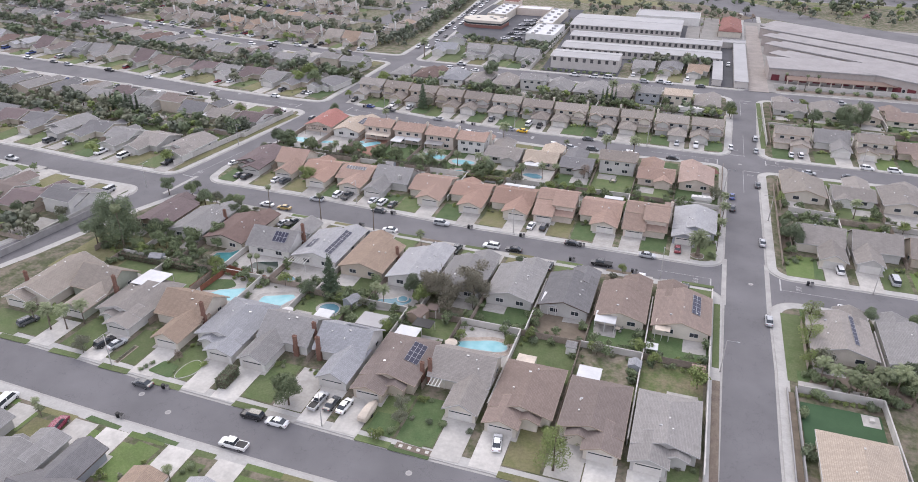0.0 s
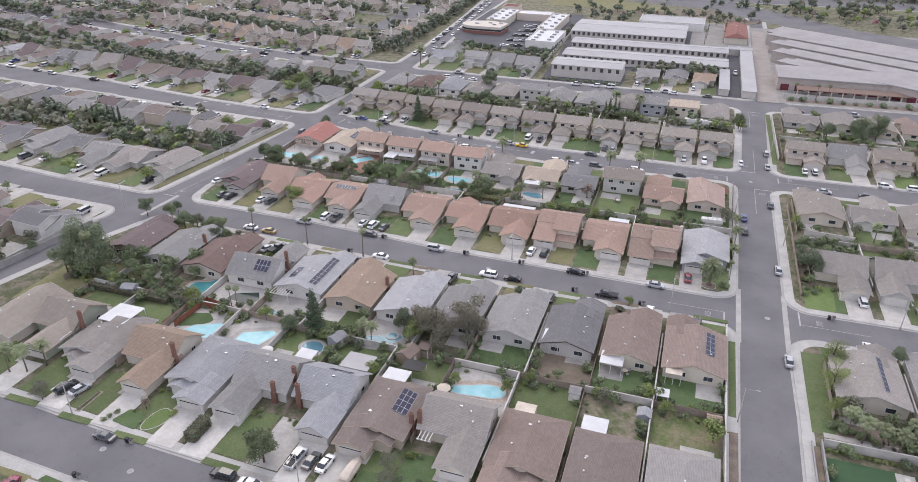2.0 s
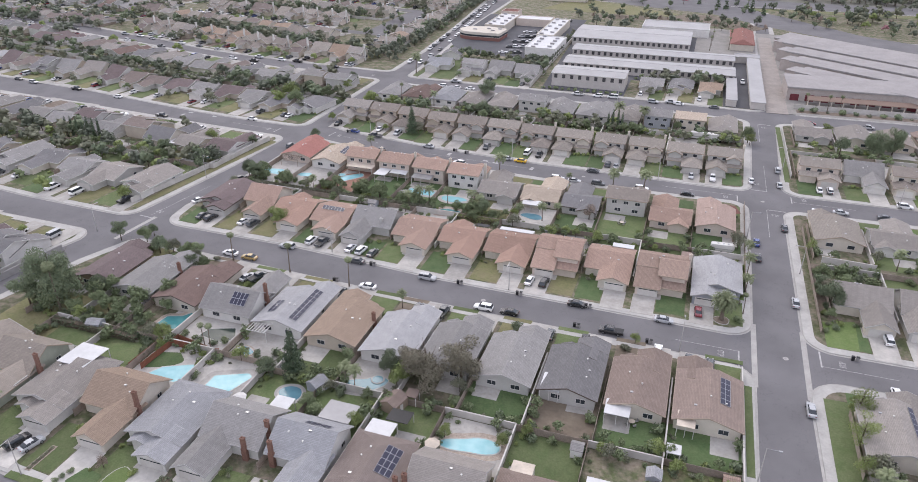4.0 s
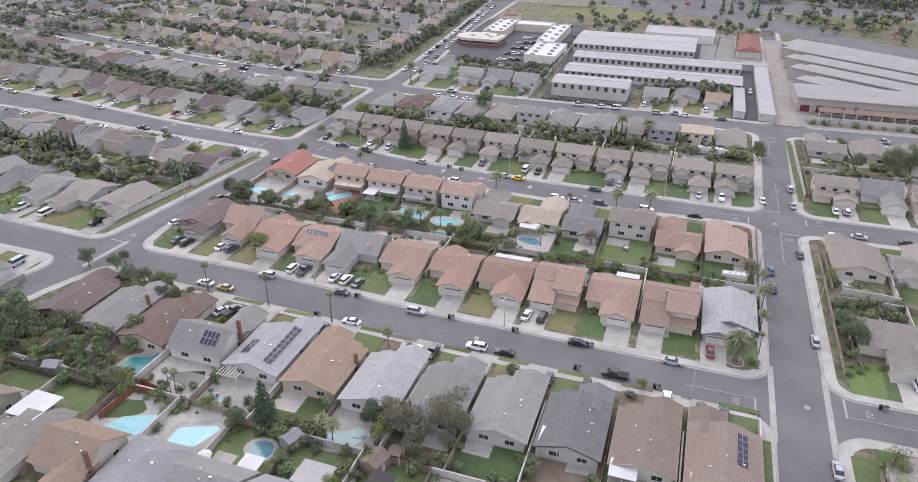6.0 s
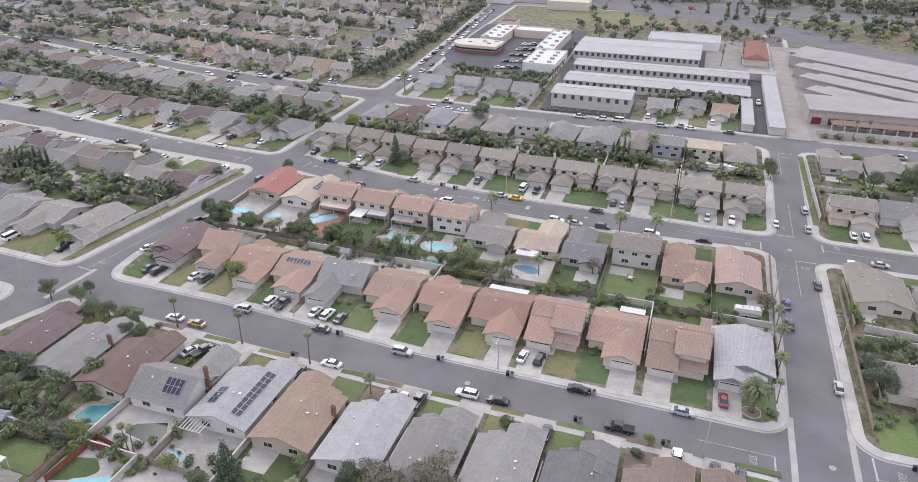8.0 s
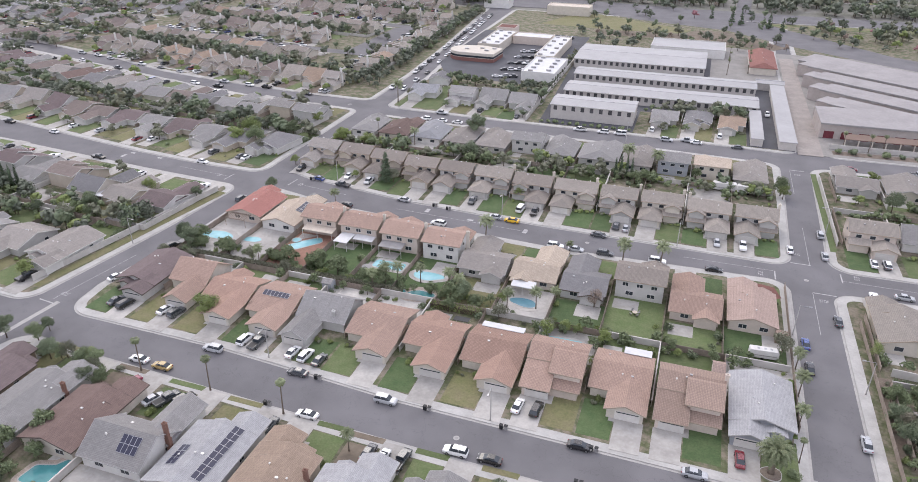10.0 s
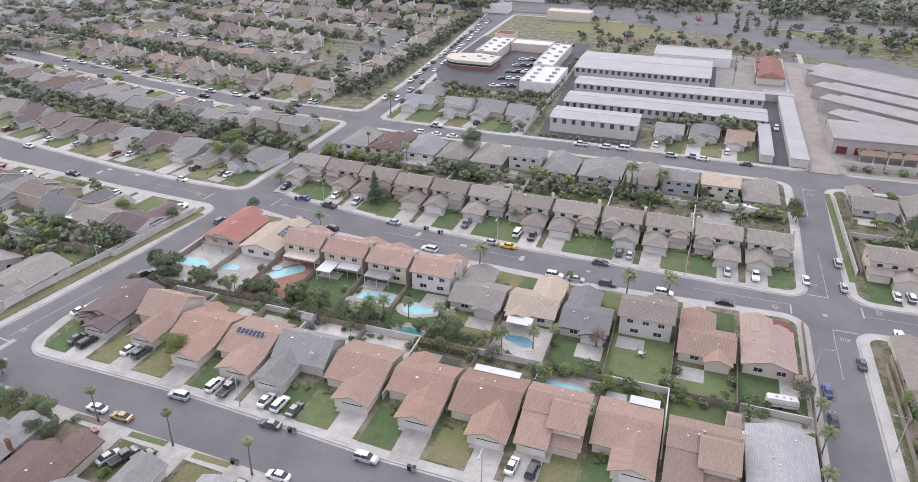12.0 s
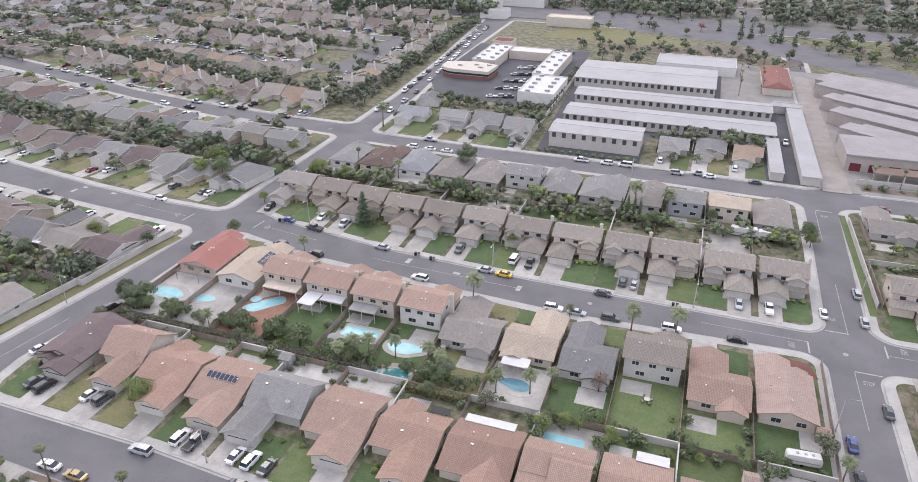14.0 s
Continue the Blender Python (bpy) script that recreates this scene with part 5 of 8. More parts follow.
def front_yard(lot, w, g, front, lawn="lawn", strip=None, drive="drive", wide=5.4, far=True):
    """Driveway before the garage, lawn beside it, planting along the house. lot: matrix with u across and v back from the garage line."""
    a = w / 2
    d0, d1 = (a - 1.1 - wide, a - 0.9) if g > 0 else (-a + 0.9, -a + 1.1 + wide)
    quad("driveway", lot, d0, d1, -front - 2.2, 0.1, drive, 0.205, "broad concrete driveway before a garage", "driveway")
    l0, l1 = (-a + 0.3, d0 - 0.25) if g > 0 else (d1 + 0.25, a - 0.3)
    quad("lawn", lot, l0, l1, -front, 4.3, lawn, 0.19, "front lawn beside a driveway")
    if strip:
        quad("verge", lot, l0 - 0.3, l1 + 0.3, -front - strip - 1.1, -front - 1.5, lawn, 0.172, "narrow grass verge by the kerb")
    quad("walkway", lot, (d0 - 1.2) if g > 0 else d1, d0 if g > 0 else d1 + 1.2, -1.0, 4.0, "drive", 0.2, "concrete path to the front door", "path")
    for _ in range(rng.randint(3, 6)):
        u, v = rng.uniform(l0 + 0.5, l1 - 0.5), rng.uniform(2.6, 4.2)
        p = lot @ Vector((u, v, 0))
        grow_at(rng.choice(("shrub1", "shrub2", "shrub3", "gold1")), p.x, p.y, rng.uniform(0.5, 0.95), far=far)


POOL_SPOTS = ((-57.2, 132.7, 6), (-125, 132.5, 5.5), (-111.5, 134, 5.2), (-97.3, 134.8, 3), (-83.8, 142.6, 4.5), (-136, 150, 5), (-123.6, 148, 4.8), (-114.5, 144.3, 2.5), (-164.5, 238.6, 5.5), (-153.2, 239.4, 3),
              (-138, 242.5, 5.5), (-109, 238.7, 5.2), (-97, 236.8, 4.8), (-95.6, 227.4, 4), (-69.6, 232.6, 4), (-56, 217.6, 5))


def back_yard(lot, w, v0, v1, ground, fences=("wood",), back=True, plants=4, patio=True, far=True):
    a = w / 2
    quad("back_lawn" if ground in ("lawn", "lush", "dry", "turf", "weeds") else "back_garden", lot, -a + 0.3, a - 0.3, v0 - 2, v1 - 0.3, ground, 0.185 if lot[0][0] > 0 else 0.180, "fenced back garden behind a house")
    if patio:
        s = rng.choice((-1, 1))
        quad("patio", lot, *sorted((s * (a - 1.2), s * (a - 1.2 - rng.uniform(4, 7)))), v0 - 1, v0 + rng.uniform(2.5, 4.5), "drive", 0.2 if lot[0][0] > 0 else 0.195, "concrete patio behind a house", "patio")
    for j in range(plants + 9):
        rim = rng.random() < 0.5
        u = rng.choice((-1, 1)) * rng.uniform(a - 1.7, a - 0.8) if rim else rng.uniform(-a + 1, a - 1)
        p = lot @ Vector((u, rng.uniform(v0 + 1, v1 - 1) if rim else rng.uniform(v1 - 1.9, v1 - 0.8), 0))
        if any(math.hypot(p.x - a, p.y - b) < c for a, b, c in POOL_SPOTS):
            continue
        grow_at(rng.choice(("shrub1", "bush1", "bush2", "shrub3", "gold1", "shrub2", "leaf1", "lime1", "olive1", "leaf1") if j % 3 == 0 else ("shrub1", "bush1", "bush2", "shrub3", "gold1", "shrub2", "leaf1")), p.x, p.y, rng.uniform(0.45, 0.95), far=far or j > 1)


def lot_frame(cx, y, face):
    return pose(cx, y, 0, 0, 0, 0 if face == "s" else 180)


def furnish(face, y, lots, front, depth, grounds, strip=None, lawns=("lawn", "lush", "dry"), fkinds=("wood", "block"), back=True, cars=0.0, plants=4, far=False, follow=1.0, drive="drive", kerb=None):
    """Gardens for a row that was given to row(): its lots, how far the front reaches, how deep the lot is."""
    for k, (x1, x0, kind, g, roof, wall, dy) in enumerate(lots):
        w = abs(x1 - x0)
        lot = lot_frame((x0 + x1) / 2, y + dy, face)
        gl = g if face == "s" else -g
        sgn = 1 if face == "s" else -1
        reach = front + dy * sgn * follow
        if kerb:
            reach = abs(y + dy - float(np.interp((x0 + x1) / 2, *zip(*kerb)))) - 2.6
        front_yard(lot, w, gl, reach, lawns[k % len(lawns)], strip, drive, far=far)
        vb = 16.5 if kind in ("two", "twin", "stack", "split") else 20.5
        back_yard(lot, w, vb, depth - dy * sgn, grounds[k % len(grounds)], plants=plants, far=far)
        fk = fkinds[k % len(fkinds)]
        p, q = lot @ Vector((-w / 2 * sgn, 6, 0)), lot @ Vector((-w / 2 * sgn, depth - dy * sgn, 0))
        fence(p.x, p.y, q.x, q.y, fk, near=not far)
        if back:
            p, q = lot @ Vector((-w / 2, depth - dy * sgn, 0)), lot @ Vector((w / 2, depth - dy * sgn, 0))
            fence(p.x, p.y, q.x, q.y, fkinds[(k + 1) % len(fkinds)], near=not far)
        if rng.random() < cars:
            m = lot @ pose(gl * (w / 2 - 4.2 + rng.uniform(-1.2, 1.2)), -rng.uniform(2.8, 4.0), 0)
            park(rng.choice(("sedan", "suv", "sedan", "pickup")), rng.choice(("white", "silver", "black", "charc", "white")), m.translation.x, m.translation.y, (90 if face == "s" else 270) + rng.choice((0, 180)), 0.21)


# ---------------------------------------------------------------- outer streets: rows along a line
PROTO = {}
FAR_PATCHES = {}


def far_patch(mat, lot, u0, u1, v0, v1, z):
    """A flat piece of a far lot (drive, lawn, pavement, wall), joined by material later on."""
    pts = [lot @ Vector((u, v, 0)) for u, v in ((u0, v0), (u1, v0), (u1, v1), (u0, v1))]
    FAR_PATCHES.setdefault(mat, Bag()).add([(p.x, p.y, h + 0.002 * (u0 > 0)) for h in (0.1, z) for p in pts], BOXF)


PALETTE = {
    "west": (("grey", "bark_brown", "char", "umber", "stone_grey", "grey", "plum", "taupe", "char", "bark_brown", "plum", "pale"), ("cream", "white", "greyw", "beige")),
    "tan": (("tan", "sand", "taupe", "mocha", "mocha", "fawn", "bark_brown", "tan"), ("cream", "beige", "peach", "cream")),
}


def proto(kind, g, roof, wall, w, detail):
    key = (kind, g, roof, wall, round(w), detail)
    if key not in PROTO:
        wings, gar = style(kind, w - 2.2, g)
        PROTO[key] = house_model(wings, roof, "w_" + wall, garage=gar, label=name_house(kind, roof, wall), detail=detail)
        if kind in ("stack", "tower"):
            chimney(PROTO[key], wings[0][1] + 0.3, 9.6, 8.7, "w_white", 1.3, 0.9)
            window(PROTO[key], wings[0][1] + 0.01, 7.4, 3.4, 1.1, 1.0, "r")
            window(PROTO[key], wings[0][1] + 0.01, 12.4, 1.0, 1.4, 1.2, "r")
        PROTO[key].matrix_world = pose(0, -300, -60)
    return PROTO[key]


def street_row(p0, p1, n, side, palette, setback=10.5, kinds=("deep", "ell", "ranch", "chalet", "vdeep", "ell", "split"), detail=0, seed=0, depth=36, car=0.7, veg=1.0, gardens=True, merged=False):
    """n houses along the kerb line from p0 to p1; side: 1 on the left of that way, -1 on the right."""
    global rng
    keep, rng = rng, random.Random(seed)
    a, b = Vector(p0), Vector(p1)
    d = (b - a) / n
    nrm = Vector((-d.y, d.x)).normalized() * side
    turn = math.degrees(math.atan2(nrm.y, nrm.x)) - 90
    w = d.length
    roofs, walls = PALETTE.get(palette) or palette
    for k in range(n):
        c = a + d * (k + 0.5) + nrm * (setback + rng.uniform(-1.2, 2.2))
        kind, g = rng.choice(kinds), rng.choice((-1, 1))
        roof, wall = rng.choice(roofs), rng.choice(walls)
        model = proto(kind, g, roof, wall, min(w, 14.5) - rng.choice((0.2, 0.8, 1.5)), detail)
        if merged is True:
            FAR_HOUSES.append((model, pose(c.x, c.y, 0.15, 0, 0, turn + rng.uniform(-7, 7))))
        else:
            place(model, c.x, c.y, 1.0, turn + rng.uniform(-2, 2))
        lot = pose(c.x, c.y, 0, 0, 0, turn)
        if merged:
            d0, d1 = (w / 2 - 6.6, w / 2 - 1.0) if g > 0 else (-w / 2 + 1.0, -w / 2 + 6.6)
            far_patch("drive", lot, d0, d1, -setback - 0.4, 0.2, 0.2)
            far_patch(rng.choice(("lawn", "lush", "dry", "lawn", "mulch")), lot, -w / 2 + 0.4 if g > 0 else d1 + 0.4, d0 - 0.4 if g > 0 else w / 2 - 0.4, -setback + 1.6, 5, 0.19)
            far_patch(rng.choice(("lawn", "dry", "yard", "drive", "weeds", "lush")), lot, -w / 2 + 0.4, w / 2 - 0.4, 15, depth - setback - 0.5, 0.18)
            far_patch("concrete", lot, -w / 2, w / 2, -setback, -setback + 1.4, 0.195)
            far_patch("wood" if rng.random() < 0.6 else "block", lot, -w / 2 - 0.1, -w / 2 + 0.1, 6, depth - setback, 1.7)
            far_patch("block", lot, -w / 2, w / 2, depth - setback - 0.1, depth - setback + 0.1, 1.8)
        elif gardens:
            front_yard(lot, w, g, setback - 2.6, rng.choice(("lawn", "lush", "dry", "lawn")))
            back_yard(lot, w, 20, depth - setback, rng.choice(("lawn", "dry", "yard", "drive", "weeds")), plants=int(3 * veg), patio=False)
            p, q = lot @ Vector((-w / 2, 6, 0)), lot @ Vector((-w / 2, depth - setback, 0))
            fence(p.x, p.y, q.x, q.y, rng.choice(("wood", "block", "wood")), near=False)
            r = lot @ Vector((w / 2, depth - setback, 0))
            fence(q.x, q.y, r.x, r.y, rng.choice(("wood", "block")), near=False)
        for _ in range(2):
            if rng.random() < car * 0.6:
                m = lot @ Vector((g * (w / 2 - rng.choice((2.8, 5.4))), -rng.uniform(2.6, 4.5), 0))
                park(rng.choice(("sedan", "suv", "sedan", "pickup", "van")), rng.choice(("white", "silver", "black", "charc", "white", "red", "blue")), m.x, m.y, turn + 90, 0.21, store=FAR_CARS)
        if rng.random() < car * 0.45:
            m = lot @ Vector((rng.uniform(-3, 3), -setback - 1.6, 0))
            park(rng.choice(("sedan", "suv", "pickup")), rng.choice(("white", "silver", "black", "charc")), m.x, m.y, turn + rng.choice((0, 180)), store=FAR_CARS)
        for _ in range(int(rng.uniform(2.6, 5.4) * veg)):
            back = rng.random() < 0.75
            m = lot @ Vector((rng.uniform(-w / 2 + 1, w / 2 - 1), rng.uniform(21, depth - setback - 1) if back else -rng.uniform(1, setback - 4), 0))
            grow_at(rng.choice(("far1", "far2", "far3", "far4", "far5", "bush1", "leaf1", "far2", "far3") if back else ("far2", "lime1", "shrub1", "leaf1", "bush1")), m.x, m.y, rng.uniform(0.45, 1.05), far=True)
    rng = keep


# ---------------------------------------------------------------- gardens of the middle rows
def lots_of(text):
    out = []
    for item in text.split(";"):
        a = item.split()
        out.append((float(a[0]), float(a[1]), a[2], int(a[3]), "", "", float(a[4])))
    return out


L1 = lots_of("-9.6 -23 deep -1 0;-23 -36.6 deep 1 0;-36.6 -50.5 deep -1 1.0;-50.5 -65 chalet 1 2.3;-65 -78.5 deep -1 1.8;-78.5 -92 chalet 1 2.8;-92 -106 chalet -1 2.8")
L1b = lots_of("-106 -120 deep 1 2.2;-120 -134 chalet 1 2.5;-134 -148.5 deep 1 3.2;-149 -164 chalet 1 4.0")
L2 = lots_of("-8.5 -22.9 deep -1 0;-22.9 -36 deep 1 0;-36 -49.6 deep 1 0;-49.6 -63 deep 1 0;-63 -76 deep 1 0;-76 -89.5 deep 1 0;-89.5 -103.5 deep -1 1;-103.5 -118 deep 1 2;-118 -133 chalet 1 2;-133 -147 deep 1 3;-147 -160 deep 1 4;-160 -173 deep -1 5")
L3 = lots_of("-8 -21.5 deep -1 0;-21.5 -35.5 two -1 0;-35.5 -49 deep 1 0;-49 -62.5 two -1 1;-62.5 -77 deep 1 0;-77 -91 deep 1 0;-91 -105 deep 1 0.8;-105 -119 deep -1 0.5;-119 -132 deep 1 1.5;-132 -146 deep 1 2;-146 -158.5 deep 1 4.5;-158.5 -172 deep 1 4")
L4 = lots_of("-8 -22 deep -1 -1.5;-22 -35.5 deep -1 -3.5;-35.5 -49.5 two 1 -0.5;-49.5 -62.5 deep -1 -2.5;-62.5 -76 deep 1 -0.5;-76 -90.5 deep -1 -0.5;-90.5 -103 two 1 2;-103 -116 two -1 3;-116 -129.5 two 1 4;-129.5 -142.5 two -1 5;-142.5 -155.5 deep 1 8;-155.5 -169 deep -1 10")
L5 = lots_of("-7 -20.3 twin -1 -1.4;-20.3 -34.3 twin 1 -1.4;-34.3 -48.3 twin -1 0;-48.3 -61 twin 1 0;-61 -76 twin -1 0.5;-76 -90 twin 1 1;-90 -104 twin -1 3;-104 -117 twin -1 3.5;-117 -130 twin 1 4;-130 -144 twin -1 6;-144 -157.5 twin 1 8;-157.5 -171 twin -1 9")
L6 = lots_of("-8 -20.5 deep 1 -2;-20.5 -34 two -1 -4;-34 -47 two 1 -4;-47 -59 deep 1 0;-59 -75 deep 1 1;-75 -88 deep -1 1;-88 -101.5 two 1 0;-101.5 -115 deep -1 1;-115 -128 deep 1 1;-128 -142 deep -1 2;-142 -156 deep 1 2;-156 -168 deep -1 2")
# These front drives take drivepale, the lit copy with brightness in its colour.
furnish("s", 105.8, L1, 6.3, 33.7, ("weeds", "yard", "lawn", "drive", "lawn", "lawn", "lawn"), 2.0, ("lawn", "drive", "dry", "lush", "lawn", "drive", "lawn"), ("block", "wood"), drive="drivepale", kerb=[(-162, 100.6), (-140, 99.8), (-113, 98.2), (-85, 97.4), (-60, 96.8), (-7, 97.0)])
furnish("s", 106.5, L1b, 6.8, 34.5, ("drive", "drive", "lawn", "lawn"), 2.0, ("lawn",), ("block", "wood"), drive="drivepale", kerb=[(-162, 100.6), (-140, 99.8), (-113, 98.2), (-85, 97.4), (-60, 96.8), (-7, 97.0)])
furnish("n", 169.5, L2, 3.9, 29.6, ("lush", "lush", "earth", "lush", "yard", "drive", "lawn", "drive", "drive", "yard", "yard", "yard"), 1.8, ("lawn", "earth", "lawn", "dry"), ("block", "wood"), back=False, follow=0.0, kerb=[(-176, 181.5), (-155, 179.8), (-85, 176.8), (-6, 176.3)])
furnish("s", 197.3, L3, 6.9, 27.2, ("drive", "lawn", "lawn", "drive", "yard", "yard", "drive", "drive", "lawn", "lawn", "lawn", "yard"), None, ("lawn", "lush", "lush", "dry", "dry", "lush"), ("wood", "block"), follow=0.0, kerb=[(-175, 192), (-130, 191.6), (-105, 189.8), (-85, 188.2), (-6, 188)], plants=-2)
furnish("n", 258.5, L4, 3.2, 33.5, ("lush", "lawn", "lawn", "lush", "drive", "dry", "lush", "lush", "lush", "brickpave", "drive", "drive"), None, ("lawn", "lush", "dry"), ("wood",), back=False, follow=0.5, kerb=[(-171, 276), (-142, 269), (-106, 266), (-66, 263.5), (-4, 263.5)], plants=-2)
furnish("s", 286.8, L5, 8.0, 37.0, ("yard", "drive", "yard", "yard", "lawn", "lush", "drive", "yard", "yard", "yard", "yard", "yard"), None, ("lush", "lush", "lawn"), ("wood", "block"), cars=0.5, far=True, follow=0.0, kerb=[(-170, 290), (-160, 286.2), (-120, 279.8), (-78, 277), (-5, 276.3)])
furnish("n", 350.0, L6, 5.0, 26.5, ("lush", "dry", "dry", "yard", "yard", "lawn", "yard", "dry", "dry", "drive", "lawn", "drive"), None, ("dry", "lawn"), ("wood", "block"), back=False, cars=0.5, far=True)

# ---------------------------------------------------------------- outer rows
street_row((-192, 192.6), (-268, 197.3), 5, -1, "west", seed=11, depth=40, detail=1)
street_row((-268, 197.3), (-313, 200), 3, -1, "west", seed=12, depth=40)
street_row((-184, 272.4), (-282, 280.4), 7, 1, "west", seed=13, depth=39)
street_row((-282, 280.4), (-387, 287.7), 7, 1, "west", seed=14, depth=39, merged="lots")
street_row((-184, 285.4), (-302, 298.6), 8, -1, "west", seed=15, depth=41)
street_row((-302, 298.6), (-408, 309), 7, -1, "west", seed=16, depth=41, merged=True)
street_row((-184, 364.8), (-280, 375), 7, 1, "west", seed=17, depth=40)
street_row((-280, 375), (-430, 408.5), 10, 1, "west", seed=18, depth=40, merged=True)
street_row((-193, 180.8), (-262, 184.6), 5, 1, "west", seed=19, depth=42)
# the dense quarter of tan houses beyond
slab("quarter_street", [(-222, 458.5), (-262, 461), (-392, 483), (-392, 492), (-262, 470), (-238, 468), (-238, 540), (-228, 546), (-222, 540)], -0.1, 0.185, M["asphalt"], "pale asphalt street between tan houses", "road")
slab("quarter_street", [(-225, 541), (-392, 563), (-392, 572), (-225, 550)], -0.1, 0.188, M["asphalt"], "pale asphalt street among the far houses", "road")
TAN = dict(palette="tan", kinds=("stack", "tower", "stack", "tower", "chalet", "split"), car=0.9, veg=1.5, merged=True)
street_row((-204, 379.6), (-268, 385), 5, -1, seed=31, depth=37, setback=9, **dict(TAN, merged="lots"))
street_row((-268, 385), (-386, 412.5), 9, -1, seed=32, depth=37, setback=9, **dict(TAN, merged="lots"))
street_row((-244, 459.5), (-262, 461), 1, 1, seed=33, depth=36, setback=8, **TAN)
street_row((-262, 461), (-390, 482.5), 10, 1, seed=34, depth=36, setback=8, **TAN)
street_row((-262, 470), (-390, 492), 10, -1, seed=35, depth=35, setback=8, **TAN)
street_row((-238, 540), (-390, 561.5), 12, 1, seed=36, depth=35, setback=8, **TAN)
street_row((-205, 547.5), (-390, 572.5), 14, -1, seed=37, depth=35, setback=8, **TAN)
street_row((-222, 424), (-222, 540), 9, -1, seed=38, depth=22, setback=7, **TAN)
street_row((-400, 600), (-225, 606), 13, 1, seed=39, depth=32, setback=7, **TAN)
for k in range(4):
    for s in (-1, 1):
        street_row((-408, 452 + k * 62 + s * 5), (-560, 474 + k * 62 + s * 5), 11, -s, "west", seed=400 + 2 * k + s, depth=29, setback=8, car=0.6, veg=1.3, merged=True)
street_row((-387, 287.7), (-500, 296), 8, 1, "west", seed=61, depth=39, veg=1.4, merged=True)
street_row((-408, 309), (-520, 320), 8, -1, "west", seed=62, depth=41, veg=1.4, merged=True)
street_row((-430, 408.5), (-560, 437), 9, 1, "west", seed=63, depth=40, veg=1.4, merged=True)
street_row((-313, 200), (-440, 209), 9, -1, "west", seed=64, depth=40, veg=1.4, merged=True)
street_row((-262, 184.6), (-440, 197), 12, 1, "west", seed=65, depth=42, veg=1.4, merged=True)
for k in range(420):
    grow_at(rng.choice(("speck1", "speck2", "speck3")), rng.uniform(-720, -400), rng.uniform(190, 640), rng.uniform(0.5, 1.0), far=True)
# the corner by the shops
corner = house_model([(-6, 6, 6, 17, 2.9, "u", 0.42), (-5.96, 0.5, 0, 9, 2.7, "v", 0.42)], "blue", "w_white", label="white single-storey corner house with a blue-grey roof", garage=(-2.8, 0))
corner.matrix_world = pose(-158.5, 386, 0.15, 0, 0, 4)
quad("lawn", pose(-150, 400, 0), -17, 8, -24, 14, "lawn", 0.182, "green corner lawn beside a white house")
quad("driveway", pose(-161.3, 386, 0), -2.8, 2.8, -13.4, 0, "drive", 0.206, "concrete driveway of the corner house", "driveway")
back_house = house_model([(-5, 5, 0, 9, 2.8, "v", 0.45)], "char", "w_white", label="small white garden house with a dark roof")
back_house.matrix_world = pose(-160, 415, 0.15, 0, 0, 8)
for kk, xx, yy, ss in (("queen1", -167.5, 381, 1.5), ("olive1", -166, 392, 0.7), ("bare1", -146, 393, 0.9), ("lime1", -150, 412, 0.7), ("tree1", -163, 426, 0.8), ("dark1", -152, 424, 0.8), ("tree2", -142, 420, 0.8), ("bush1", -166.5, 404, 1.4), ("bush2", -166.5, 412, 1.4), ("fan1", -145, 388, 0.8)):
    grow_at(kk, xx, yy, ss)
# east side
EAST = {}
for key, face, y, front, depth, lots in (
        ("low", "n", 171.0, 1.4, 24.0, [(26.0, 11.2, "vdeep", 1, "taupe", "cream", 0), (41.0, 26.6, "vdeep", -1, "grey", "greyw", 0)]),
        ("mid_south", "s", 196.2, 7.2, 30.0, [(25.8, 11.8, "chalet", 1, "taupe", "cream", 0), (40.2, 26.4, "chalet", -1, "taupe", "greyw", 0.6), (54.5, 40.6, "chalet", 1, "mocha", "beige", 0)]),
        ("mid_north", "n", 259.0, 2.4, 28.0, [(25.2, 10.6, "vdeep", -1, "sand", "cream", 0), (39.5, 25.6, "ell", 1, "taupe", "white", 0), (54.0, 40.0, "vdeep", 1, "taupe", "cream", 0), (68.5, 54.4, "deep", 1, "mocha", "beige", 0)]),
        ("high_south", "s", 287.0, 8.2, 30.0, [(24.6, 10.4, "two", 1, "sand", "peach", 0), (38.8, 25.0, "chalet", 1, "grey", "white", 0), (53.0, 39.2, "two", -1, "mocha", "cream", 0), (67.0, 53.4, "ranch", 1, "brown", "beige", 0), (81.0, 67.4, "two", 1, "taupe", "cream", 0)]),
        ("high_north", "n", 352.0, 1.6, 27.0, [(27.0, 12.4, "ell", -1, "taupe", "greyw", 0), (41.6, 27.4, "vdeep", 1, "taupe", "cream", 0), (56.0, 42.0, "vdeep", 1, "mocha", "beige", 0), (70.5, 56.4, "ranch", -1, "brown", "cream", 0), (85.0, 71.0, "deep", 1, "taupe", "cream", 0)])):
    EAST[key] = row(face, y, lots)
    furnish(face, y, lots, front, depth, ("yard", "lawn", "drive", "lush"), None, ("lush", "lawn", "bright"), ("wood", "block"), back=face == "s", cars=0.0 if key == "mid_south" else 0.6, plants=0, far=True)
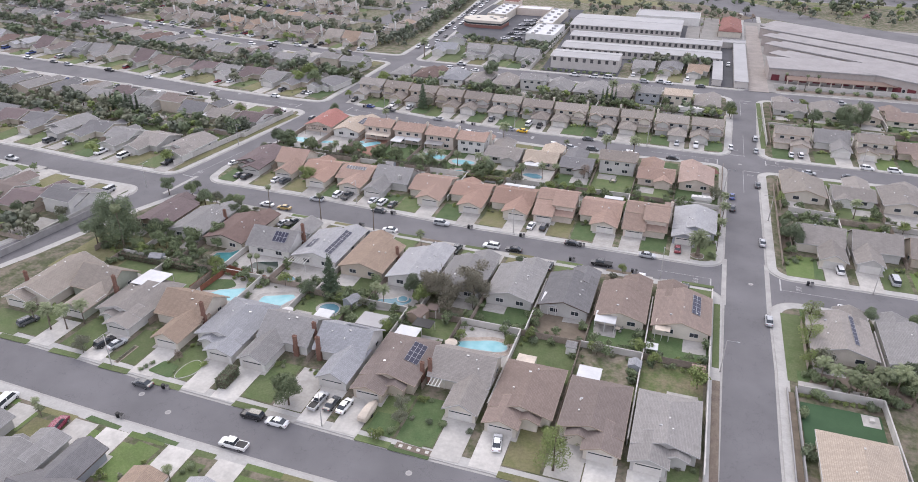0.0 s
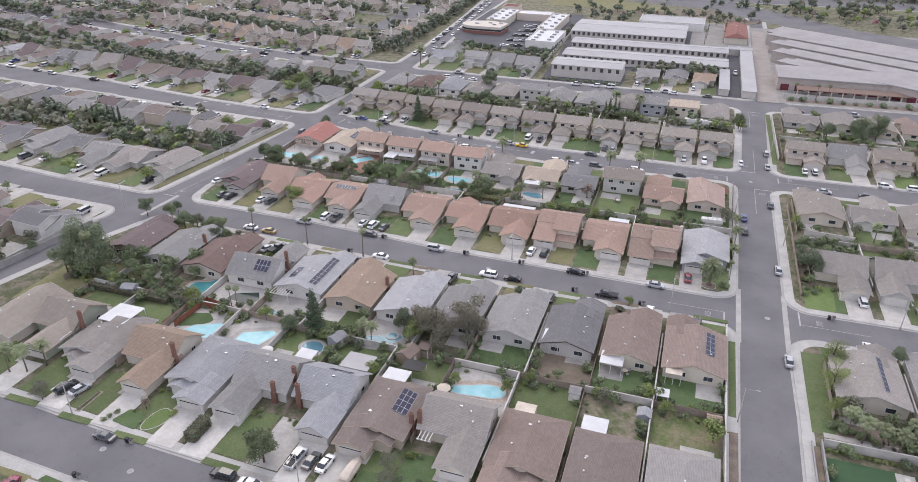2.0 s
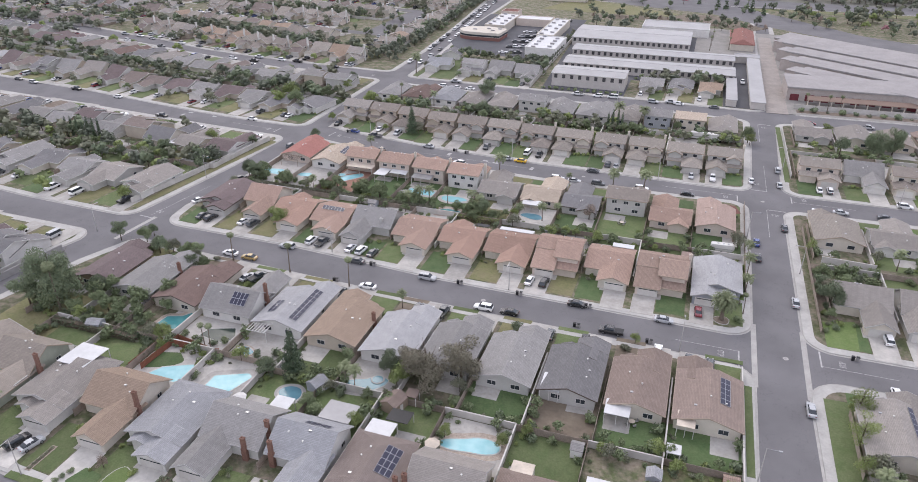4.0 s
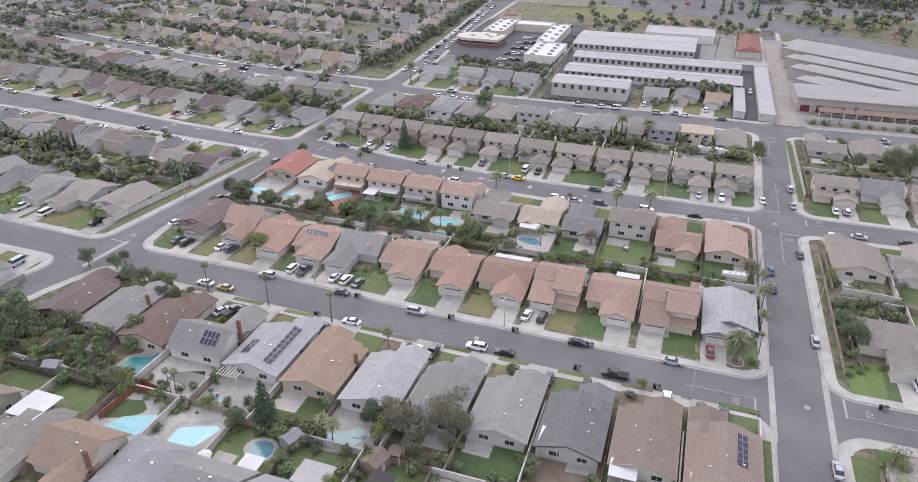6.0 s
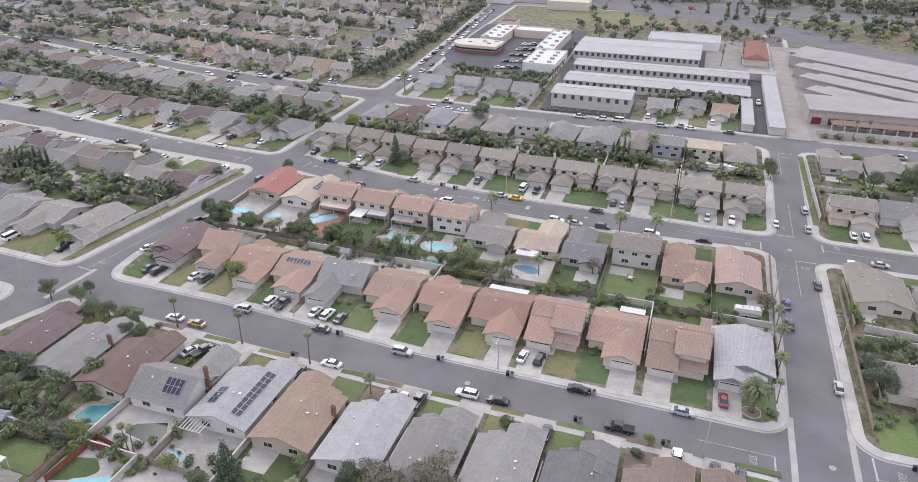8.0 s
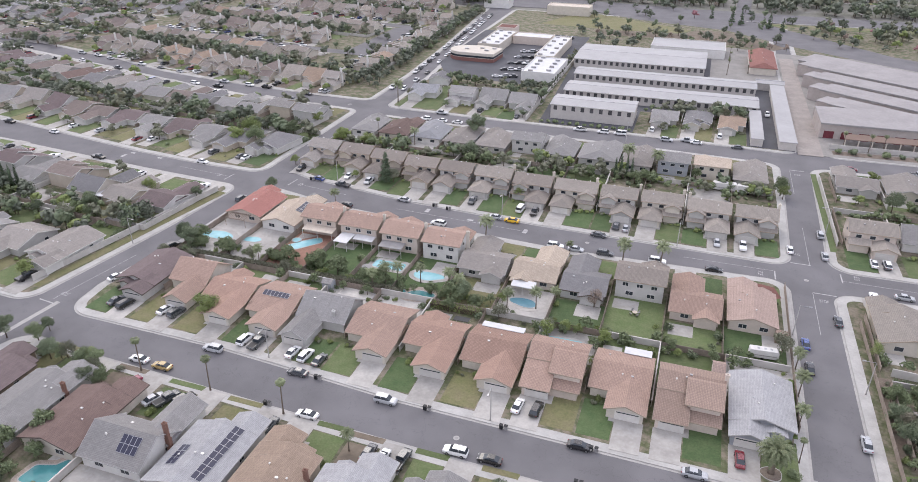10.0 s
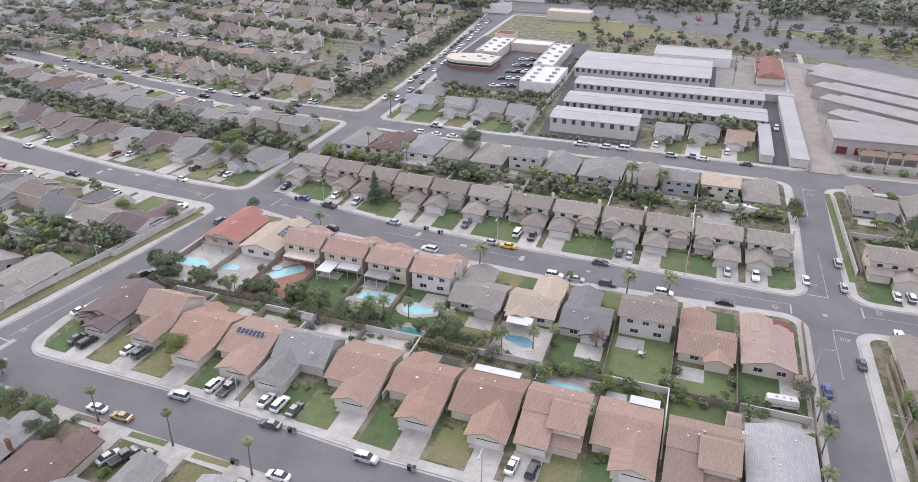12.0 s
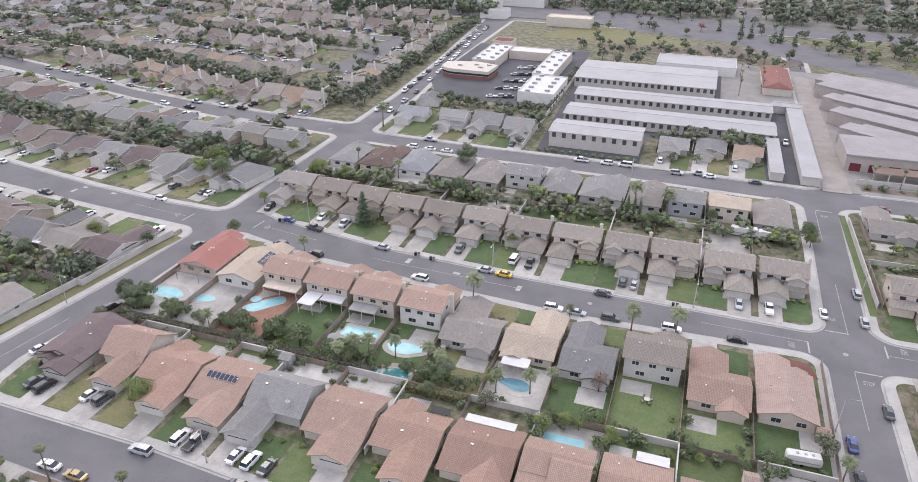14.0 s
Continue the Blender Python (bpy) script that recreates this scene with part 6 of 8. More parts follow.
solar(EAST["low"][0], (-6.3, 6.3, 4.5, 19.5, 2.7, "v", 0.29), -2.5, 11.0, 1, 7)
# north side of the top street
for k, (kind, roof) in enumerate((("ranch", "grey"), ("deep", "char"), ("ell", "tan"))):
    street_row((-54.5 + 13.4 * k, 371.4), (-41.1 + 13.4 * k, 371.1), 1, 1, ((roof,), ("cream", "greyw")), seed=57 + k, depth=33, kinds=(kind,), setback=13)
street_row((-147, 372.2), (-104, 371), 3, 1, (("grey", "char"), ("white", "greyw")), seed=58, depth=34, kinds=("two", "chalet"))


# ---------------------------------------------------------------- what the houses carry

patio_cover(R1[1], -5.4, -0.6, 19.3, 24.0, 2.75)
patio_cover(R1[2], -4.8, -0.8, 19.3, 22.6, 2.75, "tanroof")
patio_cover(R1[4], -5.0, 0.2, 19.3, 23.5, 2.8)
patio_cover(R1[4], -2.5, 2.0, 23.8, 27.5, 2.7, "black")
solar(R1[4], (-5.65, 5.65, 4.5, 19.5, 2.7, "v", 0.29), 2.9, 13.2, 3, 4)
patio_cover(R1[5], -1.5, 5.0, 18.9, 24.5, 3.0, "store_roof")
solar(R1[5], (-5.65, 5.65, 8, 18.5, 3.0, "u", 0.62), 1.5, 14.6, 5, 1)
chimney(R1[5], -4.6, 7.6, 6.0)
chimney(R1[6], 3.6, 7.4, 5.2)
chimney(R1[6], 6.2, 11.5, 6.6)
chimney(R1[8], 6.3, 9.2, 7.2)
chimney(R1[10], 6.9, 9.5, 7.0)
pergola(R1[10], 1.5, 6.0, 4.2, 7.6, 2.7)
chimney(R1[3], -6.4, 8.6, 6.2)
pergola(R1[3], -5.9, -3.0, 5.2, 8.0, 2.6)
patio_cover(R1[9], -5.0, 2.0, 14.2, 21.5, 4.1)
chimney(R1[4], 5.9, 9.0, 5.0)
solar(R2[0], (-6.1, 6.1, 4.5, 19.5, 2.7, "v", 0.29), -3.0, 10.0, 2, 5)
patio_cover(R2[0], 2.2, 5.6, 17.5, 21.8, 3.0, "tanroof")
patio_cover(R2[1], 0.6, 5.5, 18.4, 22.6, 2.9)
patio_cover(R2[2], 1.6, 5.6, 14.5, 19.8, 3.0)
solar(R2[7], (-6.15, 6.15, 4.5, 19.5, 2.7, "v", 0.29), -3.1, 11.0, 2, 8)
solar(R2[7], (-6.15, 6.15, 4.5, 19.5, 2.7, "v", 0.29), 3.6, 13.5, 2, 3)
pergola(R2[7], 0.8, 6.0, 19.6, 23.0, 2.7)
solar(R2[8], (-6.4, 6.4, 8, 18.5, 3.0, "u", 0.62), -2.5, 15.6, 4, 2)
chimney(R2[8], -6.9, 11.0, 7.4)
chimney(R2[10], -5.6, 8.0, 5.0)
chimney(R2[6], -6.2, 9.5, 4.9)
patio_cover(R3[2], -0.5, 5.4, 18.4, 21.2, 2.9)
patio_cover(R3[4], -5.6, 4.4, 18.2, 20.6, 2.9)
solar(R3[8], (-5.4, 5.4, 5.6, 18.6, 2.55, "u", 0.30), -0.6, 10.9, 7, 1)
chimney(R3[7], 3.0, 9.0, 4.9, "w_greyw")
chimney(R3[1], 6.5, 11.0, 7.8, "w_peach")
patio_cover(R3[5], 1.5, 5.2, 18.3, 20.5, 2.8, "black")
patio_cover(R4[4], -1.5, 4.6, 19.5, 22.5, 2.8)
patio_cover(R4[7], -2.0, 5.0, 14.7, 18.2, 3.0, "slatewall")
patio_cover(R4[8], -5.6, 0.5, 14.7, 17.6, 2.9)
patio_cover(R4[9], -5.8, 4.0, 14.7, 18.0, 3.0, "tanroof")
solar(R4[10], (-5.4, 5.4, 4.5, 19.5, 2.7, "v", 0.29), -2.9, 9.0, 2, 4)
pergola(R4[11], -3.0, 4.0, 19.8, 23.5, 2.7, "wood")
for k, (m, s) in enumerate(((R4[6], -1), (R4[7], -1), (R4[8], -1), (R4[9], -1))):
    chimney(m, s * 6.6, 10.5, 8.2, "w_cream")
for m, s in ((R5[0], 1), (R5[2], 1), (R5[3], 1), (R5[4], 1), (R5[5], 1), (R5[1], -1), (R5[6], 1)):
    chimney(m, s * 6.1, 13.0, 8.0, "w_cream")


# ---------------------------------------------------------------- pools
def pool(ring, mat="pool", deck=1.3, deck_mat="drive", label="blue swimming pool with a pale rim", spa=None):
    ob = thing("swimming_pool", 0, 0, 0.0, 0, label, "pool", "garden pools")
    n = len(ring)

    def flat(name, poly, z0, z1, m):
        v = [(x, y, z0) for x, y in poly] + [(x, y, z1) for x, y in poly]
        k = len(poly)
        return part(name, mesh_of(name, v, [tuple(range(k, 2 * k))] + [(i, (i + 1) % k, k + (i + 1) % k, k + i) for i in range(k)], M[m]), ob)

    flat("deck", grow(ring, deck), 0.12, 0.215, deck_mat)
    flat("coping", grow(ring, 0.3), 0.15, 0.27, "concrete")
    flat("water", ring, 0.15, 0.28, mat)
    if spa:
        flat("spa_rim", blob(*spa, 1.5, 1.5, 0), 0.15, 0.42, "concrete")
        flat("spa_water", blob(*spa, 1.15, 1.15, 0), 0.15, 0.43, mat)
    return ob


def ring4(x0, x1, y0, y1, r=1.2):
    return round_poly([(x0, y0), (x1, y0), (x1, y1), (x0, y1)], r)


pool(blob(-57.2, 132.7, 4.9, 2.2, 0.2, 0.12, seed=21), deck=1.6, deck_mat="stone", label="turquoise kidney pool with a stone rim")
pool(round_poly([(-130, 129.8), (-122.4, 130.0), (-119.8, 134.2), (-122, 136.4), (-128, 133.4)], 0.6), deck=1.6)
pool(round_poly([(-115.5, 130.8), (-109.6, 131.2), (-107.6, 136.8), (-109, 137.6), (-115.5, 134.6)], 0.7), deck=1.7, spa=(-109.3, 129.2))
pool(blob(-97.3, 134.8, 2.6, 2.1, 0.06, seed=5), "pool_blue", 0.9, label="small dark blue oval pool")
pool(blob(-83.8, 142.6, 3.9, 2.3, 0.2, 0.4, seed=8), "pool_blue", 1.8, spa=(-82.0, 144.6), label="free-form pool with a round spa")
pool(round_poly([(-140.4, 146.2), (-135.0, 146.0), (-134.0, 152.8), (-134.7, 154.2), (-136.6, 151.2), (-140.0, 150.0)], 0.7), "pool_teal", 1.3, "stone", label="long teal pool with a stone deck")
pool(round_poly([(-127.9, 146.1), (-120.1, 145.0), (-119.9, 148.5), (-121.5, 151.0), (-127.2, 148.8)], 0.4), "pool_dark", 1.2, label="rectangular pool with a dark green cover")
pool(blob(-114.5, 144.3, 2.0, 1.3, 0.1, seed=9), "pool_blue", 0.7, "stone", label="small pond-like pool by a patio")
pool(blob(-164.5, 238.6, 5.0, 2.3, 0.10, 0.1, seed=12), deck=1.7)
pool(blob(-153.2, 239.4, 2.6, 1.6, 0.1, 0.2, seed=13), deck=1.2)
pool(round_poly([(-142.5, 238.0), (-138, 238.4), (-133, 244.6), (-134.6, 247.2), (-139.5, 242.6)], 1.3), "pool", 1.4, "brickpave", label="free-form pool on red paving", spa=(-140.6, 243.2))
pool(ring4(-113.6, -104.6, 236.8, 240.6, 0.8), deck=1.3)
pool(blob(-97, 236.8, 4.4, 2.0, 0.14, -0.1, seed=15), deck=1.3)
pool(blob(-95.6, 227.4, 3.2, 2.0, 0.16, 0.3, seed=16), "pool_teal", 1.8, "stone", spa=(-100.5, 226.8), label="teal pool among rocks")
pool(blob(-69.6, 232.6, 3.4, 1.9, 0.12, 0, seed=17), "pool_blue", 1.6)
pool(ring4(-60.4, -52.6, 216.2, 220.6, 0.5), deck=0.9, label="pale turquoise rectangular pool by a grey wall")
pool(blob(-198, 242.5, 3.6, 2.0, 0.1, seed=18), deck=1.2)

# ---------------------------------------------------------------- self-storage yard
def shed_row(x0, x1, y0, y1, h, doors, door_mat="darkdoor", fall=0.6, wall="w_store", label="long cream storage building with a pale metal roof", every=3.6):
    """A long low building: walls, a ribbed metal roof that falls to the front, a row of roll-up doors."""
    ob = thing("storage_building", x0, y0, 0.15, 0, label, "building", "storage buildings")
    L, D = x1 - x0, y1 - y0
    part("wall", mesh_of("wall", [(0, 0, 0), (L, 0, 0), (L, D, 0), (0, D, 0), (0, 0, h - fall), (L, 0, h - fall), (L, D, h - fall), (0, D, h - fall)], BOXF, M[wall]), ob)
    o, t = 0.4, 0.14
    b = Bag()
    for y0, y1, z0, z1 in ((-o, D * 0.5, h - fall + 0.01, h + 0.25), (D * 0.5, D + o, h + 0.25, h - fall + 0.01)):
        v = [(-o, y0, z0), (L + o, y0, z0), (L + o, y1, z1), (-o, y1, z1)]
        b.add(v + [(x, y, z + t) for x, y, z in v], BOXF)
    part("ridge_cap", mesh_of("ridge_cap", boxv(-o, L + o, D * 0.5 - 0.35, D * 0.5 + 0.35, h + 0.3, h + 0.47), BOXF, M["steel"]), ob)
    top = part("roof", b.mesh("roof", M["store_roof"]), ob)
    q = [(sx * 0.06, y, z + t) for y, z in ((-o, h - fall), (D / 2, h + 0.25)) for sx in (-1, 1)]
    q = [q[0], q[1], q[3], q[2]]
    rib = Bag().add(q + [(x, y, z + 0.08) for x, y, z in q], BOXF).mesh("roof_rib", M["store_roof"])
    for k in range(int(L / 6) + 1):
        part("roof_rib", rib, top, "", pose(min(k * 6.0, L), 0, 0))
    part("gutter", mesh_of("gutter", boxv(-o, L + o, -o - 0.16, -o, h - fall - 0.12, h - fall + t), BOXF, M["trim"]), ob)
    if doors:
        n = int(L / every)
        for k in range(n):
            x = (k + 0.5) * L / n
            part("roll_door", cube("roll_door", (1.55, 0.1, 1.9), M[door_mat]), ob, "", pose(x, -0.03, h - fall - 2.45))
    return ob


slab("yard_asphalt", [(-99, 374), (-59, 374), (-59, 405), (-14.2, 405), (-14.2, 372.8), (3.4, 372.5), (3.4, 470), (-2, 520), (-106, 523)], 0.1, 0.19, M["asphalt_dark"], "dark asphalt between storage buildings", "yard")
shed_row(-95.5, -60, 382, 397.5, 7.0, True)
shed_row(-96, -9.5, 414, 431, 4.8, True, every=3.3)
shed_row(-97, -9.5, 446, 460, 4.8, True, every=3.3)
shed_row(-102.5, -34, 474, 512, 5.8, True, every=3.0)
shed_row(-9.0, 3.6, 460.5, 467, 4.2, False)
def wing_ns(x0, x1, y0, y1, h):
    ob = thing("storage_building", x0, y0, 0.15, 0, "narrow storage wing with a flat pale roof", "building", "storage buildings")
    part("wall", mesh_of("wall", boxv(0, x1 - x0, 0, y1 - y0, 0, h), BOXF, M["w_store"]), ob)
    part("roof", mesh_of("roof", boxv(-0.3, x1 - x0 + 0.3, -0.3, y1 - y0 + 0.3, h, h + 0.2), BOXF, M["store_roof"]), ob)
wing_ns(-13.0, -8.6, 374, 413.4, 3.0)
wing_ns(-2.6, 3.4, 373, 460, 3.2)
fence(-104.5, 374, -104.5, 520, "block", 2.2, False)
park("pickup", "white", -5.2, 417, 90, 0.2)

# offices and flats behind the yard
def flat_block(x0, x1, y0, y1, h, roof="metalroof", wall="w_cream", label="flat-roofed commercial building with a white roof", steps=0, band=None):
    ob = thing("commercial_building", x0, y0, 0.15, 0, label, "building", "commercial buildings")
    L, D = x1 - x0, y1 - y0
    part("wall", mesh_of("wall", boxv(0, L, 0, D, 0, h), BOXF, M[wall]), ob)
    part("roof", mesh_of("roof", boxv(0.3, L - 0.3, 0.3, D - 0.3, h, h + 0.05), BOXF, M[roof]), ob)
    b = Bag().box(0, L, 0, 0.3, h, h + 0.5).box(0, L, D - 0.3, D, h, h + 0.5).box(0, 0.3, 0.3, D - 0.3, h, h + 0.5).box(L - 0.3, L, 0.3, D - 0.3, h, h + 0.5)
    part("parapet", b.mesh("parapet", M[wall]), ob)
    for k in range(steps):
        part("roof_unit", cube("roof_unit", (2.4, 1.1, 0.9), M["steel" if k % 3 else "slatewall"]), ob, "", pose(L * (0.25 + 0.5 * (k % 2)), D * (k + 0.5) / steps, h + 0.05))
    if band:
        part("canopy", mesh_of("canopy", boxv(-1.0, L + 1.0, -2.2, 0, h * 0.62, h * 0.8), BOXF, M[band]), ob)
        for k in range(int(L / 4)):
            window(ob, 2 + k * 4, -0.01, 0.4, 2.6, 2.2, "f")
    return ob


slab("parking", [(-164, 436), (-106, 428), (-107, 556), (-178, 556), (-176, 460)], 0.1, 0.185, M["asphalt_dark"], "asphalt car park round the shops", "parking")
bow = thing("shop_building", -159, 474, 0.15, 0, "shop building with a curved brick front and white roof", "building", "commercial buildings")
rim = [(-7 + 9 * math.cos(math.radians(a)), 3 + 9 * math.sin(math.radians(a))) for a in range(100, 290, 19)] + [(12, -6), (13, 10), (0, 14)]
for nm, z0, z1, mt, gr in (("wall", 0, 4.6, "w_cream", 0.0), ("brick_base", 0, 2.0, "brickred", 0.06), ("roof", 4.6, 4.7, "metalroof", -0.4), ("window_band", 2.2, 3.3, "glass", 0.04), ("parapet_cap", 4.45, 4.85, "w_cream", -0.02)):
    rg = grow(rim, gr) if gr else rim
    nn = len(rg)
    part(nm, mesh_of(nm, [(x, y, z) for z in (z0, z1) for x, y in rg], [tuple(range(nn, 2 * nn)), tuple(range(nn - 1, -1, -1))] + [(q, (q + 1) % nn, nn + (q + 1) % nn, nn + q) for q in range(nn)], M[mt]), bow)
for u, v in ((-6, 2), (2, 6), (6, 1), (9, 7)):
    part("roof_unit", cube("roof_unit", (2.4, 1.1, 0.9), M["steel"]), bow, "", pose(u, v, 4.7))
flat_block(-164, -150.5, 493, 535, 4.6, "metalroof", "w_cream", steps=9)
flat_block(-123, -105.5, 437, 471, 4.8, "metalroof", "w_white", steps=9)
flat_block(-125, -114, 474, 528, 4.6, "metalroof", "w_cream", steps=9)
flat_block(-166, -154, 541, 553, 5.0, "brickred", "w_peach", label="red gabled shop pavilion by the road")
flat_block(-150, -126, 521, 534, 4.4, "metalroof", "w_peach", label="low shop row with a red tile roof")
for k in range(15):
    park(("sedan", "suv", "pickup")[k % 3], ("white", "silver", "charc", "black")[k % 4], -137 + (k % 3) * 4.2, 440 + (k // 3) * 15 + (k % 3), 25 + (k % 2) * 180, 0.2)
red = house_model([(-6.5, 6.5, 0, 42, 3.8, "v", 0.36, 2.0)], "brickred", "w_cream", label="office with a rust-red tile gable roof")
red.name = "office_building"
red.matrix_world = pose(-4.6, 492, 0.15)
red["category"] = "building"
flat_block(-66, -24, 522, 546, 4.6, "store_roof", "w_white", label="pale flat-roofed hall behind the storage yard")

# diagonal business park
def lean_hall(x, y, L, D, h, turn, doors=True, first=0):
    ob = thing("business_hall", x, y, 0.15, turn, "long pale workshop hall with maroon roll doors", "building", "workshop halls")
    part("wall", mesh_of("wall", boxv(0, L, 0, D, 0, h), BOXF, M["w_hall"]), ob)
    b = Bag().add([(-0.3, -0.3, h), (L + 0.3, -0.3, h), (L + 0.3, D + 0.3, h + 0.8), (-0.3, D + 0.3, h + 0.8), (-0.3, -0.3, h + 0.2), (L + 0.3, -0.3, h + 0.2), (L + 0.3, D + 0.3, h + 1.0), (-0.3, D + 0.3, h + 1.0)], BOXF)
    part("roof", b.mesh("roof", M["hall_roof"]), ob)
    part("fascia", mesh_of("fascia", boxv(-0.35, L + 0.35, -0.45, -0.3, h - 0.5, h + 0.2), BOXF, M["slatewall"]), ob)
    if doors:
        for k in range(first, int(L / 6.5)):
            part("roll_door", cube("hall_door", (3.8, 0.12, 3.0), M["maroon"]), ob, "", pose(3.5 + k * 6.5, -0.03, 0.05))
            if k % 2:
                window(ob, 6.6 + k * 6.5, -0.01, 0.8, 1.2, 1.6, "f")


slab("hall_yard", [(4.6, 371), (15, 371), (150, 376), (150, 548), (4.6, 548)], 0.1, 0.182, M["yardconc"], "worn concrete yard between the halls", "yard")
slab("hall_drive", [(4.2, 369.7), (13.5, 370), (13.2, 536), (6, 536)], 0.1, 0.2, M["pinkdrive"], "pinkish concrete drive beside the halls", "drive")
lean_hall(14, 512.5, 120, 17, 5.0, -33)
for k, (x, y) in enumerate(((17, 493), (17.5, 470), (18, 447), (19, 423))):
    lean_hall(x, y, 108 - 12 * k, 10.5, 6.4, -33, True, 2)
    end = thing("hall_end", x, y, 0.15, -33, "pale stucco end block of a workshop hall", "building", "workshop halls")
    part("wall", mesh_of("wall", boxv(-6.5, 5.0, 2.2, 12.0, 0, 5.9), BOXF, M["w_hall"]), end)
    part("roof", mesh_of("roof", boxv(-6.8, 5.3, 1.9, 12.3, 5.9, 6.1), BOXF, M["hall_roof"]), end)
lean_hall(13.6, 394, 120, 21, 6.2, 1.5)
canopy = thing("hall_canopy", 22, 386.5, 0.15, 2.5, "long red-brown tiled canopy before a hall", "canopy")
part("roof", Bag().add([(0, 0, 2.6), (110, 0, 2.6), (110, 4.4, 3.5), (0, 4.4, 3.5), (0, 0, 2.8), (110, 0, 2.8), (110, 4.4, 3.7), (0, 4.4, 3.7)], BOXF).mesh("roof", M["rust"]), canopy)
for k in range(23):
    part("post", cube("post", (0.4, 0.4, 2.65), M["w_cream"]), canopy, "", pose(0.4 + k * 4.95, 0.4, 0))
street = [(17, 374), (150, 379.5), (150, 384), (17, 378.5)]
slab("hall_front_garden", street, 0.1, 0.21, M["mulch"], "planted strip before the halls", "garden")
for k in range(16):
    grow_at(("bush1", "bush2", "shrub1")[k % 3], 19 + k * 5.5, 376.5 + k * 0.22, 0.9 + 0.3 * (k % 2), far=True)
for x, y in ((21, 381), (30, 380.5), (35, 381.5)):
    grow_at("fan1", x, y, 0.75)
fence(16, 380.5, 150, 386, "block", 2.0, False)


# ---------------------------------------------------------------- beyond the quarter
slab("highway", [(-520, 566), (-300, 640), (-200, 650), (-126, 655), (-83, 629), (-23, 611), (5, 582), (19, 569), (60, 538), (170, 470), (170, 500), (70, 562), (27, 614), (-6, 648), (88, 655), (330, 650), (330, 690), (94, 686),
                 (-4, 687), (-60, 691), (-120, 699), (-200, 706), (-520, 640)], -0.1, 0.19, M["asphalt"], "wide grey main roads meeting beyond the shops", "road")
slab("road_verge", [(28.5, 614.5), (71.5, 563), (170, 502), (330, 480), (330, 648), (88, 653), (0, 646.5)], -0.1, 0.16, M["weeds"], "weedy verge between two main roads", "ground")
slab("verge_kerb", [(-10, 648.5), (88, 653.4), (330, 648.4), (330, 649.4), (88, 654.6), (-10, 649.7)], -0.1, 0.3, M["concrete"], "pale kerb along the main road", "kerb")
slab("side_street", [(-17, 686), (-6, 686), (-2, 810), (18, 1400), (6, 1400), (-13, 810)], -0.1, 0.17, M["asphalt"], "straight street running away from the main road", "road")
slab("grass_field", [(-148, 591), (-100, 586), (-52, 590), (-46, 602), (-83, 623), (-127, 648)], 0.1, 0.2, M["dry"], "open dry-green grass field by the main road", "field")
slab("bare_verge", [(-104, 566), (-60, 571), (-30, 566), (4, 556), (12, 566), (0, 580), (-24, 606), (-44, 602), (-50, 588), (-100, 584)], 0.1, 0.18, M["earth"], "bare earth and mulch by the main road", "ground")
slab("office_court", [(-31, 471), (3.2, 471), (3.2, 548), (-18, 556), (-31, 552)], 0.1, 0.196, M["yardconc"], "pale concrete court beside the office", "yard")
flat_block(-152, -120, 628, 642, 6, "tanroof", "w_cream", label="tan commercial building at the field's edge")
for k, (x, y, L, D, h) in enumerate(((-262, 668, 60, 24, 8), (-230, 700, 60, 30, 9), (-300, 690, 30, 20, 8), (-330, 720, 60, 30, 9), (-205, 640, 20, 14, 6))):
    flat_block(x, x + L, y, y + D, h, "slatewall", "w_white", label="white warehouse with a grey-green flat roof")
rng = random.Random(99)
# trees along the main roads
for k in range(46):
    x = rng.uniform(34, 165)
    grow_at(rng.choice(("far1", "far2", "far3", "far4", "bare1", "lime1", "pink1")), x, rng.uniform(max(566, 640 - x), 644), rng.uniform(0.6, 1.25), far=True)
for k in range(26):
    x = -104 + k * 4.6
    grow_at(rng.choice(("far1", "far2", "far3", "bare1", "far2")), x, 556 + 14 * math.sin(k * 1.9) + rng.uniform(-3, 3) + (12 if x < -30 else 4), rng.uniform(0.5, 1.0), far=True)
for k in range(70):
    grow_at(rng.choice(("far1", "far3", "far4", "far2")), rng.uniform(2, 300), rng.uniform(692, 706), rng.uniform(0.8, 1.4), far=True)
for k in range(44):
    grow_at(rng.choice(("far1", "far3", "bare1", "far2")), rng.uniform(-190, -22), rng.uniform(700, 716), rng.uniform(0.7, 1.3), far=True)
for x, y, q in ((-20, 640, 0.9), (-14, 634, 0.9), (-34, 652, 0.7), (4, 626, 1.0), (12, 618, 0.8)):
    grow_at("conifer1", x, y, q, far=True)
grow_at("pink2", -46, 646, 1.1, far=True)
for k in range(8):
    grow_at("fan1", -22 + (k % 2) * 11 + rng.uniform(-1, 1), 486 + k * 7, rng.uniform(0.6, 0.9), far=True)
for k in range(1700):
    x = rng.uniform(-620, 300)
    y = 706 + 480 * rng.random() ** 1.4
    if abs(x - (-11 + (y - 690) * 0.03)) < 9:
        continue
    grow_at(rng.choice(("speck1", "speck2", "speck3")), x, y, rng.uniform(0.6, 1.6), far=True)
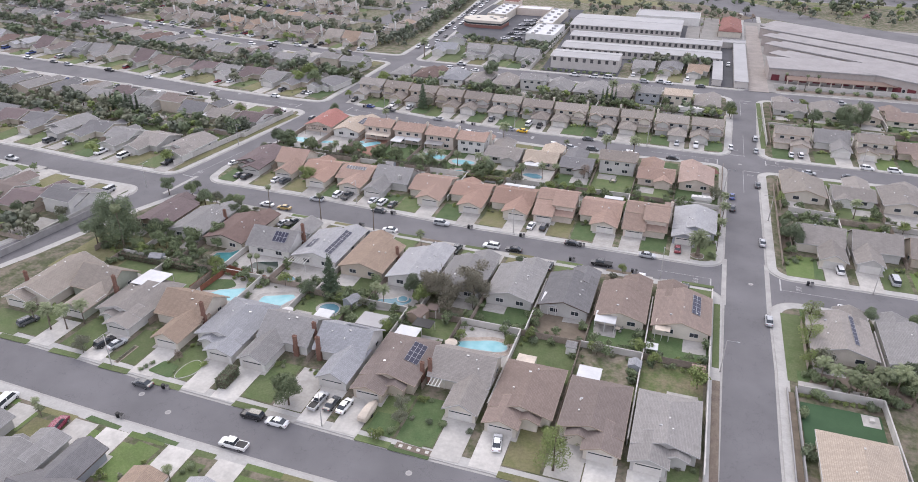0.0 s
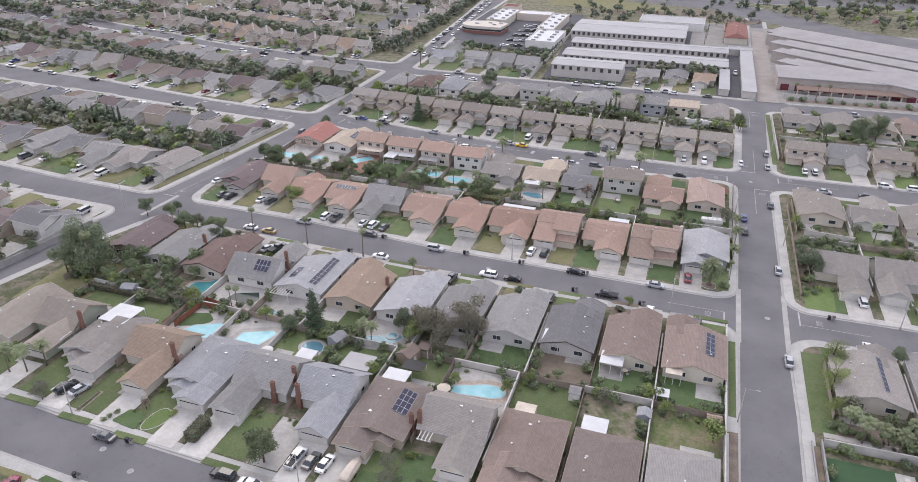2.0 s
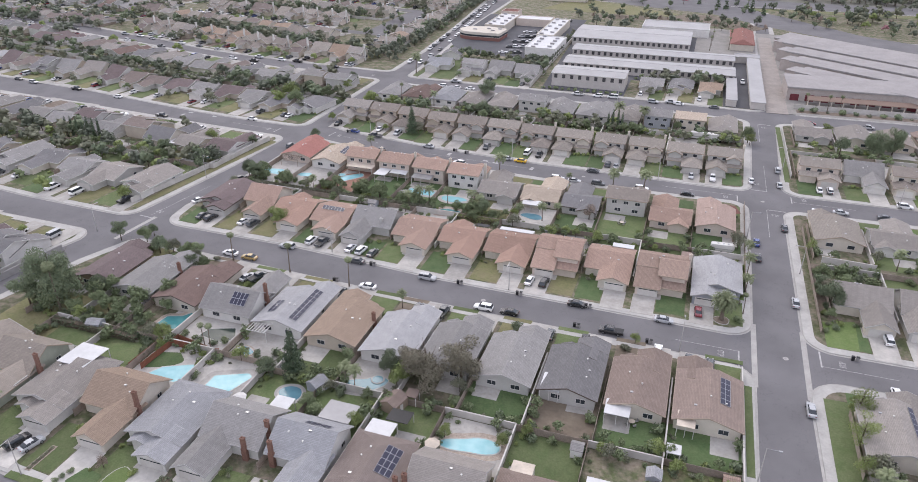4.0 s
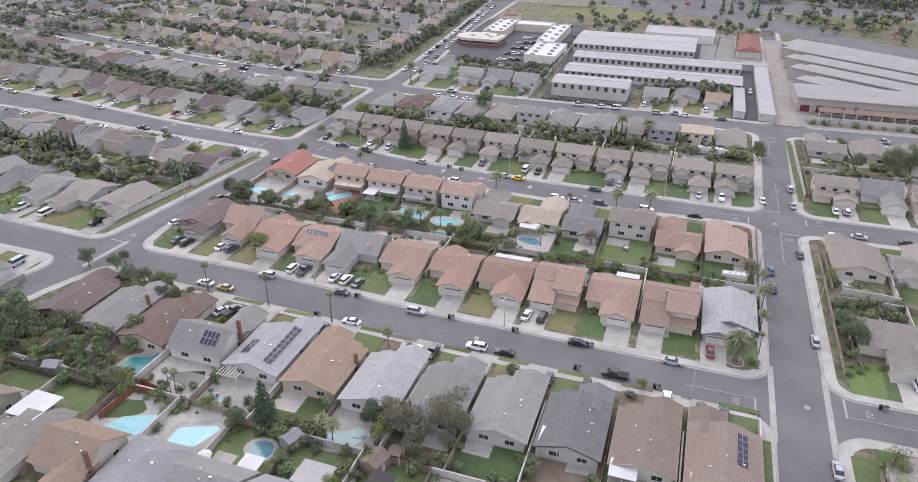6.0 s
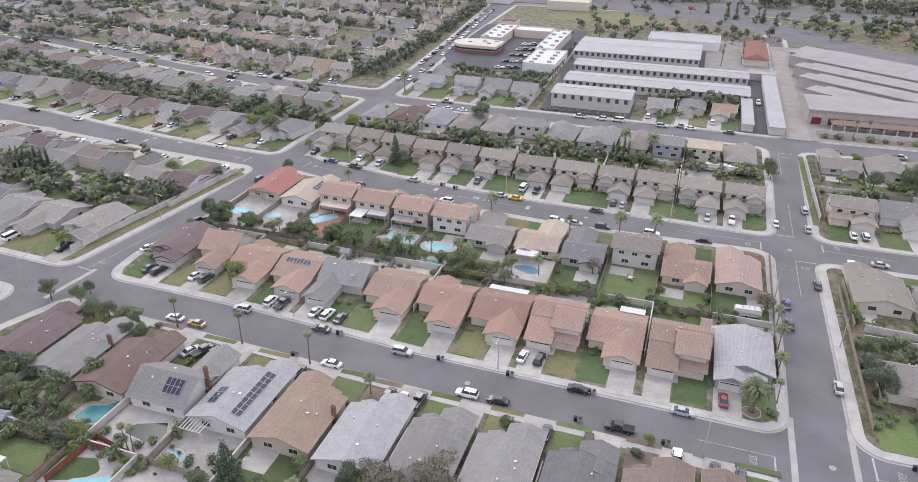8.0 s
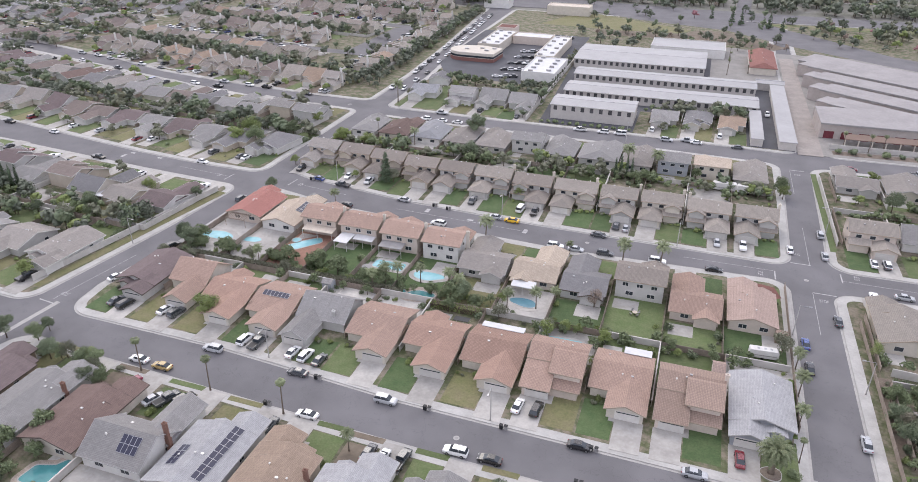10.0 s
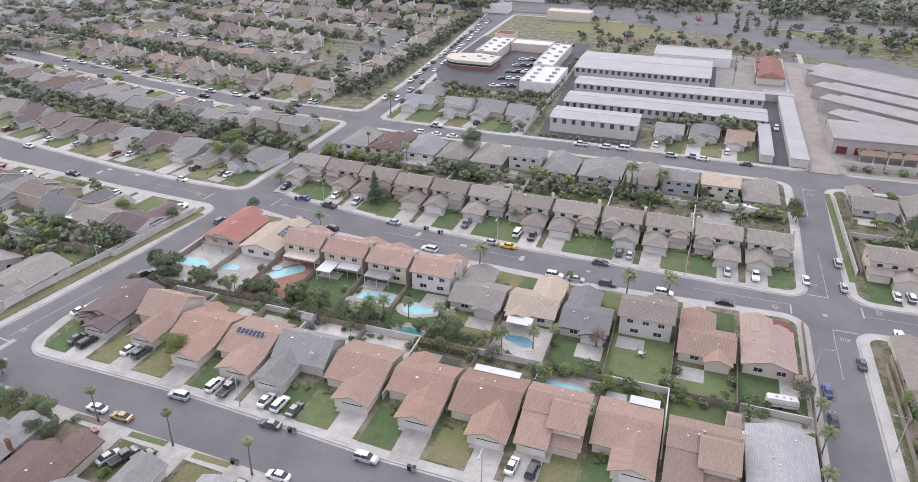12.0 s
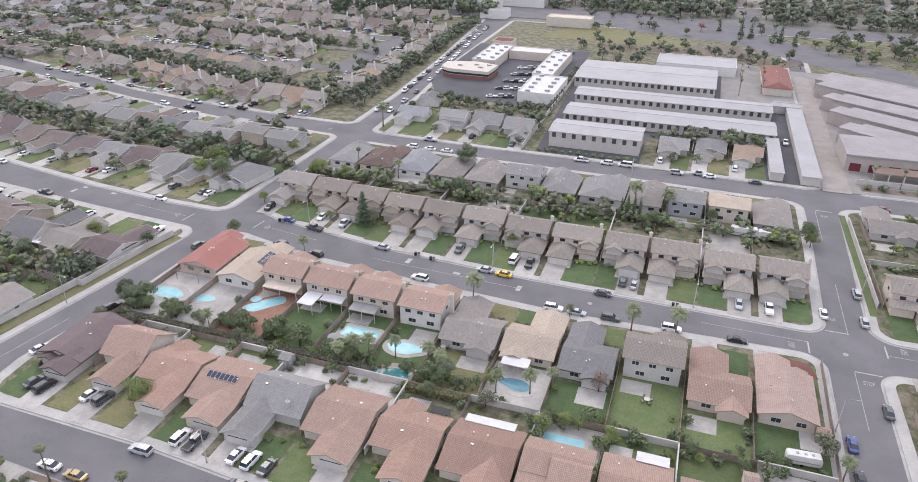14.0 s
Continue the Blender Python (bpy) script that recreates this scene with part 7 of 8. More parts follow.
for k in range(14):
    grow_at("conifer1", -312 + k * 2.2 + rng.uniform(-1, 1), 612 + k * 1.2 + rng.uniform(-3, 3), rng.uniform(1.0, 1.5), far=True)
for k in range(60):
    grow_at(rng.choice(("far1", "far4", "far3")), -200 + rng.uniform(-2.5, 1.5), 400 + k * 3.6, rng.uniform(0.5, 0.9), far=True)
for k in range(70):
    grow_at(rng.choice(("far1", "far3", "far4")), rng.uniform(-330, -196), rng.uniform(640, 668), rng.uniform(0.9, 1.7), far=True)
for k in range(16):
    street_row((-420 + 90 * (k % 8), 760 + 60 * (k // 8)), (-345 + 90 * (k % 8), 760 + 60 * (k // 8)), 5, 1, "west" if k % 2 else "tan", seed=200 + k, setback=8, depth=24, gardens=False, car=0.0, veg=0.6, merged=True)
for k in range(8):
    street_row((-640 + 60 * (k % 4), 470 + 60 * (k // 4)), (-585 + 60 * (k % 4), 480 + 60 * (k // 4)), 4, 1, "west", seed=240 + k, setback=8, depth=24, gardens=False, car=0.0, veg=1.0, merged=True)
# hedge of trees behind the shops, by the alley
for k in range(26):
    grow_at(rng.choice(("far1", "far3", "bush1", "far2")), -156 + k * 2.1, 423 + rng.uniform(-2, 2), rng.uniform(0.45, 0.75), far=True)
for k in range(22):
    grow_at(rng.choice(("far1", "far3", "far2")), -104 + rng.uniform(-1, 1) - 2.2, 378 + k * 6, rng.uniform(0.3, 0.55), far=True)
for x, y, s in ((-88, 528, 0.9), (-78, 533, 1.0), (-98, 540, 1.0)):
    grow_at("far1", x, y, s, far=True)
for k in range(13):
    grow_at("bush1", -98 + k * 3.1, 375.6, 0.55 + 0.15 * (k % 3), far=True)
for k in range(16):
    grow_at(("bush1", "leaf1", "bush2", "far2")[k % 4], -57 + k * 2.7, 407 + (k * 0.6 % 2), 0.6 + 0.2 * (k % 3), far=True)

# ---------------------------------------------------------------- trees of the near gardens
for key, x, y, s in (
        ("giant1", -170, 147, 0.95), ("dark2", -175, 143, 1.1), ("dark1", -162, 152, 0.8), ("tree2", -158, 148, 0.7),
        ("conifer1", -99.5, 140.2, 1.05), ("bronze1", -71.5, 146, 1.3), ("bronze2", -65, 149.5, 1.25), ("bronze1", -76, 148.5, 0.9), ("dark2", -80, 147, 0.75),
        ("tree1", -88.6, 101.2, 1.15), ("olive1", -90.4, 103.6, 0.75), ("airy1", -34.8, 101.2, 1.25), ("airy2", -36, 105.6, 0.75), ("olive2", -140.7, 101.6, 0.7), ("olive1", -142.5, 103.4, 0.5),
        ("olive2", -66.5, 106.8, 0.6), ("gold1", -68.4, 98.6, 1.4), ("queen1", -151, 107.5, 0.95), ("queen2", -154.5, 106.2, 0.85), ("queen1", -160.5, 107.4, 0.75), ("queen2", -148.8, 110.5, 0.9), ("queen1", -157.5, 108.8, 0.7),
        ("lime1", -62.9, 133.2, 0.5), ("lime1", -51.8, 134.2, 0.55), ("dark1", -104.5, 138.2, 0.65), ("tree1", -96.3, 138.6, 0.5), ("tree2", -91.5, 132, 0.55), ("bush1", -90, 131.4, 1.4),
        ("queen1", -88, 141.5, 0.75), ("queen2", -85.4, 140.6, 0.8), ("fan1", -123.8, 142.6, 0.65), ("fan2", -121.8, 142.0, 0.7), ("fan1", -166.4, 143.8, 1.35),
        ("fan1", -141.2, 178.9, 0.85), ("fan2", -123, 178.2, 0.85), ("fan1", -104.8, 176.9, 0.85), ("queen2", -87.8, 172.0, 0.7),
        ("dark2", -179.0, 178.6, 0.75), ("dark1", -171.8, 184.0, 0.5), ("tree1", -160.5, 176.4, 0.55), ("tree2", -153.5, 176.2, 0.65), ("olive1", -150.2, 174.6, 0.7), ("tree1", -145.5, 172.2, 0.6),
        ("lime1", -31.8, 175.6, 0.5), ("shrub1", -33.5, 172.4, 1.4), ("bush2", -59, 172.4, 1.0), ("lime2", -140.2, 201.2, 1.1), ("bare1", -131.5, 206.5, 0.7),
        ("date1", -13.2, 192.2, 1.05), ("fan2", -8.2, 196.5, 0.6), ("queen1", -7.6, 206.5, 0.8), ("queen2", -6.9, 216.5, 0.9), ("queen1", -6.8, 226, 0.8), ("bush1", -9.3, 192.4, 0.8),
        ("bare1", -52.5, 236.4, 1.05), ("dark2", -166.8, 229.5, 0.85), ("dark1", -171.0, 232.0, 0.8), ("olive2", -146.0, 229.0, 0.7), 
        ("queen1", -143.5, 228.2, 0.8), ("queen2", -105.6, 228.8, 0.95), ("queen1", -108.2, 226.2, 0.85), ("queen2", -103.0, 230.6, 0.9), ("queen1", -97.5, 232.8, 0.8), ("queen2", -89.5, 232.6, 0.85), ("queen1", -86.4, 231.2, 0.8),
        ("dark1", -84.8, 229.6, 0.7), ("tree2", -86, 222.4, 0.6), ("bush1", -80.6, 228.5, 1.3), ("queen1", -72.9, 228.8, 0.8), ("queen2", -66.0, 230.8, 0.85), ("queen1", -62.2, 234.2, 0.7),
        ("lime2", -60.5, 223.6, 0.5), ("lime1", -57.2, 223.9, 0.55), ("lime2", -54.3, 223.2, 0.5), ("gold1", -48.4, 213.6, 1.5), ("gold1", -37.6, 220.6, 1.4), ("lime1", -31.6, 222.2, 0.4), ("tree1", -23.8, 222.4, 0.5), ("tree2", -33.2, 224.0, 0.5),
        ("olive1", -134.5, 226.6, 0.6), ("lime2", -115.5, 227.0, 0.4), ("gold1", -124.0, 227.6, 1.5), ("bush1", -131.2, 227.4, 1.1),
        ("queen2", -88.0, 260.2, 1.2), ("queen1", -48.6, 260.2, 1.15), ("queen2", -38.6, 261.6, 1.15), ("queen1", -63.5, 261.4, 0.6), ("queen2", -141, 268.5, 0.85), ("dark1", -167.4, 273.2, 0.6),
        ("conifer2", -133.6, 291.6, 1.0), ("olive1", -131.4, 292.8, 0.9), ("lime2", -86.6, 293.8, 0.75), ("lime1", -172.0, 296.2, 0.65), ("lime2", -168.6, 303.8, 0.6), ("lime1", -145.5, 292, 0.5),
        ("lime1", -166, 322, 1.15), ("lime2", -155, 321.5, 1.0), ("dark1", -112.5, 322, 1.0), ("dark2", -118.0, 346, 1.25), ("queen1", -138.5, 330, 1.0), ("fan1", -156, 334, 0.8),
        ("cypress1", -57.4, 322.6, 1.0), ("cypress1", -55.4, 323.2, 0.95), ("cypress1", -53.6, 322.8, 0.9), ("cypress1", -59.2, 322.4, 0.85), ("tree1", -52, 319.5, 0.75), ("tree2", -49.2, 321.5, 0.7), ("queen1", -45.6, 330.5, 1.3), ("queen2", -56.0, 333, 1.3),
        ("tree1", -68, 320.5, 0.7), ("tree2", -72, 321.5, 0.6), ("olive1", -63, 322, 0.6), ("lime1", -83, 331, 0.4), ("tree1", -32.2, 330.5, 0.65), ("tree2", -20.6, 323.5, 0.5), ("tree1", -4.6, 325.5, 1.0), ("lime2", -4.0, 322.5, 0.8),
        ("dark1", 28, 322, 1.0), ("giant1", 40, 326, 0.62), ("giant2", 47, 329, 0.6), ("lime2", 26, 346, 0.8), ("lime1", 22.0, 340, 0.6),
        ("dark1", 12.0, 206.0, 1.0), ("bronze1", 12.6, 211.5, 0.75), ("dark2", 10.6, 213.0, 0.7), ("tree1", 11.5, 221.5, 0.65), ("airy1", 10.8, 237.0, 0.6), ("tree2", 17, 217, 0.6), ("queen1", 31.5, 232, 0.9),
        ("airy1", 12.8, 165.5, 1.0), ("airy2", 11.8, 156.0, 1.0), ("airy1", 11.4, 148.6, 0.75), ("dark2", 26.5, 170.5, 0.55), ("tree1", 36, 171.5, 0.6),
        ("queen1", 13.4, 144.0, 0.85), ("queen2", 15.6, 141.8, 0.85), ("queen1", 18.4, 140.8, 0.85), ("queen2", 21.2, 140.0, 0.85), ("queen1", 24.0, 142.2, 1.0), ("queen2", 27.4, 143.5, 1.05), ("queen1", 30.2, 141.2, 1.0), ("queen2", 32.8, 144.2, 1.0),
        ("dark1", 27, 147, 0.6), ("dark2", 31, 148.5, 0.7), ("bush1", 12.6, 137.6, 1.1), ("bush2", 22, 137.0, 0.9), ("bush1", 9.0, 131.5, 0.9), ("bush2", 8.7, 119.5, 1.2)):
    grow_at(key, x, y, s)
for key, x, y, sc in (("tree1", -171.0, 180.0, 0.75), ("dark1", -162.8, 175.6, 0.7), ("bush1", -165.6, 176.8, 1.2), ("olive1", -159.4, 177.0, 0.75), ("bush2", -156.6, 177.4, 1.2), ("tree2", -150.6, 176.6, 0.7), ("lime2", -154.6, 178.4, 0.55),
                      ("bush1", -148.6, 175.0, 1.1), ("leaf1", -152.4, 174.4, 0.9), ("dark2", -148.8, 171.2, 0.55), ("shrub1", -145.4, 177.6, 1.1)):
    grow_at(key, x, y, sc)
# the west corner gardens
for k in range(44):
    grow_at(rng.choice(("dark1", "tree1", "tree2", "olive1", "bush1", "far1", "lime1", "dark2")), rng.uniform(-300, -192), rng.choice((231, 236, 240, 324, 328, 150, 144)) + rng.uniform(-4, 4), rng.uniform(0.4, 0.85))
for k in range(7):
    grow_at("cypress1", -262 + k * 2.4, 243 + 0.3 * k, rng.uniform(0.7, 1.05))
for key, x, y, s in (("lime1", -203, 316, 1.6), ("tree1", -197, 309, 1.2), ("lime2", -205, 308, 1.2), ("olive1", -192, 303, 0.9), ("tree2", -188, 322, 1.0), ("lime2", -187, 340, 0.9), ("dark1", -190, 352, 0.8), ("dark2", -186.5, 258, 0.6), ("lime1", -205, 258, 0.9), ("olive2", -215, 232, 0.9)):
    grow_at(key, x, y, s)
hedge(-168, -100, 225.0, 226.6, 1.8, "leaf_olive", 30, 0.2)
hedge(-105.7, -103.4, 101.0, 106.2, 2.3)

# ---------------------------------------------------------------- street vehicles
for kind, colour, x, y, turn in (
        ("pickup", "white", -92.4, 87.9, 180), ("suv", "black", -93.6, 95.9, 180), ("sedan", "white", -88.0, 95.7, 180), ("sedan", "charc", -120.6, 96.8, 178),
        ("sedan", "white", -100.0, 177.9, 180), ("suv", "silver", -87.0, 187.0, 0), ("pickup", "black", -37.6, 178.2, 180), ("suv", "white", -68.8, 178.1, 180), ("sedan", "black", -62.2, 178.2, 180),
        ("sedan", "silver", -26.3, 187.0, 0), ("sedan", "black", -47.2, 187.1, 0), ("suv", "silver", -131.0, 190.2, 180), ("sedan", "charc", -108.6, 189.0, 180), ("sedan", "gold", -137.6, 181.2, 180), ("sedan", "white", -144.0, 181.6, 180),
        ("sedan", "silver", 4.2, 163.8, 90), ("sedan", "silver", 4.3, 205.4, 90), ("sedan", "charc", 4.4, 249.0, 90), ("sedan", "blue", -3.9, 236.5, 90), ("sedan", "black", -3.8, 227, 90),
        ("sedan", "white", -4.2, 284.5, 90), ("sedan", "silver", 4.9, 283.5, 90), ("suv", "silver", 5.0, 297.5, 90),
        ("sedan", "white", -174.5, 208.5, 70), ("suv", "black", -172.0, 228.0, 72), ("suv", "charc", -172.4, 262.5, 85), ("pickup", "charc", -146.5, 284.0, 170), ("sedan", "blue", -157.0, 286.2, 170),
        ("suv", "black", -138.0, 269.3, 170), ("suv", "black", -150.5, 271.3, 170), ("sedan", "silver", -122.0, 279.6, 175), ("suv", "white", -105.2, 266.9, 175), ("sedan", "silver", -90.0, 277.0, 178), ("sedan", "yellow", -84.5, 276.4, 178),
        ("suv", "white", -68.2, 264.4, 0), ("sedan", "silver", -62.3, 264.3, 0), ("suv", "charc", -54.0, 264.6, 0), ("suv", "white", -39.6, 265.0, 0), ("sedan", "black", -24.6, 265.3, 0), ("sedan", "charc", -57.5, 275.5, 0),
        ("sedan", "red", 21.0, 358.6, 0), ("pickup", "silver", 43.0, 360.0, 0), ("suv", "white", 51, 278.2, 0), ("suv", "white", 42, 277.8, 0), ("sedan", "charc", 34.5, 266.6, 0), ("sedan", "silver", 21.8, 266.3, 0),
        ("suv", "white", -146.0, 361.2, 180), ("sedan", "white", -138.5, 361.2, 180), ("sedan", "white", -131.5, 361.2, 180), ("pickup", "white", -80.0, 369.4, 180), ("suv", "white", -70.5, 369.6, 180), ("van", "white", -63.5, 369.9, 180), ("sedan", "charc", -18, 369, 180),
        ("sedan", "white", -33.5, 369.2, 180)):
    park(kind, colour, x, y, turn, 0.02, True)
for kind, colour, x, y, turn in (
        ("sedan", "white", -46.0, 104.0, 100), ("sedan", "white", -77.6, 104.0, 85), ("sedan", "charc", -80.3, 103.8, 85), ("pickup", "silver", -83.2, 103.5, 85),
        ("suv", "black", -138.3, 105.6, 75), ("sedan", "silver", -135.3, 106.0, 75), ("suv", "charc", -161.5, 106.5, 70), ("suv", "maroon", -127.2, 81.4, 100), ("van", "white", -142.4, 83.4, 96),
        ("sedan", "red", -18.6, 193.2, 92), ("sedan", "white", -61.0, 194.0, 85), ("suv", "black", -57.2, 194.2, 85), ("suv", "white", -126, 195.4, 85), ("pickup", "charc", -122.6, 195.2, 85), ("sedan", "white", -113.2, 194.8, 85), ("suv", "white", -109.8, 194.6, 85), ("sedan", "charc", -106.2, 194.2, 85),
        ("sedan", "white", -151.6, 199.6, 80), ("suv", "charc", -148.2, 199.4, 80), ("sedan", "charc", -166.0, 199.0, 80), ("suv", "black", -162.6, 198.4, 80),
        ("suv", "charc", -105.3, 172.6, 85), ("sedan", "white", -81.0, 172.0, 85), ("sedan", "charc", -84.0, 172.4, 85), ("pickup", "charc", -77.4, 172.6, 85), ("sedan", "charc", -50.8, 172.0, 90), ("pickup", "black", -42.6, 171.6, 95), ("pickup", "white", -26.6, 173.0, 90), ("sedan", "charc", -19.8, 172.4, 90), ("sedan", "charc", -15.4, 172.2, 90),
        ("suv", "black", -125.8, 173.4, 70), ("pickup", "charc", -129.2, 172.4, 70), ("sedan", "silver", -131.8, 171.5, 70), ("sedan", "maroon", -140, 174.5, 70),
        ("suv", "white", 23.2, 195.2, 92), ("van", "silver", 36.0, 193.5, 92), ("sedan", "white", 17.2, 283, 90), ("sedan", "charc", 20.4, 283, 90), ("van", "white", -83.8, 285, 85), ("sedan", "charc", -53.6, 283.0, 88), ("sedan", "silver", -50.4, 282.4, 88)):
    park(kind, colour, x, y, turn, 0.215, True)


# cars along the kerbs of the side avenue and beside the shops
for k in range(26):
    y = 402 + k * 8.2
    if rng.random() < 0.8:
        park(rng.choice(("sedan", "suv", "sedan", "pickup")), rng.choice(("white", "silver", "black", "charc", "white")), -179.6 - max(0, y - 430) * 0.078 + (430 - min(y, 430)) * 0.01, y, 93, store=FAR_CARS)
    if rng.random() < 0.5:
        park(rng.choice(("sedan", "suv", "sedan", "pickup")), rng.choice(("white", "silver", "black", "charc", "white")), -173.4 - max(0, y - 430) * 0.09 - max(0, y - 500) * 0.0, y, 273, store=FAR_CARS)
for k in range(14):
    park(rng.choice(("sedan", "suv")), rng.choice(("white", "silver", "black", "charc")), -164 + k * 3.6, 547, 88, 0.19, store=FAR_CARS)


# ---------------------------------------------------------------- south side of the front street
FINE = True
S0 = row("n", 78.5, [
    (-66, -80, "deep", 1, "brown", "cream", 0), (-80, -94, "deep", -1, "pale", "white", -2), (-94, -105, "deep", -1, "tan", "cream", -3), (-105, -119.5, "chalet", -1, "char", "slate", -1),
    (-119.5, -134, "deep", 1, "grey", "greyw", -1), (-134, -148, "deep", 1, "grey", "greyw", 0), (-148, -162, "deep", -1, "taupe", "cream", 0)])
# South-side drives share the brightened concrete, the street's glare painted in.
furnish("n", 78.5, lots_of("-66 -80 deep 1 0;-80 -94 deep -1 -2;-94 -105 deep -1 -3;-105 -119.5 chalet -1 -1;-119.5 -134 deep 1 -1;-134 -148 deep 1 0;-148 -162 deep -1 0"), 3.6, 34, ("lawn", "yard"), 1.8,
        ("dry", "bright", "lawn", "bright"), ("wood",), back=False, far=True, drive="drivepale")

# west wing of the corner house
wing = house_model([(-5.6, 5.6, 2.5, 20, 2.8, "v", 0.42), (-5.56, 1.0, 0, 6, 2.6, "v", 0.42)], "fawn", "w_cream", label="low fawn-roofed wing of the corner house", garage=(-2.3, 0))
wing.matrix_world = pose(-167.3, 111.0, 0.15)
chimney(wing, -5.9, 7.0, 5.4)
quad("lawn", pose(-167, 108.6, 0), -6, 6, -7, 1, "lawn", 0.197, "front lawn of the corner house")
quad("back_lawn", pose(-166, 129, 0), -13, 11, 0, 22, "dry", 0.188, "wide lawn behind the corner house")
quad("back_lawn", pose(-157, 132, 0), -4, 8, 0, 9.5, "lawn", 0.192, "green back lawn by a dark hedge")

# ---------------------------------------------------------------- east corner garden
quad("turf", pose(16, 131, 0), -7.2, 7.6, -8.0, 4.6, "turf", 0.2, "dark green artificial lawn by a white wall")
quad("fire_pit_deck", pose(21.6, 133.6, 0), -1.6, 1.6, -1.7, 1.8, "drive", 0.22, "square concrete seating deck", "patio")
part("seat_block", cube("seat_block", (0.9, 0.9, 0.6), M["block"]), thing("fire_pit", 21.6, 133.6, 0.22, 0, "pale concrete fire pit on a deck", "fire pit"))
fence(8.4, 138.4, 24.4, 138.8, "block", 2.0)
fence(24.4, 138.8, 25.6, 100, "block", 2.0)
for k in range(10):
    grow_at("shrub2", 9.3 + k * 1.35, 137.4, 0.75)
fence(8.2, 139, 7.9, 96, "grey", 1.2)
fence(6.6, 139, 6.3, 96, "grey", 0.5)
quad("planter", pose(7.3, 117, 0), -0.6, 0.6, -21, 21, "earth", 0.3, "bare earth strip between low walls", "garden")
eh = house_model([(-6.4, 6.4, 0, 22, 2.8, "v", 0.32, 4.0)], "buff", "w_cream", label="pale taupe hip-roofed house by the avenue")
eh.matrix_world = pose(17.0, 102, 0.15)
quad("path", pose(16, 144, 0), -7, 8, -2.8, -1.4, "drive", 0.205, "pale garden path under palms", "path")
quad("back_lawn", pose(17, 144, 0), -8, 9, -1.2, 2.2, "lush", 0.196, "green lawn under palms")
quad("lawn", pose(9.4, 157, 0), -2.4, 2.6, -15, 12, "lawn", 0.192, "grass verge garden along the avenue")

# strips of grass by the avenue walls
quad("verge", pose(-7.6, 155, 0), -0.75, 0.75, -13.5, 13, "lawn", 0.195, "long green grass strip by the avenue wall")
quad("verge", pose(-7.4, 120, 0), -0.8, 0.8, -18, 17, "mulch", 0.195, "bare mulch strip by the avenue wall")
fence(-9.2, 107, -9.0, 172, "block", 1.9)
fence(-7.6, 205, -7.0, 262, "wood", 1.8)
fence(9.0, 194, 9.2, 250, "wood", 1.6)
fence(9.0, 292, 9.0, 345, "block", 1.8)
quad("verge", pose(7.8, 318, 0), -0.9, 0.9, -30, 32, "lawn", 0.2, "grass strip by the avenue")
fence(-194, 200, -184, 266, "block", 1.9)
quad("verge", pose(-186.2, 232, 0, 0, 0, -8.2), -2.0, 0.8, -34, 34, "dry", 0.2, "weedy grass strip by the side avenue")
fence(-190, 168, -199, 100, "grey", 1.9)

# sheds, camper, gazebos
def shed(x, y, w, d, h, turn, roof="blue", wall="w_slate", label="small grey garden shed with a gable roof"):
    bw, rf, bt = Bag(), ([], [], []), Bag()
    gable(bw, rf, bt, -w / 2, w / 2, -d / 2, d / 2, h, "u", 0.5, 0, 0.15, 0.08)
    ob = thing("garden_shed", x, y, 0.17, turn, label, "shed", "garden sheds")
    part("wall", bw.mesh("wall", M[wall]), ob)
    part("roof", mesh_of("roof", rf[0], rf[1], M[roof], rf[2]), ob)
    part("door", cube("door", (0.9, 0.06, 1.7), M["trim"]), ob, "", pose(0, -d / 2 - 0.01, 0))


shed(-92.6, 138.0, 3.4, 3.0, 2.0, 70)
shed(-152.5, 140.6, 3.4, 2.6, 1.9, 10)
shed(-24.2, 134.8, 2.4, 2.6, 1.9, 90)
shed(-38.2, 137.0, 2.2, 2.4, 2.0, 0, "grey", "w_white", "white garden playhouse by a wall")
shed(-11.2, 137.8, 2.6, 2.0, 1.7, 0, "rust", "redwood", "small red timber shed in a corner")
shed(-75.2, 137.8, 4.2, 3.6, 2.2, 75, "brown", "w_brownw", "brown timber shed in a back garden")
shed(-119.0, 222.6, 2.6, 2.6, 2.1, 0, "grey", "w_slate")
shed(-61.6, 221.8, 2.4, 2.6, 2.1, 0, "pale", "w_slate")
shed(-22.9, 218.0, 2.4, 5.0, 2.1, 0, "salmon", "w_peach", "narrow pink garden store by a fence")
shed(-9.4, 236.4, 2.4, 2.6, 2.0, 0, "rust", "w_brownw", "small brown garden store")


def gazebo(x, y, w, d, h, mat="metalroof"):
    ob = thing("gazebo", x, y, 0.18, 0, "white flat-roofed garden canopy on posts", "gazebo", "garden canopies")
    part("canopy", mesh_of("canopy", boxv(-w / 2, w / 2, -d / 2, d / 2, h, h + 0.15), BOXF, M[mat]), ob)
    for u in (-1, 1):
        for v in (-1, 1):
            part("post", cube("post", (0.14, 0.14, h), M["trim"]), ob, "", pose(u * (w / 2 - 0.2), v * (d / 2 - 0.2), 0))


gazebo(-21.3, 141.6, 2.6, 2.6, 2.3)
gazebo(-125.6, 244.6, 4.2, 6.0, 2.8)
gazebo(-186.0 - 30, 262 - 15, 7, 5, 2.7)
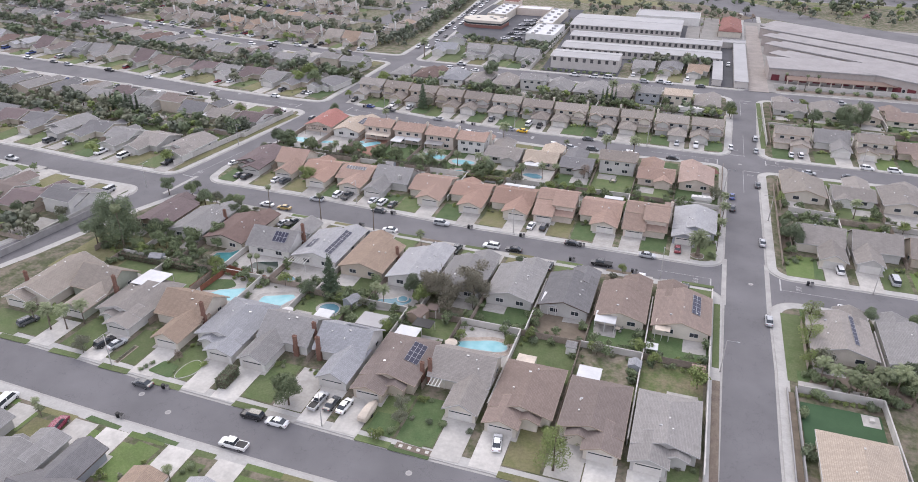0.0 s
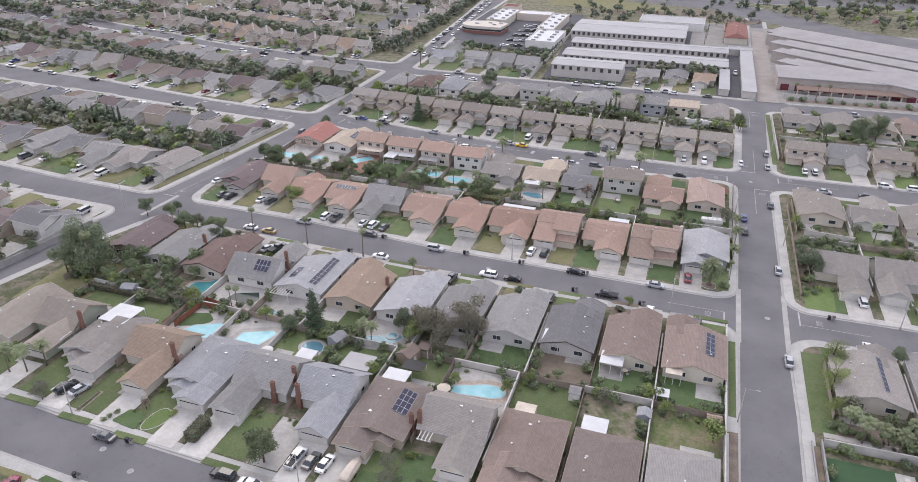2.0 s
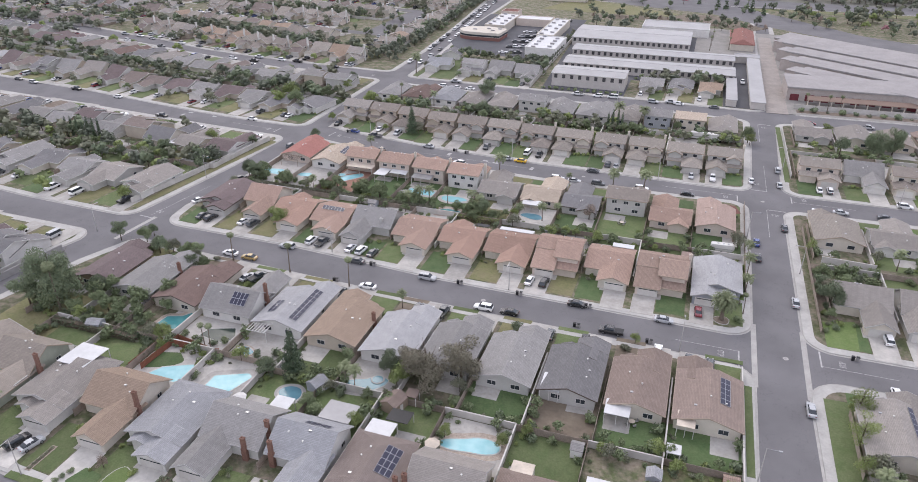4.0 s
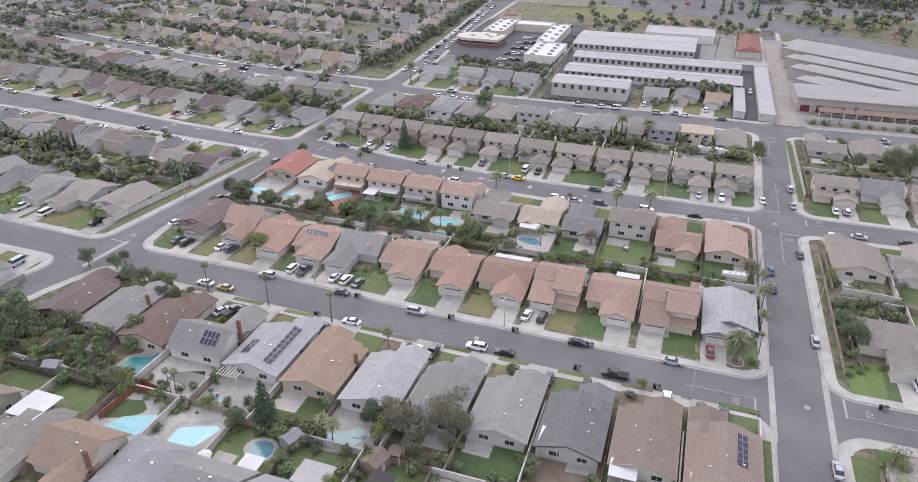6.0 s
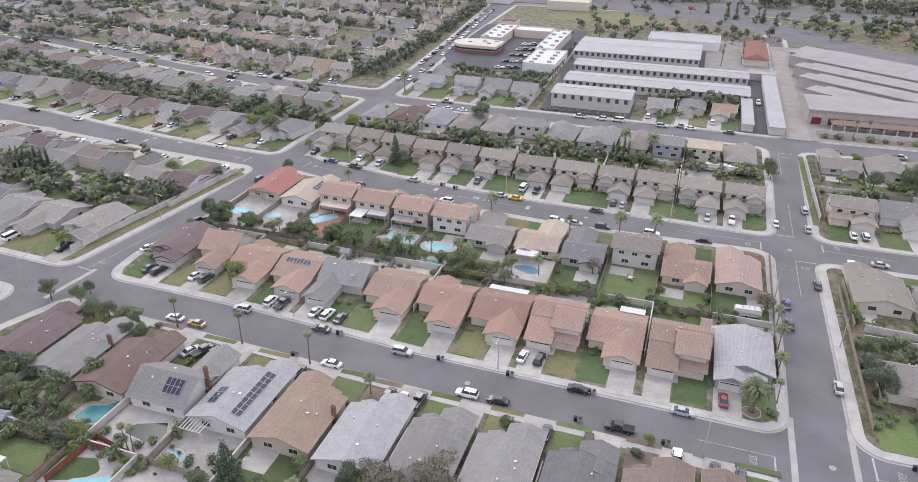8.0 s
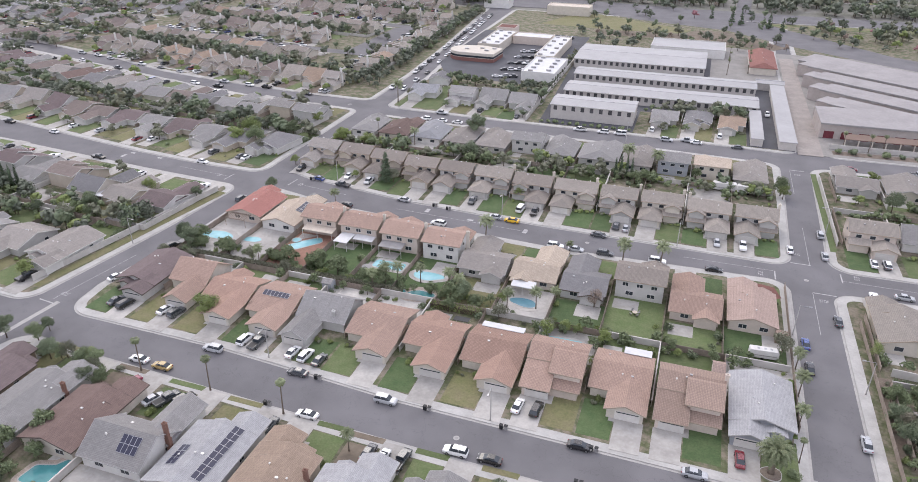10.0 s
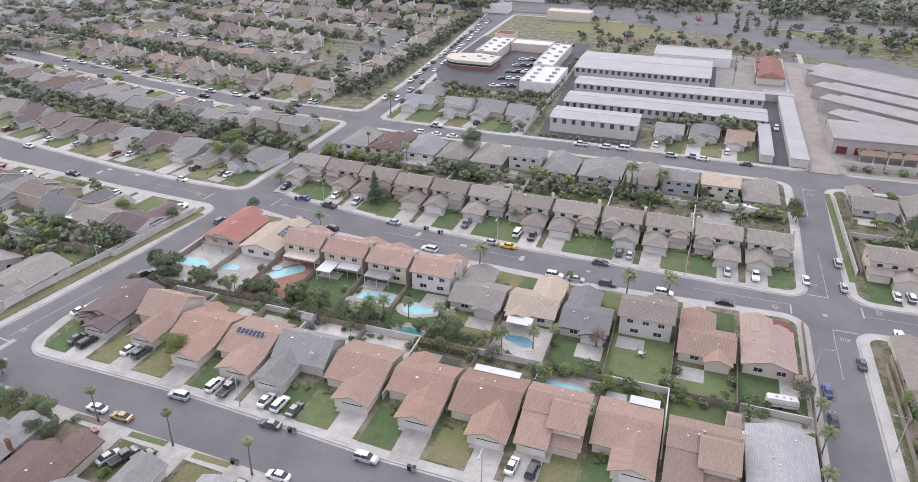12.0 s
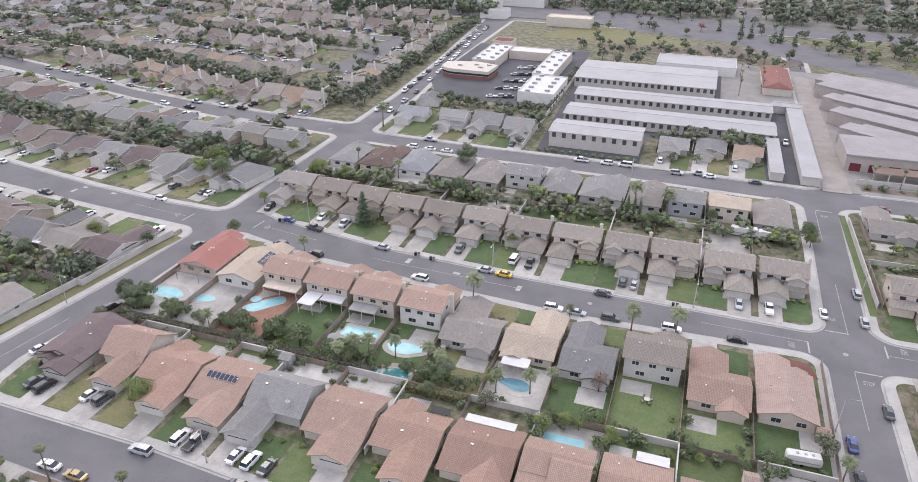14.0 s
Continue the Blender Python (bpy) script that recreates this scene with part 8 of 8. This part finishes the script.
gazebo(-72.4, 140.5, 2.6, 2.6, 2.3, "brown")
gazebo(-95.5, 129.0, 4.0, 4.0, 2.6)


def camper(x, y, turn, label="white camper trailer parked by a fence"):
    ob = thing("camper_trailer", x, y, 0.2, turn, label, "trailer", "campers")
    part("body", loft([(-3.9, 1.1, 1.0, 0.6, 2.6), (-3.6, 1.15, 1.1, 0.5, 2.9), (3.4, 1.15, 1.1, 0.5, 2.9), (3.9, 1.1, 0.95, 0.7, 2.3)]).mesh("body", M["trim"]), ob)
    part("stripe", mesh_of("stripe", boxv(-3.5, 3.3, -1.17, 1.17, 1.3, 1.5), BOXF, M["slatewall"]), ob)
    for s in (-1.6, 0.2, 1.8):
        part("roof_hatch", cube("roof_hatch", (0.6, 0.6, 0.18), M["steel"]), ob, "", pose(s, 0, 2.88))
    for s in (-1, 1):
        part("wheel", cube("wheel_box", (0.7, 0.2, 0.7), M["rubber"]), ob, "", pose(-0.3, s * 1.02, -0.05))
    return ob


camper(-13.4, 228.2, 4).scale = (0.8, 0.8, 0.85)
camper(-14.6, 323.4, 2)
camper(-22.4, 323.8, 2)

# ---------------------------------------------------------------- road paint, lids, lamps, bins
def bar(x, y, L, w, turn, name="road_line"):
    ob = tagged(new(name, cube(name, (L, w, 0.006), M["lane"])), "worn white paint line on the road", "road marking", "", "structure")
    ob.matrix_world = pose(x, y, 0.014, 0, 0, turn)


def stop_mesh():
    cu = bpy.data.curves.new("stop_legend", "FONT")
    cu.body, cu.size, cu.align_x, cu.align_y, cu.extrude = "STOP", 1.0, "CENTER", "CENTER", 0.002
    cu.materials.append(M["lane"])
    tmp = new("stop_legend", cu)
    me = bpy.data.meshes.new_from_object(tmp.evaluated_get(bpy.context.evaluated_depsgraph_get()))
    bpy.data.objects.remove(tmp)
    return me


STOP = stop_mesh()


def stop_word(x, y, turn):
    ob = tagged(new("stop_legend", STOP), "worn white stop legend painted on asphalt", "road marking", "stop legends", "structure")
    ob.matrix_world = pose(x, y, 0.016, 0, 0, turn) @ Matrix.Diagonal((0.95, 2.0, 1, 1))


for x, y, turn in ((-13.2, 178.4, -90), (12.4, 182.6, 90), (-12.6, 268.6, -90), (2.4, 258.6, 0), (-2.6, 283.5, 180), (12.0, 274.0, 90), (2.4, 347.5, 0), (-181.4, 198.2, 174), (-192.6, 278.4, -95), (-187.5, 370.5, -90), (-160.8, 280.5, 84)):
    stop_word(x, y, turn)
for x, y, L, turn in ((-9.3, 177.4, 6.2, 90), (7.9, 183.2, 6.0, 90), (-8.8, 268.6, 4.6, 90), (2.9, 262.3, 5.6, 0), (-1.8, 277.6, 5.2, 0), (8.0, 272.6, 5.0, 90), (2.6, 351.8, 5.0, 0), (-183.2, 193.8, 5.0, -6), (-188.2, 278.2, 5.6, 85), (-164.5, 281.2, 5.5, 84)):
    bar(x, y, L, 0.35, turn)
for x, y, L, turn in ((-16.2, 180.5, 13.8, 0), (15.6, 180.6, 15, 0), (-20.8, 271.0, 24, 0), (0.0, 252.3, 20, 90), (0.6, 290, 24, 90), (17.5, 271.2, 19, 0), (0.1, 340.0, 22, 90), (-180.6, 208, 26, 82), (-200, 279.5, 22, -5), (-152, 279.2, 20, -8), (-100, 272.4, 44, -2.5)):
    bar(x, y, L, 0.13, turn)
for x, y in ((-93.0, 272.6), (-97.0, 273.4), (-223.5, 285.0), (-210.8, 288.2), (-236.5, 286.0)):
    bar(x, y, 2.0, 1.1, -3, "road_chevron")
for x, y in ((-79.0, 271.5), (-112, 275.5), (-238, 282.5)):
    bar(x, y, 2.6, 1.3, 85, "road_legend_bar")


def lid(x, y):
    key = "lid"
    if key not in CACHE:
        CACHE[key] = mesh_of("manhole_cover", [(0.62 * math.cos(k * 0.3927), 0.62 * math.sin(k * 0.3927), z) for z in (0, 0.008) for k in range(16)], [tuple(range(16, 32))] + [(k, (k + 1) % 16, 16 + (k + 1) % 16, 16 + k) for k in range(16)], M["gutter"])
        CACHE["lid2"] = mesh_of("lid_plate", [(0.36 * math.cos(k * 0.3927), 0.36 * math.sin(k * 0.3927), z) for z in (0, 0.014) for k in range(16)], [tuple(range(16, 32))] + [(k, (k + 1) % 16, 16 + (k + 1) % 16, 16 + k) for k in range(16)], M["slatewall"])
    ob = thing("manhole_cover", x, y, 0.004, 0, "round iron manhole cover in a concrete ring", "manhole cover", "road lids")
    part("ring", CACHE[key], ob)
    part("plate", CACHE["lid2"], ob)


for x, y in ((-119.0, 94.5), (-110.3, 91.7), (-59.1, 92.4), (-1.0, 268.5), (0.6, 181), (-70, 182), (-60, 270.5), (-176, 188)):
    lid(x, y)


def lamp_post(x, y, turn, h=8.2, arm=2.0):
    ob = thing("street_lamp", x, y, 0.15, turn, "tall grey concrete street lamp with an arm", "street lamp", "street lamps")
    part("pole", Bag().tube([(0, 0, 0), (0, 0, 0.3), (0, 0, h)], [0.2, 0.13, 0.07], 8).mesh("pole", M["gutter"], True), ob)
    part("arm", Bag().box(0, arm, -0.04, 0.04, h - 0.1, h).mesh("arm", M["steel"]), ob)
    part("lamp_head", Bag().box(arm - 0.1, arm + 0.6, -0.14, 0.14, h - 0.12, h + 0.05).mesh("lamp_head", M["steel"]), ob)


for x, y, turn in ((-79.5, 98.0, -90), (-131.5, 100.0, -90), (-65.2, 188.7, -90), (-117.6, 191.9, -90), (-6.6, 140.5, 0), (-22, 175.8, 90), (-88.2, 278.3, -90), (-6.4, 240, 0), (6.6, 222, 180), (6.8, 300, 180), (-184.5, 226, -10), (-35, 277, -90), (-190, 181, 90), (40, 276.6, -90), (30, 185.9, -90), (-150, 287, -90), (-60, 359, 90)):
    lamp_post(x, y, turn)


def bin_pair(x, y, turn=0):
    for k, m in enumerate(("black", "slatewall")):
        if ("bin", m) not in CACHE:
            CACHE[("bin", m)] = (loft([(-0.32, .26, .30, 0, 1.0), (0.32, .26, .30, 0, 1.0)]).mesh("bin_body", M[m]), Bag().box(-0.36, 0.38, -0.33, 0.33, 1.0, 1.07).mesh("lid", M["black"]))
        ob = thing("wheelie_bin", x + k * 0.95 * math.cos(radians(turn)), y + k * 0.95 * math.sin(radians(turn)), 0.02, turn, "dark plastic wheeled bin at the kerb", "bin", "bins at the kerb")
        part("bin_body", CACHE[("bin", m)][0], ob)
        part("lid", CACHE[("bin", m)][1], ob)


for x, y in ((-115.9, 97.4), (-104.2, 188.9), (-78.6, 187.5), (-109.8, 178.2), (-118.6, 87.4), (-45.0, 187.2), (-29.3, 177.0), (-111.3, 279.0), (-106.3, 278.0), (-57.0, 275.9), (-39.9, 276.1), (-159.5, 285.2), (14.6, 185.2), (-33.6, 87.0), (-62.6, 187.3), (-46.2, 178.0)):
    bin_pair(x, y)

# ---------------------------------------------------------------- denser planting
rng = random.Random(5)
for k in range(96):
    x = rng.uniform(-166, -80)
    grow_at(rng.choice(("leaf1", "bush1", "bush2", "tree1", "leaf1", "gold1", "bush1")), x, rng.uniform(229.5, 233.5) - (3.5 if x > -118 else 0), rng.uniform(0.5, 0.95), far=True)
for k in range(60):
    grow_at(rng.choice(("leaf1", "bush1", "bush2", "tree2", "leaf1", "gold1")), rng.uniform(-174, -140), rng.uniform(142, 158), rng.uniform(0.5, 0.95), far=True)
for k in range(40):
    grow_at(rng.choice(("bush1", "bush2", "shrub1", "leaf1")), rng.uniform(-150, -90), rng.uniform(139, 146), rng.uniform(0.4, 0.8), far=True)
for k in range(70):
    grow_at(rng.choice(("leaf1", "bush1", "far2", "far3", "bush2", "tree1")), rng.uniform(-168, -10), rng.uniform(317, 327), rng.uniform(0.45, 0.85), far=True)
for k in range(46):
    grow_at(rng.choice(("leaf1", "bush1", "bush2", "shrub1")), rng.uniform(9.5, 44), rng.choice((rng.uniform(206, 235), rng.uniform(140, 152), rng.uniform(310, 325))), rng.uniform(0.4, 0.9), far=True)
for k in range(120):
    grow_at(rng.choice(("far1", "far2", "far3", "far4", "leaf1", "bush1")), rng.uniform(-345, -192), rng.choice((rng.uniform(228, 246), rng.uniform(318, 338), rng.uniform(402, 420), rng.uniform(138, 156))), rng.uniform(0.45, 0.95), far=True)
for k in range(260):
    grow_at(rng.choice(("far1", "far2", "far3", "far4", "speck1")), rng.uniform(-520, -192), rng.uniform(410, 645), rng.uniform(0.35, 0.8), far=True)
for k in range(24):
    grow_at("far1", -188 - k * 0.8 + rng.uniform(-2, 1), 400 + k * 10, rng.uniform(0.5, 0.85), far=True)
for k in range(90):
    grow_at(rng.choice(("speck1", "far1", "far3", "speck3")), rng.uniform(-130, 150), rng.uniform(560, 720), rng.uniform(0.45, 0.9), far=True)
hedge(-92, -78, 222.6, 224.2, 1.6, "leaf_light", 14, 0.18, "bright green trimmed hedge")
hedge(-164, -140, 138.6, 140.0, 1.6, "leaf_dark", 12, 0.18)


# ---------------------------------------------------------------- patio furniture
def garden_chair(x, y, turn):
    ob = thing("garden_chair", x, y, 0.205, turn, "dark metal garden chair on a patio", "chair", "patio chairs")
    part("seat", cube("seat", (0.5, 0.5, 0.06), M["slatewall"]), ob, "", pose(0, 0, 0.42))
    part("backrest", cube("backrest", (0.06, 0.5, 0.5), M["slatewall"]), ob, "", pose(-0.24, 0, 0.46))
    for u in (-0.2, 0.2):
        for v in (-0.2, 0.2):
            part("leg", cube("leg", (0.05, 0.05, 0.42), M["black"]), ob, "", pose(u, v, 0))


def patio_set(x, y, shade=None):
    ob = thing("garden_table", x, y, 0.205, 20, "round garden table on a patio", "table", "patio tables")
    part("tabletop", mesh_of("tabletop", [(0.65 * math.cos(k * 0.5236), 0.65 * math.sin(k * 0.5236), z) for z in (0.7, 0.74) for k in range(12)], [tuple(range(12, 24)), tuple(range(11, -1, -1))] + [(k, (k + 1) % 12, 12 + (k + 1) % 12, 12 + k) for k in range(12)], M["tanroof"]), ob)
    part("leg", cube("table_leg", (0.12, 0.12, 0.7), M["black"]), ob)
    for k in range(4):
        a = 0.6 + k * math.pi / 2
        garden_chair(x + 1.05 * math.cos(a), y + 1.05 * math.sin(a), math.degrees(a) + 180)
    if shade:
        um = thing("parasol", x, y, 0.205, 0, "open garden parasol over a table", "parasol", "garden parasols")
        part("pole", cube("pole", (0.06, 0.06, 2.4), M["steel"]), um)
        part("canopy", mesh_of("canopy", [(0, 0, 2.5)] + [(1.5 * math.cos(k * 0.785), 1.5 * math.sin(k * 0.785), 2.05) for k in range(8)] + [(0, 0, 2.42)] + [(1.5 * math.cos(k * 0.785), 1.5 * math.sin(k * 0.785), 1.97) for k in range(8)],
                               [(0, 1 + k, 1 + (k + 1) % 8) for k in range(8)] + [(9, 10 + (k + 1) % 8, 10 + k) for k in range(8)] + [(1 + k, 10 + k, 10 + (k + 1) % 8, 1 + (k + 1) % 8) for k in range(8)], M[shade]), um)


for x, y, shade in ((-42.5, 236.4, None), (-105.0, 128.5, "trim"), (-29.5, 148.5, None), (-63.8, 129.0, "tanroof"), (-126.0, 128.4, None), (-113.0, 233.0, "slatewall"), (-88.5, 239.5, None)):
    patio_set(x, y, shade)


# ---------------------------------------------------------------- particular garden beds, lawns and boundaries
def bed(name, ring, mat, z, label, rim=None):
    if rim:
        slab(name + "_edging", grow(ring, 0.16), 0.1, z + 0.05, M[rim], "low pale edging round a garden bed", "edging")
    return slab(name, ring, 0.1, z + (0.06 if rim else 0.0), M[mat], label, "lawn")


bed("putting_lawn", round_poly([(-133.2, 131.6), (-132.8, 137.6), (-127.6, 139.0), (-124.6, 136.6), (-127.0, 133.8)], 1.2), "lush", 0.195, "small curved lawn with a pale edge", "concrete")
bed("back_lawn", round_poly([(-146.4, 132.0), (-145.2, 136.8), (-140, 138.4), (-135.4, 137.2), (-134.8, 131.5)], 1.6), "lawn", 0.194, "rounded green lawn edged with a kerb", "concrete")
fence(-134.3, 130.6, -134.0, 139.6, "red", 1.8)
fence(-134.0, 140.6, -119.0, 141.2, "red", 1.8)
bed("front_bed", round_poly([(-123, 101), (-121.6, 105), (-117.6, 104.4), (-116.8, 100.4)], 0.5), "lush", 0.2, "small front lawn edged in stone", "stone")
bed("front_bed", blob(-114.7, 104.2, 1.7, 3.6, 0.12, -0.2, seed=4), "bright", 0.2, "bright curved front lawn with a pale kerb", "concrete")
bed("front_bed", [(-131.7, 101.2), (-130.9, 101.2), (-130.8, 107.2), (-131.6, 107.2)], "mulch", 0.22, "narrow planted strip between driveways", "stone")
for k in range(6):
    grow_at("shrub1", -131.3, 101.6 + k, 0.5)
for x, y, s, key in ((-124.4, 100.6, 0.4, "bush1"), (-123.9, 101.9, 0.42, "bush2"), (-123.4, 103.2, 0.42, "bush1"), (-118.6, 106.0, 0.55, "bare1"), (-112.5, 106.4, 0.8, "gold1"), (-117.2, 102.4, 0.5, "shrub3"), (-120.4, 104.6, 0.5, "shrub2"),
                     (-65.4, 103.4, 0.55, "olive1"), (-66.2, 100.8, 0.6, "bush1"), (-60.0, 105.2, 0.55, "bush2"), (-57.4, 105.4, 0.55, "bush1"), (-51.8, 105.4, 0.5, "bush2"), (-72.3, 107.6, 0.5, "shrub2"), (-63.7, 105.4, 0.7, "shrub1")):
    grow_at(key, x, y, s)
bed("front_bed", [(-71.0, 99.6), (-65.8, 99.2), (-66.3, 105.4), (-70.9, 105.2)], "lush", 0.198, "square green front lawn")
bed("front_bed", [(-63.1, 99.0), (-59.1, 98.8), (-58.9, 105.2), (-62.9, 105.8)], "lush", 0.199, "square green front lawn with a path")
bed("verge_bed", [(-64.1, 97.3), (-56.7, 97.1), (-56.7, 98.6), (-64.0, 98.8)], "mulch", 0.2, "dark red mulch verge with stepping stones")
for k in range(4):
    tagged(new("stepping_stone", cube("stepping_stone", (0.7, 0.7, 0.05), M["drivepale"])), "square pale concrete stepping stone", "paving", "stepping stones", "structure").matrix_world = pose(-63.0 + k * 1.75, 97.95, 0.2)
for ring in ([(-123.6, 73.4), (-124.8, 83.4), (-118.4, 82.9), (-118.4, 73.6)], [(-110.9, 79.2), (-110.0, 83.2), (-105.0, 82.8), (-105.6, 76.6)], [(-103.9, 82.8), (-101.8, 82.4), (-101.9, 77.6), (-105.0, 76.8)], [(-139.3, 80.6), (-138.0, 84.2), (-133.9, 82.9), (-134.2, 77.6)]):
    bed("front_bed", ring, "bright", 0.201, "bright watered front lawn by a driveway")
for ring in ([(-124.2, 84.7), (-123.7, 86.0), (-115.9, 85.4), (-116.1, 84.3)], [(-110.5, 84.6), (-110.0, 85.8), (-102.6, 85.3), (-102.7, 84.2)]):
    bed("verge_bed", ring, "lush", 0.2, "small grass verge by the kerb")
for x, y, s, key in ((-134.6, 83.6, 0.45, "queen1"), (-132.8, 82.6, 0.4, "queen2"), (-105.3, 79.0, 0.5, "gold1"), (-96.5, 80.8, 0.6, "bush1"), (-99.4, 77.6, 0.5, "bush2"), (-98.0, 77.0, 0.5, "queen1"), (-97.3, 79.4, 0.4, "bush1"), (-94.6, 80.6, 0.5, "shrub1")):
    grow_at(key, x, y, s)
# white covered boat on a driveway
boat = thing("covered_boat", -72.3, 103.9, 0.21, 87, "boat under a cream cover on a driveway", "boat")
part("cover", loft([(-3.0, .9, .75, .55, 1.35), (-2.7, 1.05, .85, .5, 1.6), (-0.5, 1.1, .7, .5, 1.95), (1.2, 1.05, .6, .5, 1.75), (2.6, .7, .35, .6, 1.35), (3.2, .2, .1, .8, 1.15)]).mesh("cover", M["tanroof"]), boat)
for s in (-1, 1):
    part("wheel", cube("wheel_box", (0.7, 0.2, 0.7), M["rubber"]), boat, "", pose(-0.5, s * 0.95, 0))
# dark earth plot and green lawn behind the middle row
bed("back_plot", [(-49.0, 140.4), (-38.2, 140.4), (-38.2, 148.2), (-49.0, 147.4)], "earth", 0.196, "bare dark earth back garden")
# the garden by the avenue
bed("side_lawn", [(9.8, 188.6), (16.6, 188.8), (17.2, 201.4), (9.8, 199.2)], "bright", 0.203, "green lawn at the street corner")
bed("side_garden", [(9.6, 204), (12.6, 204), (12.6, 229), (9.6, 229)], "mulch", 0.202, "planted strip by a fence")
fence(12.6, 230.4, 26, 229.6, "block", 2.0)
for k in range(22):
    grow_at(("bush1", "bush2", "shrub1", "shrub3", "leaf1", "gold1")[k % 6], 10.2 + (k * 0.618 % 1) * 3.2, 195 + k * 1.6, 0.55 + 0.4 * (k * 0.37 % 1))
for k in range(26):
    grow_at(("bush1", "bush2", "shrub1", "leaf1")[k % 4], 13 + (k * 0.618 % 1) * 13, 219 + (k * 0.37 % 1) * 9.5, 0.6 + 0.4 * (k * 0.71 % 1), far=True)
bed("mulch_bed", [(-15.4, 262.6), (-9.4, 261.4), (-7.9, 256.4), (-9.6, 255.2)], "redmulch", 0.21, "red-brown mulched bed by the pavement")
fence(-198.5, 316, -194.6, 340, "block", 1.8)
fence(-194.5, 302, -190.6, 298, "block", 1.8)
# the street corner beside the big palm
bed("corner_planter", blob(-13.2, 191.9, 2.0, 1.5, 0.1, seed=6), "mulch", 0.215, "mulched ring round a palm", "concrete")
bed("side_hedge_bed", [(-9.0, 203), (-7.9, 203), (-7.2, 222), (-8.4, 222)], "bright", 0.25, "long yellow-green ground cover strip")
for k in range(12):
    grow_at("gold1", -8.6 + k * 0.08, 204 + k * 1.5, 0.62)
# red-brown fence behind a pool garden, concrete and stone courts between the tiled rows
fence(-131.9, 131.5, -131.2, 143.0, "red", 1.7)
fence(-131.2, 143.0, -121.2, 141.2, "red", 1.7)
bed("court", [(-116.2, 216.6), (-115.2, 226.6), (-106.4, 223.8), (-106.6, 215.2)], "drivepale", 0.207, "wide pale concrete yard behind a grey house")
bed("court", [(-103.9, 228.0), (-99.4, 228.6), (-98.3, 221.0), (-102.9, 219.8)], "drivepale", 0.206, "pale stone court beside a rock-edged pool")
bed("palm_bed", [(9.6, 139.4), (30, 139.6), (33, 146.2), (13, 146.8)], "mulch", 0.199, "dark planted bed under garden palms")
for k in range(22):
    grow_at(("bush1", "bush2", "shrub1", "bush1", "leaf1")[k % 5], 9.8 + (k * 0.618 % 1) * 22, 139.6 + (k * 0.37 % 1) * 6.4, 0.55 + 0.45 * (k * 0.71 % 1))
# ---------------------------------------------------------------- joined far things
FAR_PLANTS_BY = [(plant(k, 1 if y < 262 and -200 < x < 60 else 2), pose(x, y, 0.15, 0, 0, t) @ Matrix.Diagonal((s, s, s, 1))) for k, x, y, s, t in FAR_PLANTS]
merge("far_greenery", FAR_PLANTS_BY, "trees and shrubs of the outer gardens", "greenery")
merge("far_houses", FAR_HOUSES, "roofs of the far dense quarter", "houses")
merge("far_cars", FAR_CARS, "cars parked along the outer streets", "cars")
for key, bag in FAR_PATCHES.items():
    tagged(new("far_lot_" + key, bag.mesh("far_lot_" + key, M[key])), "flat ground and low walls of the far lots", "ground", "", "structure")
drop_unused(list(PROTO.values()) + list(PLANTS.values()) + list(CARS.values()))
